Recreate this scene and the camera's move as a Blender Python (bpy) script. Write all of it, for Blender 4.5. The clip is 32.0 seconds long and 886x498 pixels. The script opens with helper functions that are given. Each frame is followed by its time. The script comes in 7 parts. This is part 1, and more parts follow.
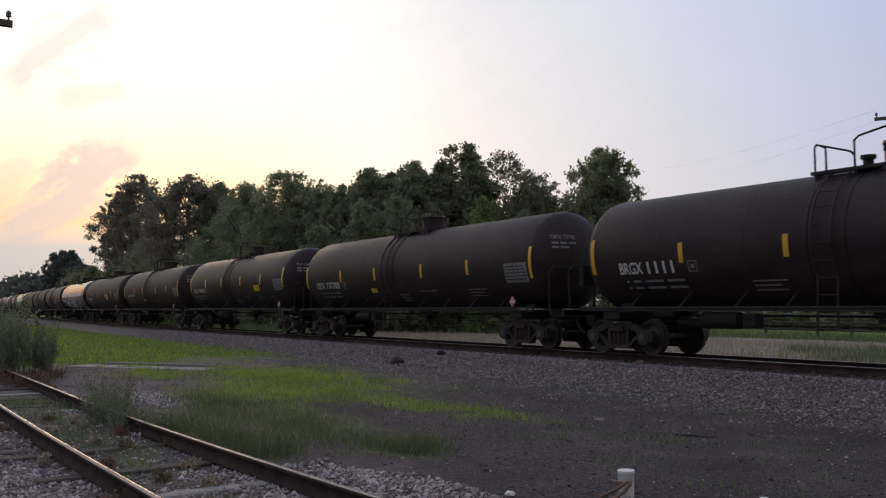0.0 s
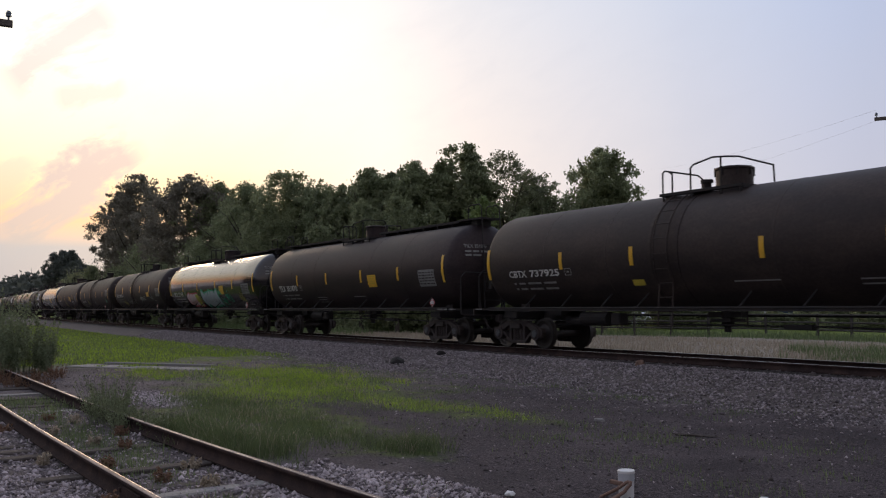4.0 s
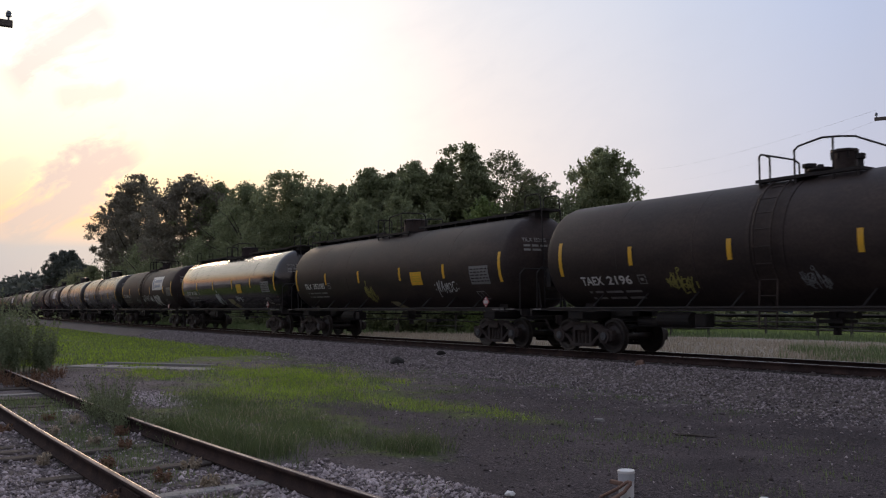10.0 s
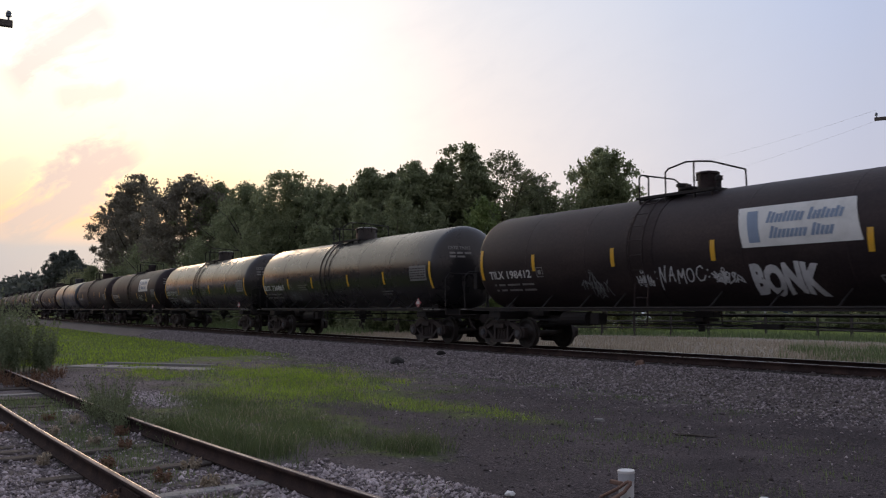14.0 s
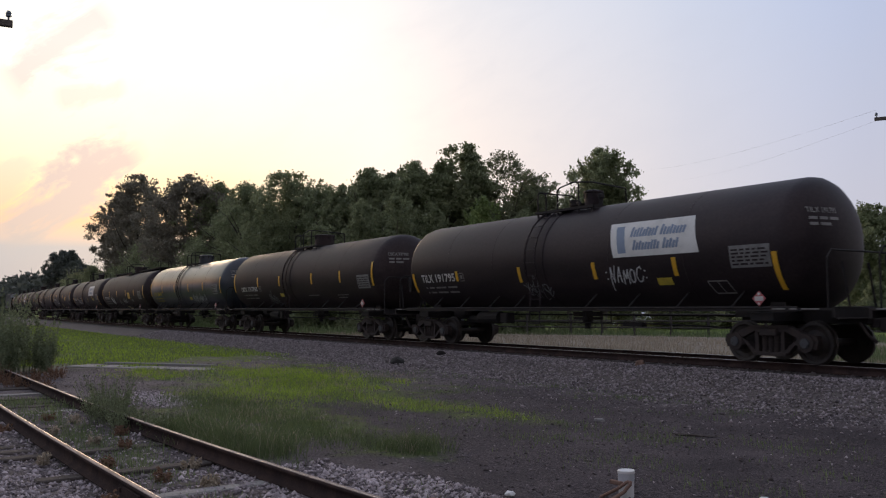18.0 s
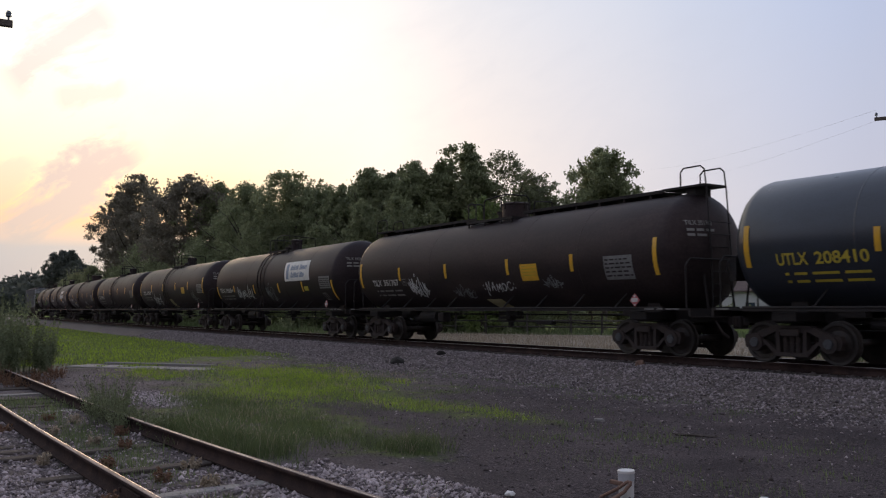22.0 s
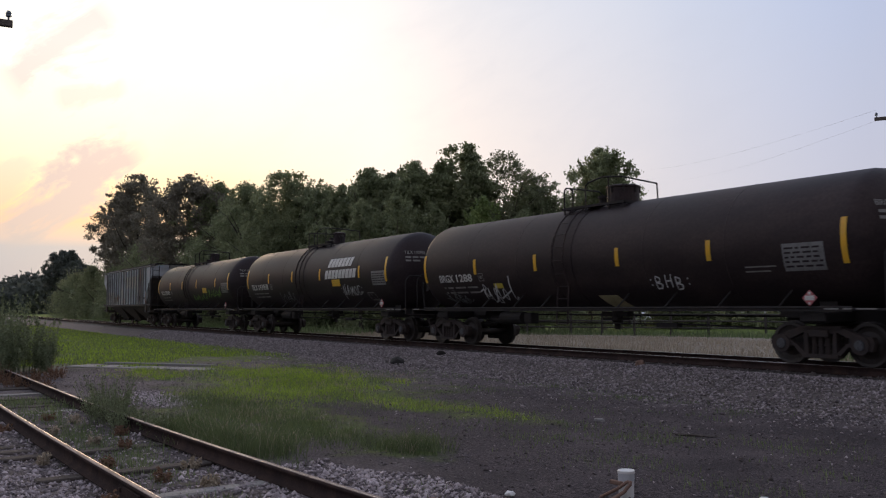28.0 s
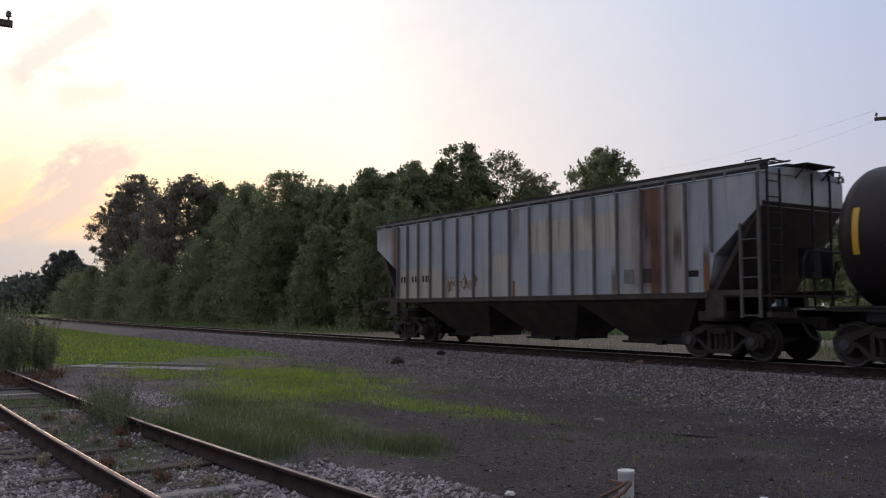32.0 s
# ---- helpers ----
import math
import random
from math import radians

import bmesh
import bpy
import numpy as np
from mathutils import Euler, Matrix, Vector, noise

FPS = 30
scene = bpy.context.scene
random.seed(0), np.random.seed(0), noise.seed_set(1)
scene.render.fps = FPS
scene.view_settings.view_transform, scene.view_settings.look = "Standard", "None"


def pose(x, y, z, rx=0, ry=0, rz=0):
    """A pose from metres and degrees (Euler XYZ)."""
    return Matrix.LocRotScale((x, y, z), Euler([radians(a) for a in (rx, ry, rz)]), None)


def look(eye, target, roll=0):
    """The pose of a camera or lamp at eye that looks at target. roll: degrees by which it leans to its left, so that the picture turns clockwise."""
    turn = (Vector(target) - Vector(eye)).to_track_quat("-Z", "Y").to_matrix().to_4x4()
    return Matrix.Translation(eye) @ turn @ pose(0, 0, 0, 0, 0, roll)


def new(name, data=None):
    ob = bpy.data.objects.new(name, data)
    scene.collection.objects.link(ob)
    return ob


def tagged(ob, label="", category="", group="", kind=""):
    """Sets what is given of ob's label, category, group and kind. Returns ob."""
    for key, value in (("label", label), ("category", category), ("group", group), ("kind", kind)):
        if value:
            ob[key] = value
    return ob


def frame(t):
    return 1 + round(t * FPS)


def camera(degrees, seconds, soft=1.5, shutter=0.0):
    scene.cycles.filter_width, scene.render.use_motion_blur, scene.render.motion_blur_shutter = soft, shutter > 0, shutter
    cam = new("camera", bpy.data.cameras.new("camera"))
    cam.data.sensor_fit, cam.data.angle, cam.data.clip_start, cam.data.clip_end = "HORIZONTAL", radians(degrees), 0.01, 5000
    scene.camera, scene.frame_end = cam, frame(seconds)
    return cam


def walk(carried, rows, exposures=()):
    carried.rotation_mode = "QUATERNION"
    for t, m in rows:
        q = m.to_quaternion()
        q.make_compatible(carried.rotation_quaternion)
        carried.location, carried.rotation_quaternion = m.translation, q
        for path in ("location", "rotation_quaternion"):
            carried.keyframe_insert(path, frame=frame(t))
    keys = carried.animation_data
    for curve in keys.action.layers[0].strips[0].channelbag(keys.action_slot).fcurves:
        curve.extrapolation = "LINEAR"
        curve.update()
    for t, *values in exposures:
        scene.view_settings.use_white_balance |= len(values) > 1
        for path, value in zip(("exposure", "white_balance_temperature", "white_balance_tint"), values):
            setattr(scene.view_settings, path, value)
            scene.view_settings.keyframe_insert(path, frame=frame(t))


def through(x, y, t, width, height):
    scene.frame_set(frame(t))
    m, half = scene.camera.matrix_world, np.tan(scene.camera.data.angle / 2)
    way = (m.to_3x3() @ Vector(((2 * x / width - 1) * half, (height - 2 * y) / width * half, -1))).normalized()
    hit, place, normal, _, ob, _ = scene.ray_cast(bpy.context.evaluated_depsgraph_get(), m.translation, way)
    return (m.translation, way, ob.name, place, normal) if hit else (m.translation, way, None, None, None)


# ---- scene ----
# Plan: the main track runs along x (a very wide curve), train comes from -x and goes to +x.
# y points away from the camera, z = 0 is the yard's ground; rail heads lie RH above it.
RH = 0.60
CURVE = 0.000622


STRAIGHT = -115.0                        # west of here the line runs straight


def heading(s):
    return CURVE * max(s, STRAIGHT)


def track(s, off=0.0, z=0.0):
    """A point s metres along the main track, off metres to its far side."""
    a, d = heading(s), min(0.0, s - STRAIGHT)
    return Vector((math.sin(a) / CURVE - off * math.sin(a) + d * math.cos(a), (1 - math.cos(a)) / CURVE + off * math.cos(a) + d * math.sin(a), z))


def on_track(s, z=RH):
    p = track(s)
    return pose(p.x, p.y, z, 0, 0, math.degrees(heading(s)))


def advance(t):
    """Metres that the train has rolled after t seconds: it gathers speed slightly."""
    return 12.473 * t + 0.00494 * t * t


cam = camera(54.47, 32.0, soft=1.15, shutter=0.1)
EYE = Vector((0.0, -17.825, RH + 1.203))
VIEW = look(EYE, EYE + Vector((-0.82378, 0.56263, 0.06947)), -0.08)
walk(cam, [(0.0, VIEW), (32.0, VIEW)], [(0.0, 0.0), (32.0, 0.0)])

# ---- sky and sun ----
SUN_AZ = radians(164.5)                  # low in the west, behind thin cloud
SUN_EL = radians(12.0)
SUN_DIR = Vector((math.cos(SUN_AZ) * math.cos(SUN_EL), math.sin(SUN_AZ) * math.cos(SUN_EL), math.sin(SUN_EL)))


def make_world():
    w = bpy.data.worlds.new("evening_sky")
    scene.world = w
    w.use_nodes = True
    nt = w.node_tree
    N, L = nt.nodes, nt.links
    N.clear()
    out, bg = N.new("ShaderNodeOutputWorld"), N.new("ShaderNodeBackground")
    L.new(bg.outputs[0], out.inputs[0])
    sky = N.new("ShaderNodeTexSky")
    sky.sky_type, sky.sun_disc = "NISHITA", False
    sky.sun_elevation, sky.sun_rotation = SUN_EL, math.pi / 2 - SUN_AZ
    sky.air_density, sky.dust_density = 1.2, 2.0
    tc = N.new("ShaderNodeTexCoord")

    def math_node(op, a, b=None, clamp=False):
        n = N.new("ShaderNodeMath")
        n.operation, n.use_clamp = op, clamp
        for i, v in enumerate((a, b)):
            if v is None:
                continue
            if isinstance(v, (int, float)):
                n.inputs[i].default_value = v
            else:
                L.new(v, n.inputs[i])
        return n.outputs[0]

    def ramp(fac, stops, smooth="LINEAR"):
        n = N.new("ShaderNodeValToRGB")
        n.color_ramp.interpolation = smooth
        e = n.color_ramp.elements
        while len(e) < len(stops):
            e.new(0.5)
        for el, (pos, col) in zip(e, stops):
            el.position, el.color = pos, (*col, 1)
        L.new(fac, n.inputs[0])
        return n.outputs[0]

    def mix(fac, a, b, mode="MIX"):
        n = N.new("ShaderNodeMixRGB")
        n.blend_type = mode
        for i, v in enumerate((fac, a, b)):
            if isinstance(v, (int, float)):
                n.inputs[i].default_value = v
            elif isinstance(v, tuple):
                n.inputs[i].default_value = (*v, 1)
            else:
                L.new(v, n.inputs[i])
        return n.outputs[0]

    dot = N.new("ShaderNodeVectorMath")
    dot.operation = "DOT_PRODUCT"
    L.new(tc.outputs["Generated"], dot.inputs[0])
    dot.inputs[1].default_value = SUN_DIR
    sep = N.new("ShaderNodeSeparateXYZ")
    L.new(tc.outputs["Generated"], sep.inputs[0])
    up = sep.outputs[2]
    # thin evening haze: bright and cream towards the sun, blue-grey away from it
    haze = ramp(math_node("ADD", math_node("MULTIPLY", dot.outputs["Value"], 0.5), 0.5),
                [(0.0, (0.37, 0.36, 0.42)), (0.5, (0.44, 0.46, 0.56)), (0.857, (0.49, 0.58, 0.83)), (0.915, (0.65, 0.70, 0.84)), (0.945, (0.76, 0.78, 0.88)), (0.966, (0.86, 0.85, 0.89)), (0.978, (0.97, 0.93, 0.94)), (0.988, (1.2, 1.08, 1.02)), (1.0, (1.6, 1.4, 1.2))], "B_SPLINE")
    # dustier and pinker towards the horizon
    haze = mix(ramp(up, [(0.12, (1, 1, 1)), (0.36, (0, 0, 0))]), haze, mix(1.0, haze, (1.13, 0.99, 0.88), "MULTIPLY"))
    # warm band low over the horizon near the sun, on top of a grey-blue bank
    low = ramp(up, [(0.0, (0.30, 0.38, 0.50)), (0.066, (0.36, 0.42, 0.53)), (0.080, (0.74, 0.53, 0.46)), (0.096, (1.0, 0.58, 0.36)), (0.122, (1.02, 0.74, 0.44)), (0.16, (1.05, 0.90, 0.66)), (0.21, (1.14, 1.02, 0.84)), (0.28, (1.18, 1.12, 1.02))])
    glow = N.new("ShaderNodeVectorMath")
    glow.operation = "DOT_PRODUCT"
    L.new(tc.outputs["Generated"], glow.inputs[0])
    glow.inputs[1].default_value = Vector((math.cos(radians(186)), math.sin(radians(186)), 0.10)).normalized()
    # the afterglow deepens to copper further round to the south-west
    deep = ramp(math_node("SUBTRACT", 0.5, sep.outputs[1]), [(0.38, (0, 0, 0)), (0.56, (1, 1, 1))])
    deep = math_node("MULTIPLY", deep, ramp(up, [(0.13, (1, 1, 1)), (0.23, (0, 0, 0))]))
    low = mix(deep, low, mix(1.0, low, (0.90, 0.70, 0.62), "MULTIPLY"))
    near = ramp(glow.outputs["Value"], [(0.798, (0, 0, 0)), (0.906, (1, 1, 1))])
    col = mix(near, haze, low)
    # ragged cloud streaks that rise to the right, and a faint mottling of the whole sky
    mp = N.new("ShaderNodeMapping")
    mp.vector_type = "TEXTURE"
    mp.inputs["Scale"].default_value = (0.30, 0.30, 0.12)
    mp.inputs["Rotation"].default_value = (radians(30), 0.0, 0.0)
    L.new(tc.outputs["Generated"], mp.inputs[0])
    ns = N.new("ShaderNodeTexNoise")
    ns.inputs["Scale"].default_value, ns.inputs["Detail"].default_value, ns.inputs["Roughness"].default_value = 3.4, 9, 0.62
    ns.inputs["Distortion"].default_value = 0.4
    L.new(mp.outputs[0], ns.inputs[0])
    wob = math_node("SUBTRACT", ns.outputs[0], 0.5)
    total = math_node("MULTIPLY", ramp(ns.outputs[0], [(0.45, (0, 0, 0)), (0.65, (1, 1, 1))]), 0.10)
    for normal, middle, reach, width, dense in (((-0.001, 0.571, -0.821), (-0.975, 0.183, 0.129), 0.9955, 0.026, 1.0), ((-0.097, 0.657, -0.748), (-0.948, 0.168, 0.27), 0.9974, 0.028, 0.75), ((-0.151, 0.341, -0.928), (-0.953, 0.199, 0.228), 0.9992, 0.011, 0.6), ((-0.02, 0.647, -0.762), (-0.985, 0.12, 0.12), 0.9985, 0.014, 0.4)):
        d1, d2 = N.new("ShaderNodeVectorMath"), N.new("ShaderNodeVectorMath")
        for n, v in ((d1, normal), (d2, middle)):
            n.operation = "DOT_PRODUCT"
            L.new(tc.outputs["Generated"], n.inputs[0])
            n.inputs[1].default_value = Vector(v).normalized()
        off = math_node("ABSOLUTE", math_node("ADD", d1.outputs["Value"], math_node("MULTIPLY", wob, width * 4.8)))
        body = math_node("MULTIPLY", math_node("SUBTRACT", 1.0, math_node("DIVIDE", off, width), True), 1.7, True)
        ends = math_node("DIVIDE", math_node("SUBTRACT", d2.outputs["Value"], reach), (1 - reach) * 0.5, True)
        total = math_node("MAXIMUM", total, math_node("MULTIPLY", math_node("MULTIPLY", math_node("POWER", body, 0.6), ends), dense))
    cloud = mix(near, (0.58, 0.60, 0.70), ramp(up, [(0.0, (0.36, 0.42, 0.52)), (0.07, (0.42, 0.43, 0.50)), (0.09, (0.56, 0.47, 0.49)), (0.15, (0.62, 0.50, 0.52)), (0.28, (0.78, 0.71, 0.72))]))
    col = mix(total, col, cloud)
    # the clear sky shows through a little
    col = mix(0.05, col, mix(1.0, sky.outputs[0], (0.12, 0.12, 0.12), "MULTIPLY"))
    L.new(col, bg.inputs[0])
    bg.inputs[1].default_value = 1.0


make_world()
sun_lamp = new("sun", bpy.data.lights.new("sun", "SUN"))
sun_lamp.data.energy, sun_lamp.data.angle, sun_lamp.data.color = 0.55, radians(12), (1.0, 0.70, 0.46)
sun_lamp.matrix_world = look(SUN_DIR * 50, (0, 0, 0))

# ---- materials ----
def material(name, base, rough=0.6, metal=0.0, spread=0.25, scale=3.0, fine=60.0, bump=0.15, second=None, amount=0.5, spec=0.5, streak=None, vary=0.0, coat=0.0, sheen_tint=None):
    """A surface with stains at one scale, grain at another, and fine relief. second: colour of the stains; streak: (x, y, z) stretch of the stains."""
    m = bpy.data.materials.new(name)
    m.use_nodes = True
    nt = m.node_tree
    N, L = nt.nodes, nt.links
    b = N["Principled BSDF"]
    tc = N.new("ShaderNodeTexCoord")
    vec = tc.outputs["Object"]
    if streak:
        mp = N.new("ShaderNodeMapping")
        mp.inputs["Scale"].default_value = streak
        L.new(vec, mp.inputs[0])
        svec = mp.outputs[0]
    else:
        svec = vec
    n1, n2 = N.new("ShaderNodeTexNoise"), N.new("ShaderNodeTexNoise")
    n1.inputs["Scale"].default_value, n1.inputs["Detail"].default_value, n1.inputs["Roughness"].default_value = scale, 7, 0.62
    n2.inputs["Scale"].default_value, n2.inputs["Detail"].default_value = fine, 4
    L.new(svec, n1.inputs[0])
    L.new(vec, n2.inputs[0])
    r = N.new("ShaderNodeValToRGB")
    r.color_ramp.elements[0].position, r.color_ramp.elements[1].position = 0.42, 0.68
    L.new(n1.outputs[0], r.inputs[0])
    sec = second or tuple(c * (1 - spread) for c in base)
    mx = N.new("ShaderNodeMixRGB")
    mul = N.new("ShaderNodeMath")
    mul.operation = "MULTIPLY"
    mul.inputs[1].default_value = amount
    L.new(r.outputs[0], mul.inputs[0])
    L.new(mul.outputs[0], mx.inputs[0])
    mx.inputs[1].default_value, mx.inputs[2].default_value = (*base, 1), (*sec, 1)
    g = N.new("ShaderNodeMixRGB")
    g.blend_type = "OVERLAY"
    g.inputs[0].default_value = spread
    L.new(mx.outputs[0], g.inputs[1])
    L.new(n2.outputs[0], g.inputs[2])
    colour = g.outputs[0]
    if vary:
        oi, hs, ma = N.new("ShaderNodeObjectInfo"), N.new("ShaderNodeHueSaturation"), N.new("ShaderNodeMapRange")
        ma.inputs["To Min"].default_value, ma.inputs["To Max"].default_value = 1 - vary, 1 + vary
        L.new(oi.outputs["Random"], ma.inputs[0])
        L.new(ma.outputs[0], hs.inputs["Value"])
        L.new(colour, hs.inputs["Color"])
        colour = hs.outputs[0]
    L.new(colour, b.inputs["Base Color"])
    rr = N.new("ShaderNodeMapRange")
    rr.inputs["To Min"].default_value, rr.inputs["To Max"].default_value = max(0.03, rough - 0.10), min(1.0, rough + 0.12)
    L.new(n1.outputs[0], rr.inputs[0])
    L.new(rr.outputs[0], b.inputs["Roughness"])
    b.inputs["Metallic"].default_value = metal
    b.inputs["Specular IOR Level"].default_value = spec
    # tints the reflections, standing in for warmer sky light
    if sheen_tint:
        b.inputs["Specular Tint"].default_value = (*sheen_tint, 1)
    b.inputs["Coat Weight"].default_value = coat
    b.inputs["Coat Roughness"].default_value = 0.12
    if bump:
        bp = N.new("ShaderNodeBump")
        bp.inputs["Strength"].default_value, bp.inputs["Distance"].default_value = bump, 0.01
        L.new(n2.outputs[0], bp.inputs["Height"])
        L.new(bp.outputs[0], b.inputs["Normal"])
    return m


def leaf_material(name, dark, light, rough=0.55, through=0.3, island=0.55):
    m = bpy.data.materials.new(name)
    m.use_nodes = True
    N, L = m.node_tree.nodes, m.node_tree.links
    b = N["Principled BSDF"]
    geo, ramp = N.new("ShaderNodeNewGeometry"), N.new("ShaderNodeValToRGB")
    ramp.color_ramp.elements[0].color, ramp.color_ramp.elements[1].color = (*dark, 1), (*light, 1)
    tc, ns, ad = N.new("ShaderNodeTexCoord"), N.new("ShaderNodeTexNoise"), N.new("ShaderNodeMath")
    ns.inputs["Scale"].default_value, ns.inputs["Detail"].default_value = 0.6, 4
    L.new(tc.outputs["Object"], ns.inputs[0])
    ad.operation = "MULTIPLY_ADD"
    ad.inputs[1].default_value = island
    L.new(geo.outputs["Random Per Island"], ad.inputs[0])
    sc = N.new("ShaderNodeMath")
    sc.operation = "MULTIPLY"
    sc.inputs[1].default_value = 1.1 - island
    L.new(ns.outputs[0], sc.inputs[0])
    L.new(sc.outputs[0], ad.inputs[2])
    L.new(ad.outputs[0], ramp.inputs[0])
    L.new(ramp.outputs[0], b.inputs["Base Color"])
    b.inputs["Roughness"].default_value = rough
    b.inputs["Specular IOR Level"].default_value = 0.25
    tr, mixs = N.new("ShaderNodeBsdfTranslucent"), N.new("ShaderNodeMixShader")
    L.new(ramp.outputs[0], tr.inputs[0])
    mixs.inputs[0].default_value = through
    L.new(b.outputs[0], mixs.inputs[1])
    L.new(tr.outputs[0], mixs.inputs[2])
    L.new(mixs.outputs[0], N["Material Output"].inputs[0])
    return m


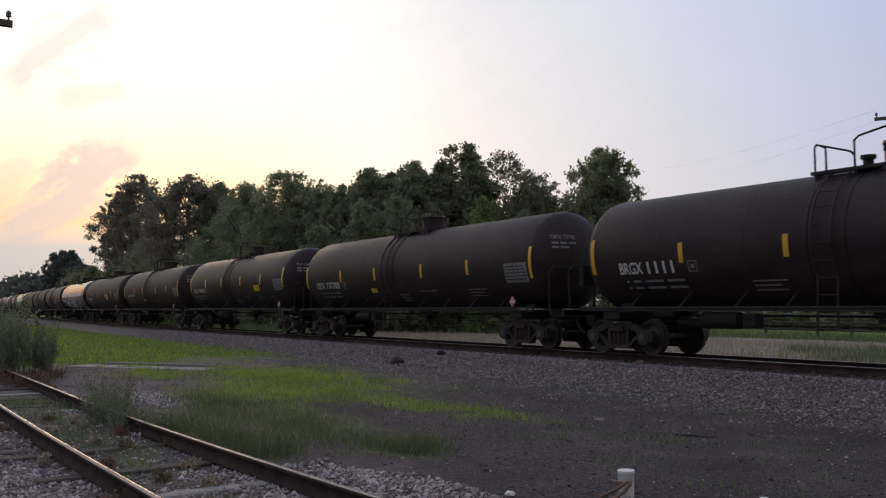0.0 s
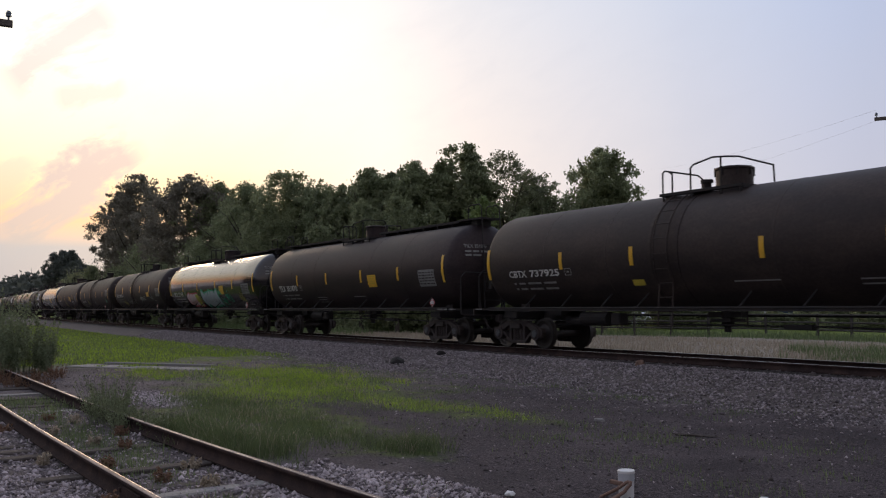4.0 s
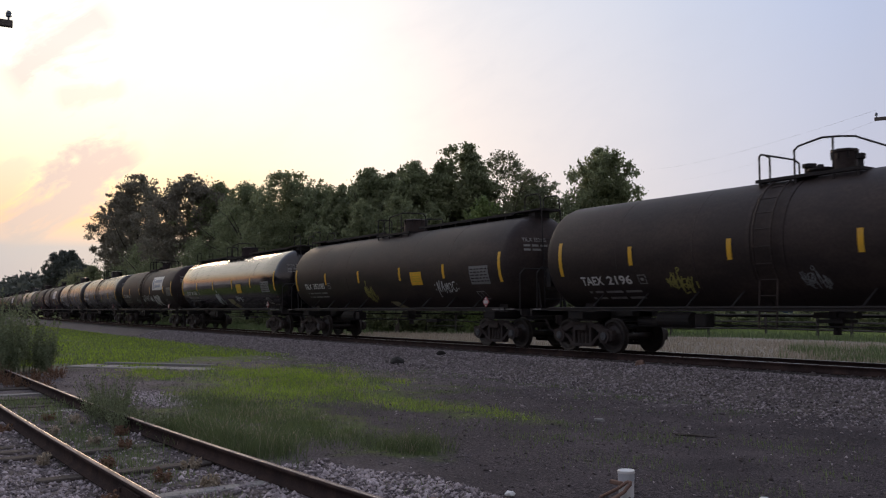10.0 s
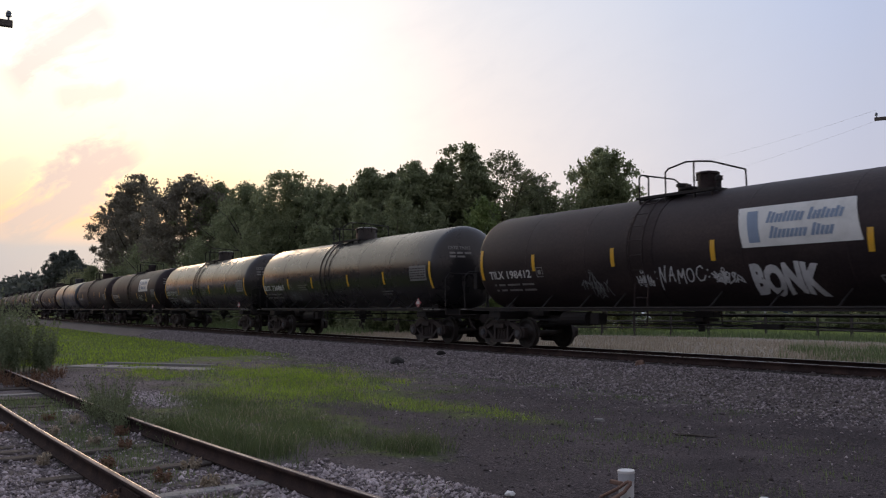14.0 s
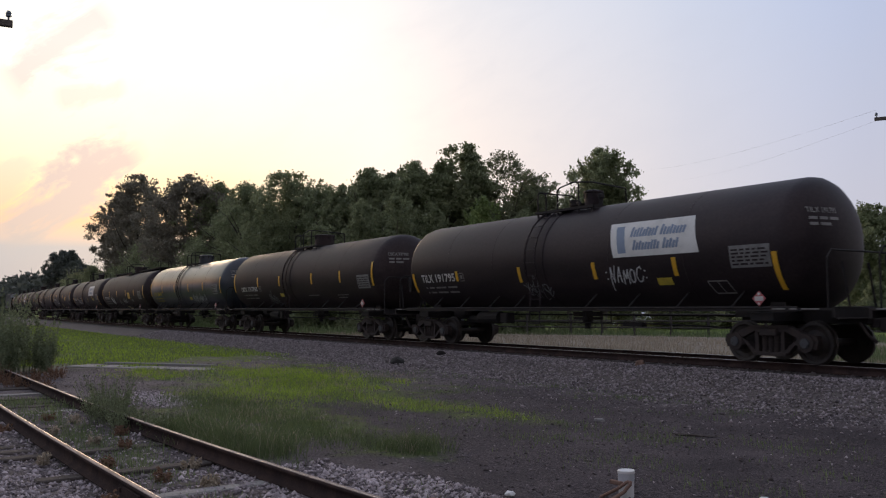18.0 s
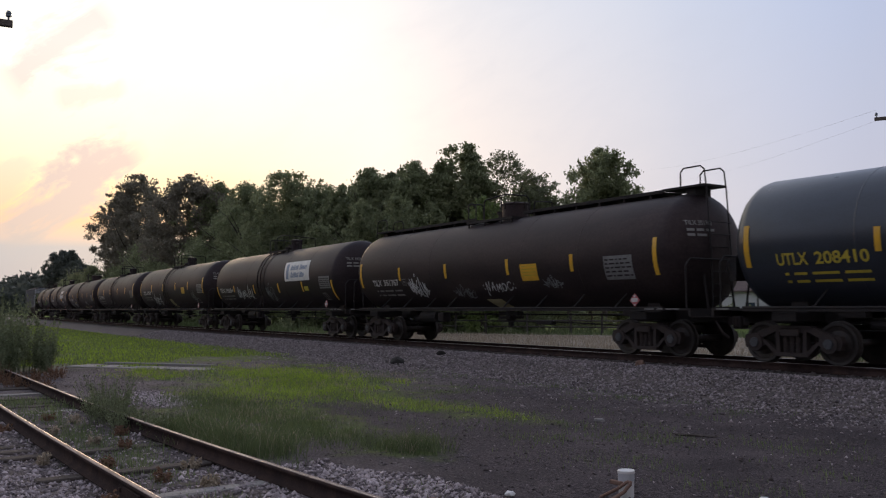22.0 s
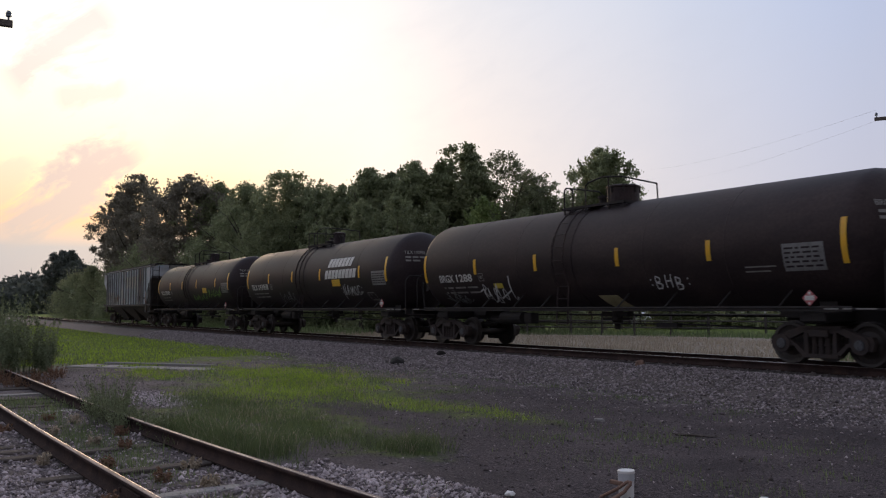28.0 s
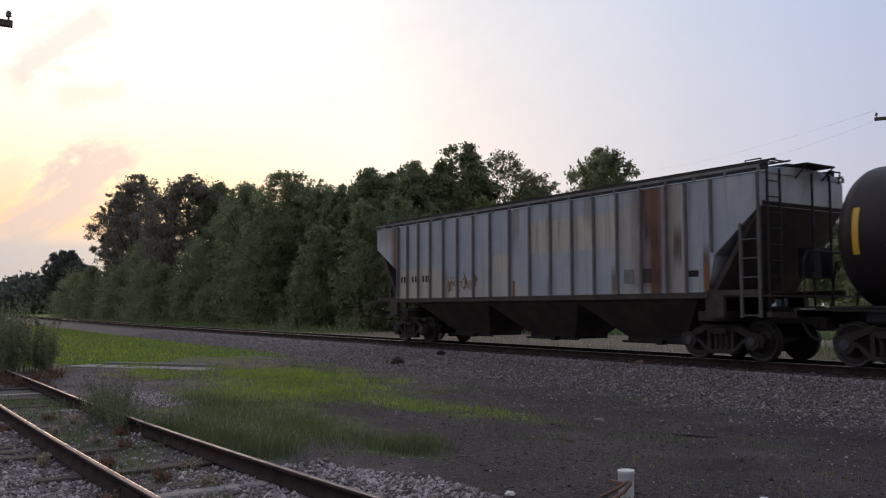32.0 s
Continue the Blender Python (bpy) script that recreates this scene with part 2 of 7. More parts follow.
M = {
    "black": material("weathered black tank paint", (0.0195, 0.0145, 0.0162), 0.58, 0, 0.55, 0.9, 14, 0.14, (0.044, 0.0315, 0.0305), 0.9, 0.30, streak=(0.5, 1, 1.2), sheen_tint=(1.0, 0.86, 0.86)),
    "black2": material("clean black tank paint", (0.0165, 0.0126, 0.0152), 0.54, 0, 0.55, 0.9, 14, 0.14, (0.034, 0.0250, 0.0260), 0.85, 0.30, streak=(0.5, 1, 1.2), sheen_tint=(1.0, 0.88, 0.90)),
    "dusty": material("dusty black tank paint", (0.0235, 0.0185, 0.0185), 0.58, 0, 0.55, 1.0, 14, 0.14, (0.053, 0.039, 0.034), 0.9, 0.32, streak=(0.5, 1, 1.2), sheen_tint=(1.0, 0.85, 0.80)),
    "gloss": material("glossy black tank paint", (0.0085, 0.0080, 0.0110), 0.18, 0, 0.15, 0.5, 50, 0.01, (0.016, 0.0140, 0.0155), 0.5, 0.75, sheen_tint=(1.0, 0.94, 0.90), coat=0.30),
    "greygloss": material("dusty dark grey glossy tank paint with warmed reflections", (0.019, 0.0188, 0.0215), 0.27, 0, 0.3, 0.6, 30, 0.02, (0.031, 0.028, 0.028), 0.6, 0.55, sheen_tint=(1.0, 0.93, 0.88)),
    "slate": material("faded blue grey tank paint", (0.031, 0.038, 0.052), 0.30, 0, 0.3, 0.7, 30, 0.05, (0.019, 0.022, 0.029), 0.85, 0.6, streak=(0.6, 1, 1.5)),
    "steel": material("dirty dark steel", (0.022, 0.0200, 0.0212), 0.7, 0.15, 0.4, 3, 70, 0.3, (0.040, 0.031, 0.027), 0.7, 0.3),
    "truck": material("brown brake dust on cast steel", (0.040, 0.0320, 0.0315), 0.75, 0.1, 0.4, 4, 60, 0.4, (0.066, 0.049, 0.042), 0.7, 0.3),
    "wheel": material("worn wheel steel", (0.036, 0.030, 0.028), 0.6, 0.3, 0.35, 5, 60, 0.2, (0.08, 0.06, 0.05), 0.6),
    "tread": material("polished wheel rim", (0.075, 0.068, 0.066), 0.45, 0.6, 0.2, 6, 80, 0.1),
    "cap": material("grey bearing cap", (0.085, 0.088, 0.098), 0.5, 0.4, 0.3, 6, 60, 0.2),
    "stripe": material("yellow reflective stripe", (0.72, 0.40, 0.03), 0.35, 0, 0.15, 5, 90, 0.03, (0.50, 0.30, 0.05), 0.5),
    "paleyellow": material("faded yellow label", (0.55, 0.43, 0.05), 0.5, 0, 0.25, 3, 60, 0.03, (0.30, 0.24, 0.05), 0.6),
    "white": material("white lettering paint", (0.62, 0.61, 0.59), 0.6, 0, 0.25, 4, 70, 0.03, (0.36, 0.35, 0.34), 0.6),
    "dimwhite": material("dirty white stencil paint", (0.26, 0.25, 0.24), 0.65, 0, 0.3, 4, 70, 0.03, (0.13, 0.125, 0.12), 0.7),
    "plate": material("grey stencil panel", (0.20, 0.20, 0.20), 0.6, 0, 0.3, 5, 70, 0.03, (0.12, 0.12, 0.12), 0.7),
    "beige": material("bleached yellow label", (0.40, 0.36, 0.20), 0.5, 0, 0.25, 3, 60, 0.03, (0.27, 0.24, 0.13), 0.6),
    "red": material("red placard", (0.42, 0.10, 0.11), 0.45, 0, 0.2, 5, 70, 0.03),
    "spray_white": material("white spray paint", (0.62, 0.63, 0.64), 0.6, 0, 0.3, 3, 60, 0.0, (0.38, 0.39, 0.40), 0.6),
    "spray_grey": material("thin grey spray paint", (0.22, 0.23, 0.235), 0.6, 0, 0.3, 3, 60, 0.0, (0.09, 0.095, 0.10), 0.7),
    "spray_yellow": material("faded yellow spray paint", (0.30, 0.27, 0.07), 0.6, 0, 0.3, 3, 60, 0.0, (0.16, 0.15, 0.05), 0.7),
    "spray_teal": material("green spray paint", (0.045, 0.36, 0.20), 0.55, 0, 0.3, 2, 60, 0.0, (0.025, 0.20, 0.11), 0.8),
    "spray_aqua": material("silver spray paint with a cold cast", (0.40, 0.46, 0.50), 0.5, 0, 0.3, 2, 60, 0.0, (0.30, 0.36, 0.42), 0.8),
    "spray_pink": material("pink white spray paint", (0.62, 0.46, 0.50), 0.55, 0, 0.3, 3, 60, 0.0, (0.60, 0.58, 0.58), 0.9),
    "spray_red": material("red spray paint", (0.45, 0.05, 0.07), 0.55, 0, 0.3, 3, 60, 0.0),
    "spray_green": material("lime green spray paint", (0.16, 0.30, 0.06), 0.6, 0, 0.3, 3, 60, 0.0, (0.07, 0.15, 0.03), 0.8),
    "spray_lime": material("yellow green spray paint", (0.42, 0.44, 0.05), 0.55, 0, 0.3, 3, 60, 0.0, (0.30, 0.32, 0.04), 0.8),
    "banner": material("white plastic banner", (0.66, 0.66, 0.64), 0.5, 0, 0.15, 2, 40, 0.03, (0.45, 0.45, 0.43), 0.6),
    "blue": material("blue print", (0.06, 0.13, 0.30), 0.5, 0, 0.2, 4, 60, 0.0),
    "greyblue": material("blue grey print", (0.19, 0.25, 0.35), 0.5, 0, 0.2, 4, 60, 0.0),
    "hopper_grime": material("grimy ladder steel", (0.105, 0.102, 0.102), 0.7, 0, 0.3, 3, 50, 0.2, (0.06, 0.05, 0.045), 0.7),
    "hopper": material("faded light blue hopper paint", (0.27, 0.32, 0.38), 0.6, 0, 0.3, 1.2, 40, 0.1, (0.36, 0.33, 0.28), 0.75, streak=(1.6, 1, 0.25)),
    "hopper_tan": material("overpainted tan patch", (0.42, 0.37, 0.27), 0.65, 0, 0.3, 1.5, 40, 0.1, (0.33, 0.33, 0.32), 0.6, streak=(1.6, 1, 0.3)),
    # darker than the sides: shadow lines along the posts are in the colour
    "hopper_post": material("grimy grey hopper post toned down for shadow lines", (0.20, 0.205, 0.212), 0.65, 0, 0.3, 2.0, 40, 0.15, (0.10, 0.078, 0.065), 0.8, streak=(1, 1, 0.5)),
    "rust": material("running rust", (0.20, 0.085, 0.035), 0.85, 0, 0.4, 2.0, 40, 0.3, (0.34, 0.22, 0.13), 0.7, streak=(3, 1, 0.3)),
    "rust_orange": material("bright flaking rust", (0.30, 0.125, 0.05), 0.85, 0, 0.4, 2.0, 40, 0.3, (0.16, 0.07, 0.04), 0.7, streak=(3, 1, 0.3)),
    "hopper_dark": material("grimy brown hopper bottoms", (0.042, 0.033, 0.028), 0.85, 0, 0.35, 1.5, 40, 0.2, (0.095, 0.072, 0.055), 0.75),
    "rail": material("rusty rail side", (0.036, 0.0255, 0.0245), 0.95, 0.0, 0.45, 3.5, 40, 0.5, (0.076, 0.049, 0.042), 0.8, 0.1),
    "railhead": material("worn shiny rail head", (0.48, 0.45, 0.43), 0.32, 0.85, 0.2, 2, 60, 0.05),
    # the sky's reflection on the head is put into this lighter colour
    "oldrailhead": material("rusty rail head lightened for the sky it mirrors", (0.26, 0.205, 0.190), 0.6, 0.0, 0.45, 3.5, 40, 0.4, (0.125, 0.090, 0.080), 0.85, 0.35, streak=(0.6, 4, 1)),
    "wornstrip": material("bright worn strip of old rail", (0.42, 0.36, 0.33), 0.4, 0.5, 0.3, 1.5, 60, 0.1, (0.13, 0.085, 0.068), 0.85, streak=(0.5, 4, 1)),
    # oily ballast, with the shade of rails and ties put into its tone
    "oily_shade": material("oily ballast toned down for rail and tie shade", (0.050, 0.042, 0.040), 0.9, 0, 0.5, 1.2, 16, 1.0, (0.035, 0.031, 0.03), 0.7),
    "tie": material("creosoted grey tie wood", (0.060, 0.050, 0.045), 0.95, 0, 0.45, 3, 40, 0.8, (0.115, 0.100, 0.092), 0.7, 0.2, streak=(6, 1, 6), vary=0.3),
    "paletie": material("bleached tie wood", (0.30, 0.285, 0.27), 0.9, 0, 0.4, 3, 40, 0.8, (0.18, 0.165, 0.155), 0.7, streak=(6, 1, 6), vary=0.2),
    "pvc": material("white plastic pipe", (0.72, 0.71, 0.70), 0.4, 0, 0.1, 3, 60, 0.02, (0.55, 0.53, 0.50), 0.5),
    "pvcband": material("grey plastic coupling", (0.48, 0.49, 0.52), 0.45, 0, 0.15, 3, 60, 0.02),
    "rustyiron": material("rusty iron bar", (0.20, 0.12, 0.09), 0.8, 0.2, 0.35, 6, 60, 0.4, (0.30, 0.20, 0.16), 0.6),
    "concrete": material("weathered concrete", (0.24, 0.225, 0.22), 0.9, 0, 0.25, 1.5, 30, 0.4, (0.24, 0.235, 0.23), 0.7),
    "bark": material("rough tree bark", (0.075, 0.063, 0.054), 0.9, 0, 0.4, 3, 30, 0.9, (0.13, 0.11, 0.09), 0.6, streak=(4, 4, 0.6)),
    "post": material("dark weathered fence", (0.055, 0.048, 0.043), 0.85, 0, 0.3, 3, 40, 0.4),
    "polewood": material("weathered pole wood", (0.10, 0.085, 0.075), 0.9, 0, 0.35, 2, 40, 0.6, (0.16, 0.14, 0.125), 0.6, streak=(6, 6, 0.5)),
    "wire": material("grey overhead wire", (0.45, 0.45, 0.48), 0.7, 0.0, 0.1, 2, 20, 0.0),
    "siding": material("white house siding", (0.62, 0.63, 0.66), 0.6, 0, 0.1, 1.2, 30, 0.05, (0.58, 0.59, 0.61), 0.6),
    "roof": material("brown asphalt shingles", (0.13, 0.095, 0.085), 0.9, 0, 0.3, 2, 30, 0.5, (0.09, 0.07, 0.065), 0.7),
    "glass": material("dark window glass", (0.05, 0.07, 0.10), 0.08, 0, 0.1, 1, 20, 0.0, spec=0.8),
    "carpaint": material("white car paint", (0.72, 0.73, 0.76), 0.25, 0, 0.05, 2, 40, 0.0, coat=0.5),
    "rubber": material("black tyre rubber", (0.02, 0.02, 0.02), 0.8, 0, 0.2, 5, 60, 0.2),
    "lump": material("dark tarry lump", (0.025, 0.022, 0.02), 0.8, 0, 0.3, 4, 40, 0.5),
    "leaf": leaf_material("summer tree leaves", (0.118, 0.146, 0.084), (0.345, 0.378, 0.212), 0.5, 0.55),
    "leaf2": leaf_material("greyer tree leaves", (0.100, 0.112, 0.076), (0.285, 0.305, 0.180), 0.5, 0.55),
    # darkened leaves, only for the unseen woods that the tanks reflect
    "leaf_dark": leaf_material("leaves darkened for a dark reflection", (0.020, 0.021, 0.021), (0.055, 0.057, 0.052), 0.7, 0.2),
    # haze of distance is put into this leaf colour
    "leaf_far": leaf_material("far leaves tinted blue green for haze", (0.072, 0.084, 0.078), (0.160, 0.178, 0.152), 0.6, 0.3),
    # brown grey tone carries the crown's backlight and haze
    "leaf_oak": leaf_material("oak leaves browned for backlight and haze", (0.122, 0.112, 0.094), (0.300, 0.280, 0.215), 0.5, 0.46),
    "leaf3": leaf_material("yellow green leaves", (0.10, 0.15, 0.05), (0.29, 0.36, 0.14), 0.5, 0.48),
    "grass": leaf_material("fresh grass blades", (0.112, 0.180, 0.028), (0.475, 0.630, 0.090), 0.6, 0.45, 0.32),
    "darkgrass": leaf_material("dark rank grass", (0.052, 0.078, 0.036), (0.19, 0.235, 0.100), 0.65, 0.35, 0.4),
    "dullgrass": leaf_material("dull weeds", (0.085, 0.122, 0.056), (0.23, 0.285, 0.135), 0.7, 0.4),
    "weedgreen": leaf_material("grey green weed leaves", (0.11, 0.135, 0.080), (0.30, 0.34, 0.20), 0.7, 0.45),
    "redgrass": leaf_material("reddish dry stems", (0.13, 0.075, 0.05), (0.27, 0.17, 0.115), 0.8),
    "drygrass": leaf_material("dry tan grass", (0.25, 0.205, 0.15), (0.50, 0.43, 0.34), 0.8),
    "stone": leaf_material("mixed grey ballast stones", (0.055, 0.044, 0.046), (0.53, 0.46, 0.475), 0.85, 0.0, 0.9),
    "ballaststone": leaf_material("brown grey ballast stones", (0.062, 0.051, 0.053), (0.42, 0.365, 0.375), 0.85, 0.0, 0.9),
    "darkstone": leaf_material("dark cinder stones", (0.035, 0.029, 0.030), (0.17, 0.145, 0.145), 0.85, 0.0, 0.9),
}


# ---- building helpers ----
def mesh_of(bm, name="mesh", smooth=False):
    me = bpy.data.meshes.new(name)
    bm.to_mesh(me)
    bm.free()
    if smooth:
        me.shade_smooth()
    return me


def part(name, bm, mat, parent, label="", m=None, smooth=False):
    """Links a bmesh or a shared mesh as one mesh object under a thing or a part."""
    me = bm if isinstance(bm, bpy.types.Mesh) else mesh_of(bm, name, smooth)
    if mat is not None and not me.materials:
        me.materials.append(M[mat] if isinstance(mat, str) else mat)
    ob = new(name, me)
    ob.parent = parent
    if m is not None:
        ob.matrix_local = m
    if label:
        ob["label"] = label
    return ob


def thing(name, label, category, m=None, group="", kind="", data=None):
    ob = new(name, data)
    if data is None:
        ob.empty_display_size = 0.3
    if m is not None:
        ob.matrix_world = m
    return tagged(ob, label, category, group, kind)


def box(bm, x0, x1, y0, y1, z0, z1, bevel=0.0):
    r = bmesh.ops.create_cube(bm, size=1.0, matrix=Matrix.Translation(((x0 + x1) / 2, (y0 + y1) / 2, (z0 + z1) / 2)) @ Matrix.Diagonal((abs(x1 - x0), abs(y1 - y0), abs(z1 - z0), 1)))
    if bevel:
        vs = set(r["verts"])
        bmesh.ops.bevel(bm, geom=[e for e in bm.edges if e.verts[0] in vs and e.verts[1] in vs], offset=bevel, segments=1, affect="EDGES")
    return bm


def boxes(*rows, bevel=0.0):
    bm = bmesh.new()
    for r in rows:
        box(bm, *r, bevel=bevel)
    return bm


def rod(bm, a, b, r=0.02, n=8, r2=None):
    a, b = Vector(a), Vector(b)
    d = b - a
    m = Matrix.Translation((a + b) / 2) @ d.to_track_quat("Z", "Y").to_matrix().to_4x4()
    bmesh.ops.create_cone(bm, cap_ends=True, segments=n, radius1=r, radius2=r if r2 is None else r2, depth=d.length, matrix=m)
    return bm


def pipe(points, r=0.02, n=8, bm=None):
    bm = bm or bmesh.new()
    for a, b in zip(points, points[1:]):
        rod(bm, a, b, r, n)
    for p in points[1:-1]:
        bmesh.ops.create_icosphere(bm, subdivisions=1, radius=r * 1.02, matrix=Matrix.Translation(p))
    return bm


def plate(outline, holes, y0, y1):
    """An outline in x and z with holes, filled and thickened from y0 to y1."""
    bm = bmesh.new()
    edges = []
    for loop in (outline, *holes):
        vs = [bm.verts.new((x, y0, z)) for x, z in loop]
        edges += [bm.edges.new((a, b)) for a, b in zip(vs, vs[1:] + vs[:1])]
    bmesh.ops.triangle_fill(bm, use_beauty=True, edges=edges)
    r = bmesh.ops.extrude_face_region(bm, geom=bm.faces[:])
    bmesh.ops.translate(bm, vec=(0, y1 - y0, 0), verts=[v for v in r["geom"] if isinstance(v, bmesh.types.BMVert)])
    bmesh.ops.recalc_face_normals(bm, faces=bm.faces[:])
    return bm


def lathe(profile, n=48, axis="X"):
    """Revolves (along, radius) points round an axis."""
    bm = bmesh.new()
    rings = []
    for a, r in profile:
        ring = []
        for i in range(n):
            t = 2 * math.pi * i / n
            c, s = r * math.cos(t), r * math.sin(t)
            ring.append(bm.verts.new({"X": (a, c, s), "Y": (c, a, s), "Z": (c, s, a)}[axis]))
        rings.append(ring)
    for p, q in zip(rings, rings[1:]):
        for i in range(n):
            bm.faces.new((p[i], p[(i + 1) % n], q[(i + 1) % n], q[i]))
    bm.faces.new(rings[0])
    bm.faces.new(rings[-1])
    bmesh.ops.recalc_face_normals(bm, faces=bm.faces[:])
    return bm


def soup(name, verts, faces, mat, smooth=False):
    """A mesh out of number arrays."""
    me = bpy.data.meshes.new(name)
    verts, faces = np.asarray(verts, np.float32), np.asarray(faces, np.int32)
    k = faces.shape[1]
    me.vertices.add(len(verts))
    me.vertices.foreach_set("co", verts.ravel())
    me.loops.add(faces.size)
    me.loops.foreach_set("vertex_index", faces.ravel())
    me.polygons.add(len(faces))
    me.polygons.foreach_set("loop_start", np.arange(0, faces.size, k, dtype=np.int32))
    me.polygons.foreach_set("loop_total", np.full(len(faces), k, np.int32))
    me.update(calc_edges=True)
    me.materials.append(M[mat])
    if smooth:
        me.shade_smooth()
    return me


# ---- rolling stock: z = 0 is the rail head, +x the way it rolls, -y the camera's side ----
TANK_R, TANK_Z, HALF_TC = 1.51, 2.66, 6.95
SHARED = {}


def shared(key, build, mat, smooth=False):
    if key not in SHARED:
        me = mesh_of(build(), key, smooth)
        me.materials.append(M[mat])
        SHARED[key] = me
    return SHARED[key]


def side_frame_mesh():
    out = [(-1.13, 0.33), (-1.18, 0.50), (-1.14, 0.62), (-0.86, 0.66), (-0.48, 0.81), (0.48, 0.81), (0.86, 0.66), (1.14, 0.62), (1.18, 0.50), (1.13, 0.33), (0.74, 0.36), (0.64, 0.42), (0.38, 0.16), (-0.38, 0.16), (-0.64, 0.42), (-0.74, 0.36)]
    holes = [[(-0.72, 0.55), (-0.37, 0.71), (-0.37, 0.28), (-0.56, 0.45)], [(0.72, 0.55), (0.56, 0.45), (0.37, 0.28), (0.37, 0.71)], [(-0.27, 0.25), (0.27, 0.25), (0.29, 0.68), (-0.29, 0.68)]]
    bm = plate(out, holes, -0.08, 0.08)
    for x in (-0.889, 0.889):
        rod(bm, (x, -0.12, 0.457), (x, 0.10, 0.457), 0.20, 12)
    box(bm, -0.5, 0.5, -0.11, 0.11, 0.78, 0.83)
    box(bm, -0.42, 0.42, -0.12, 0.12, 0.17, 0.24)
    return bm


def wheelset_mesh():
    prof = [(0.70, 0.10), (0.70, 0.30), (0.675, 0.38), (0.665, 0.485), (0.695, 0.485), (0.705, 0.460), (0.80, 0.455), (0.80, 0.385), (0.775, 0.36), (0.755, 0.28), (0.80, 0.15), (0.80, 0.10)]
    bm = lathe(prof, 28, "Y")
    r = bmesh.ops.duplicate(bm, geom=bm.verts[:] + bm.edges[:] + bm.faces[:])
    bmesh.ops.scale(bm, vec=(1, -1, 1), verts=[v for v in r["geom"] if isinstance(v, bmesh.types.BMVert)])
    bmesh.ops.recalc_face_normals(bm, faces=bm.faces[:])
    rod(bm, (0, -1.0, 0), (0, 1.0, 0), 0.085, 12)
    return bm


def bearing_mesh():
    bm = bmesh.new()
    for s in (-1, 1):
        rod(bm, (0, s * 1.10, 0), (0, s * 1.17, 0), 0.12, 12, 0.105)
        for i in range(3):
            a = i * 2.094
            rod(bm, (0.06 * math.cos(a), s * 1.165, 0.06 * math.sin(a)), (0.06 * math.cos(a), s * 1.185, 0.06 * math.sin(a)), 0.02, 6)
    return bm


def rim_mesh():
    bm = bmesh.new()
    for s in (-1, 1):
        b2 = lathe([(s * 0.801, 0.39), (s * 0.804, 0.45)], 28, "Y")
        bmesh.ops.delete(b2, geom=[f for f in b2.faces if len(f.verts) > 4], context="FACES")
        me = bpy.data.meshes.new("ring")
        b2.to_mesh(me)
        b2.free()
        bm.from_mesh(me)
        bpy.data.meshes.remove(me)
    return bm


def springs_mesh():
    bm = bmesh.new()
    for x in (-0.15, 0.0, 0.15):
        for k in range(5):
            rod(bm, (x, -0.02, 0.27 + k * 0.07), (x, -0.02, 0.31 + k * 0.07), 0.068, 10)
        rod(bm, (x, -0.02, 0.25), (x, -0.02, 0.62), 0.05, 8)
    return bm


def bolster_mesh():
    bm = bmesh.new()
    box(bm, -0.22, 0.22, -1.18, 1.18, 0.60, 0.76, 0.02)
    rod(bm, (0, 0, 0.72), (0, 0, 0.86), 0.20, 16)
    for s in (-1, 1):
        box(bm, s * 0.32 - 0.05, s * 0.32 + 0.05, -0.8, 0.8, 0.30, 0.42)
        box(bm, s * 0.42 - 0.03, s * 0.42 + 0.03, -0.85, -0.65, 0.30, 0.62)
        box(bm, s * 0.42 - 0.03, s * 0.42 + 0.03, 0.65, 0.85, 0.30, 0.62)
    return bm


WHEELSETS = []


def truck(car, x):
    """A three-piece freight truck: the bolster carries two side frames, springs and two wheelsets."""
    t = part("truck", shared("bolster", bolster_mesh, "truck"), None, car, "two-axle truck coated with brown brake dust", pose(x, 0, 0))
    for s in (-1, 1):
        part("side_frame", shared("side_frame", side_frame_mesh, "truck"), None, t, "", pose(0, s * 1.02, 0))
        part("spring_nest", shared("springs", springs_mesh, "truck"), None, t, "", pose(0, s * 1.02, 0))
    for i, d in enumerate((-0.889, 0.889)):
        w = part("wheelset", SHARED["wheelset"] if "wheelset" in SHARED else wheelset_full(), None, t, "steel wheels with a worn bright rim", pose(d, 0, 0.457))
        WHEELSETS.append((w, i))
    return t


def wheelset_full():
    """Wheels and axle, bright rims and grey bearing caps in one mesh."""
    bm = bmesh.new()
    for k, build in enumerate((wheelset_mesh, rim_mesh, bearing_mesh)):
        b2 = build()
        me = bpy.data.meshes.new("tmp")
        b2.to_mesh(me)
        b2.free()
        n = len(bm.faces)
        bm.from_mesh(me)
        bpy.data.meshes.remove(me)
        bm.faces.ensure_lookup_table()
        for f in bm.faces[n:]:
            f.material_index = k
    me = mesh_of(bm, "wheelset")
    for n in ("wheel", "tread", "cap"):
        me.materials.append(M[n])
    SHARED["wheelset"] = me
    return me


def tank_mesh(half):
    d = 0.70
    prof = []
    for i in range(9):
        a = math.pi / 2 * i / 8
        prof.append((-half - d * math.cos(a), max(0.03, TANK_R * math.sin(a))))
    for x in np.linspace(-half, half, 9)[1:-1]:
        prof.append((x, TANK_R))
    for i in range(9):
        a = math.pi / 2 * (1 - i / 8)
        prof.append((half + d * math.cos(a), max(0.03, TANK_R * math.sin(a))))
    bm = lathe(prof, 64, "X")
    bmesh.ops.translate(bm, vec=(0, 0, TANK_Z), verts=bm.verts[:])
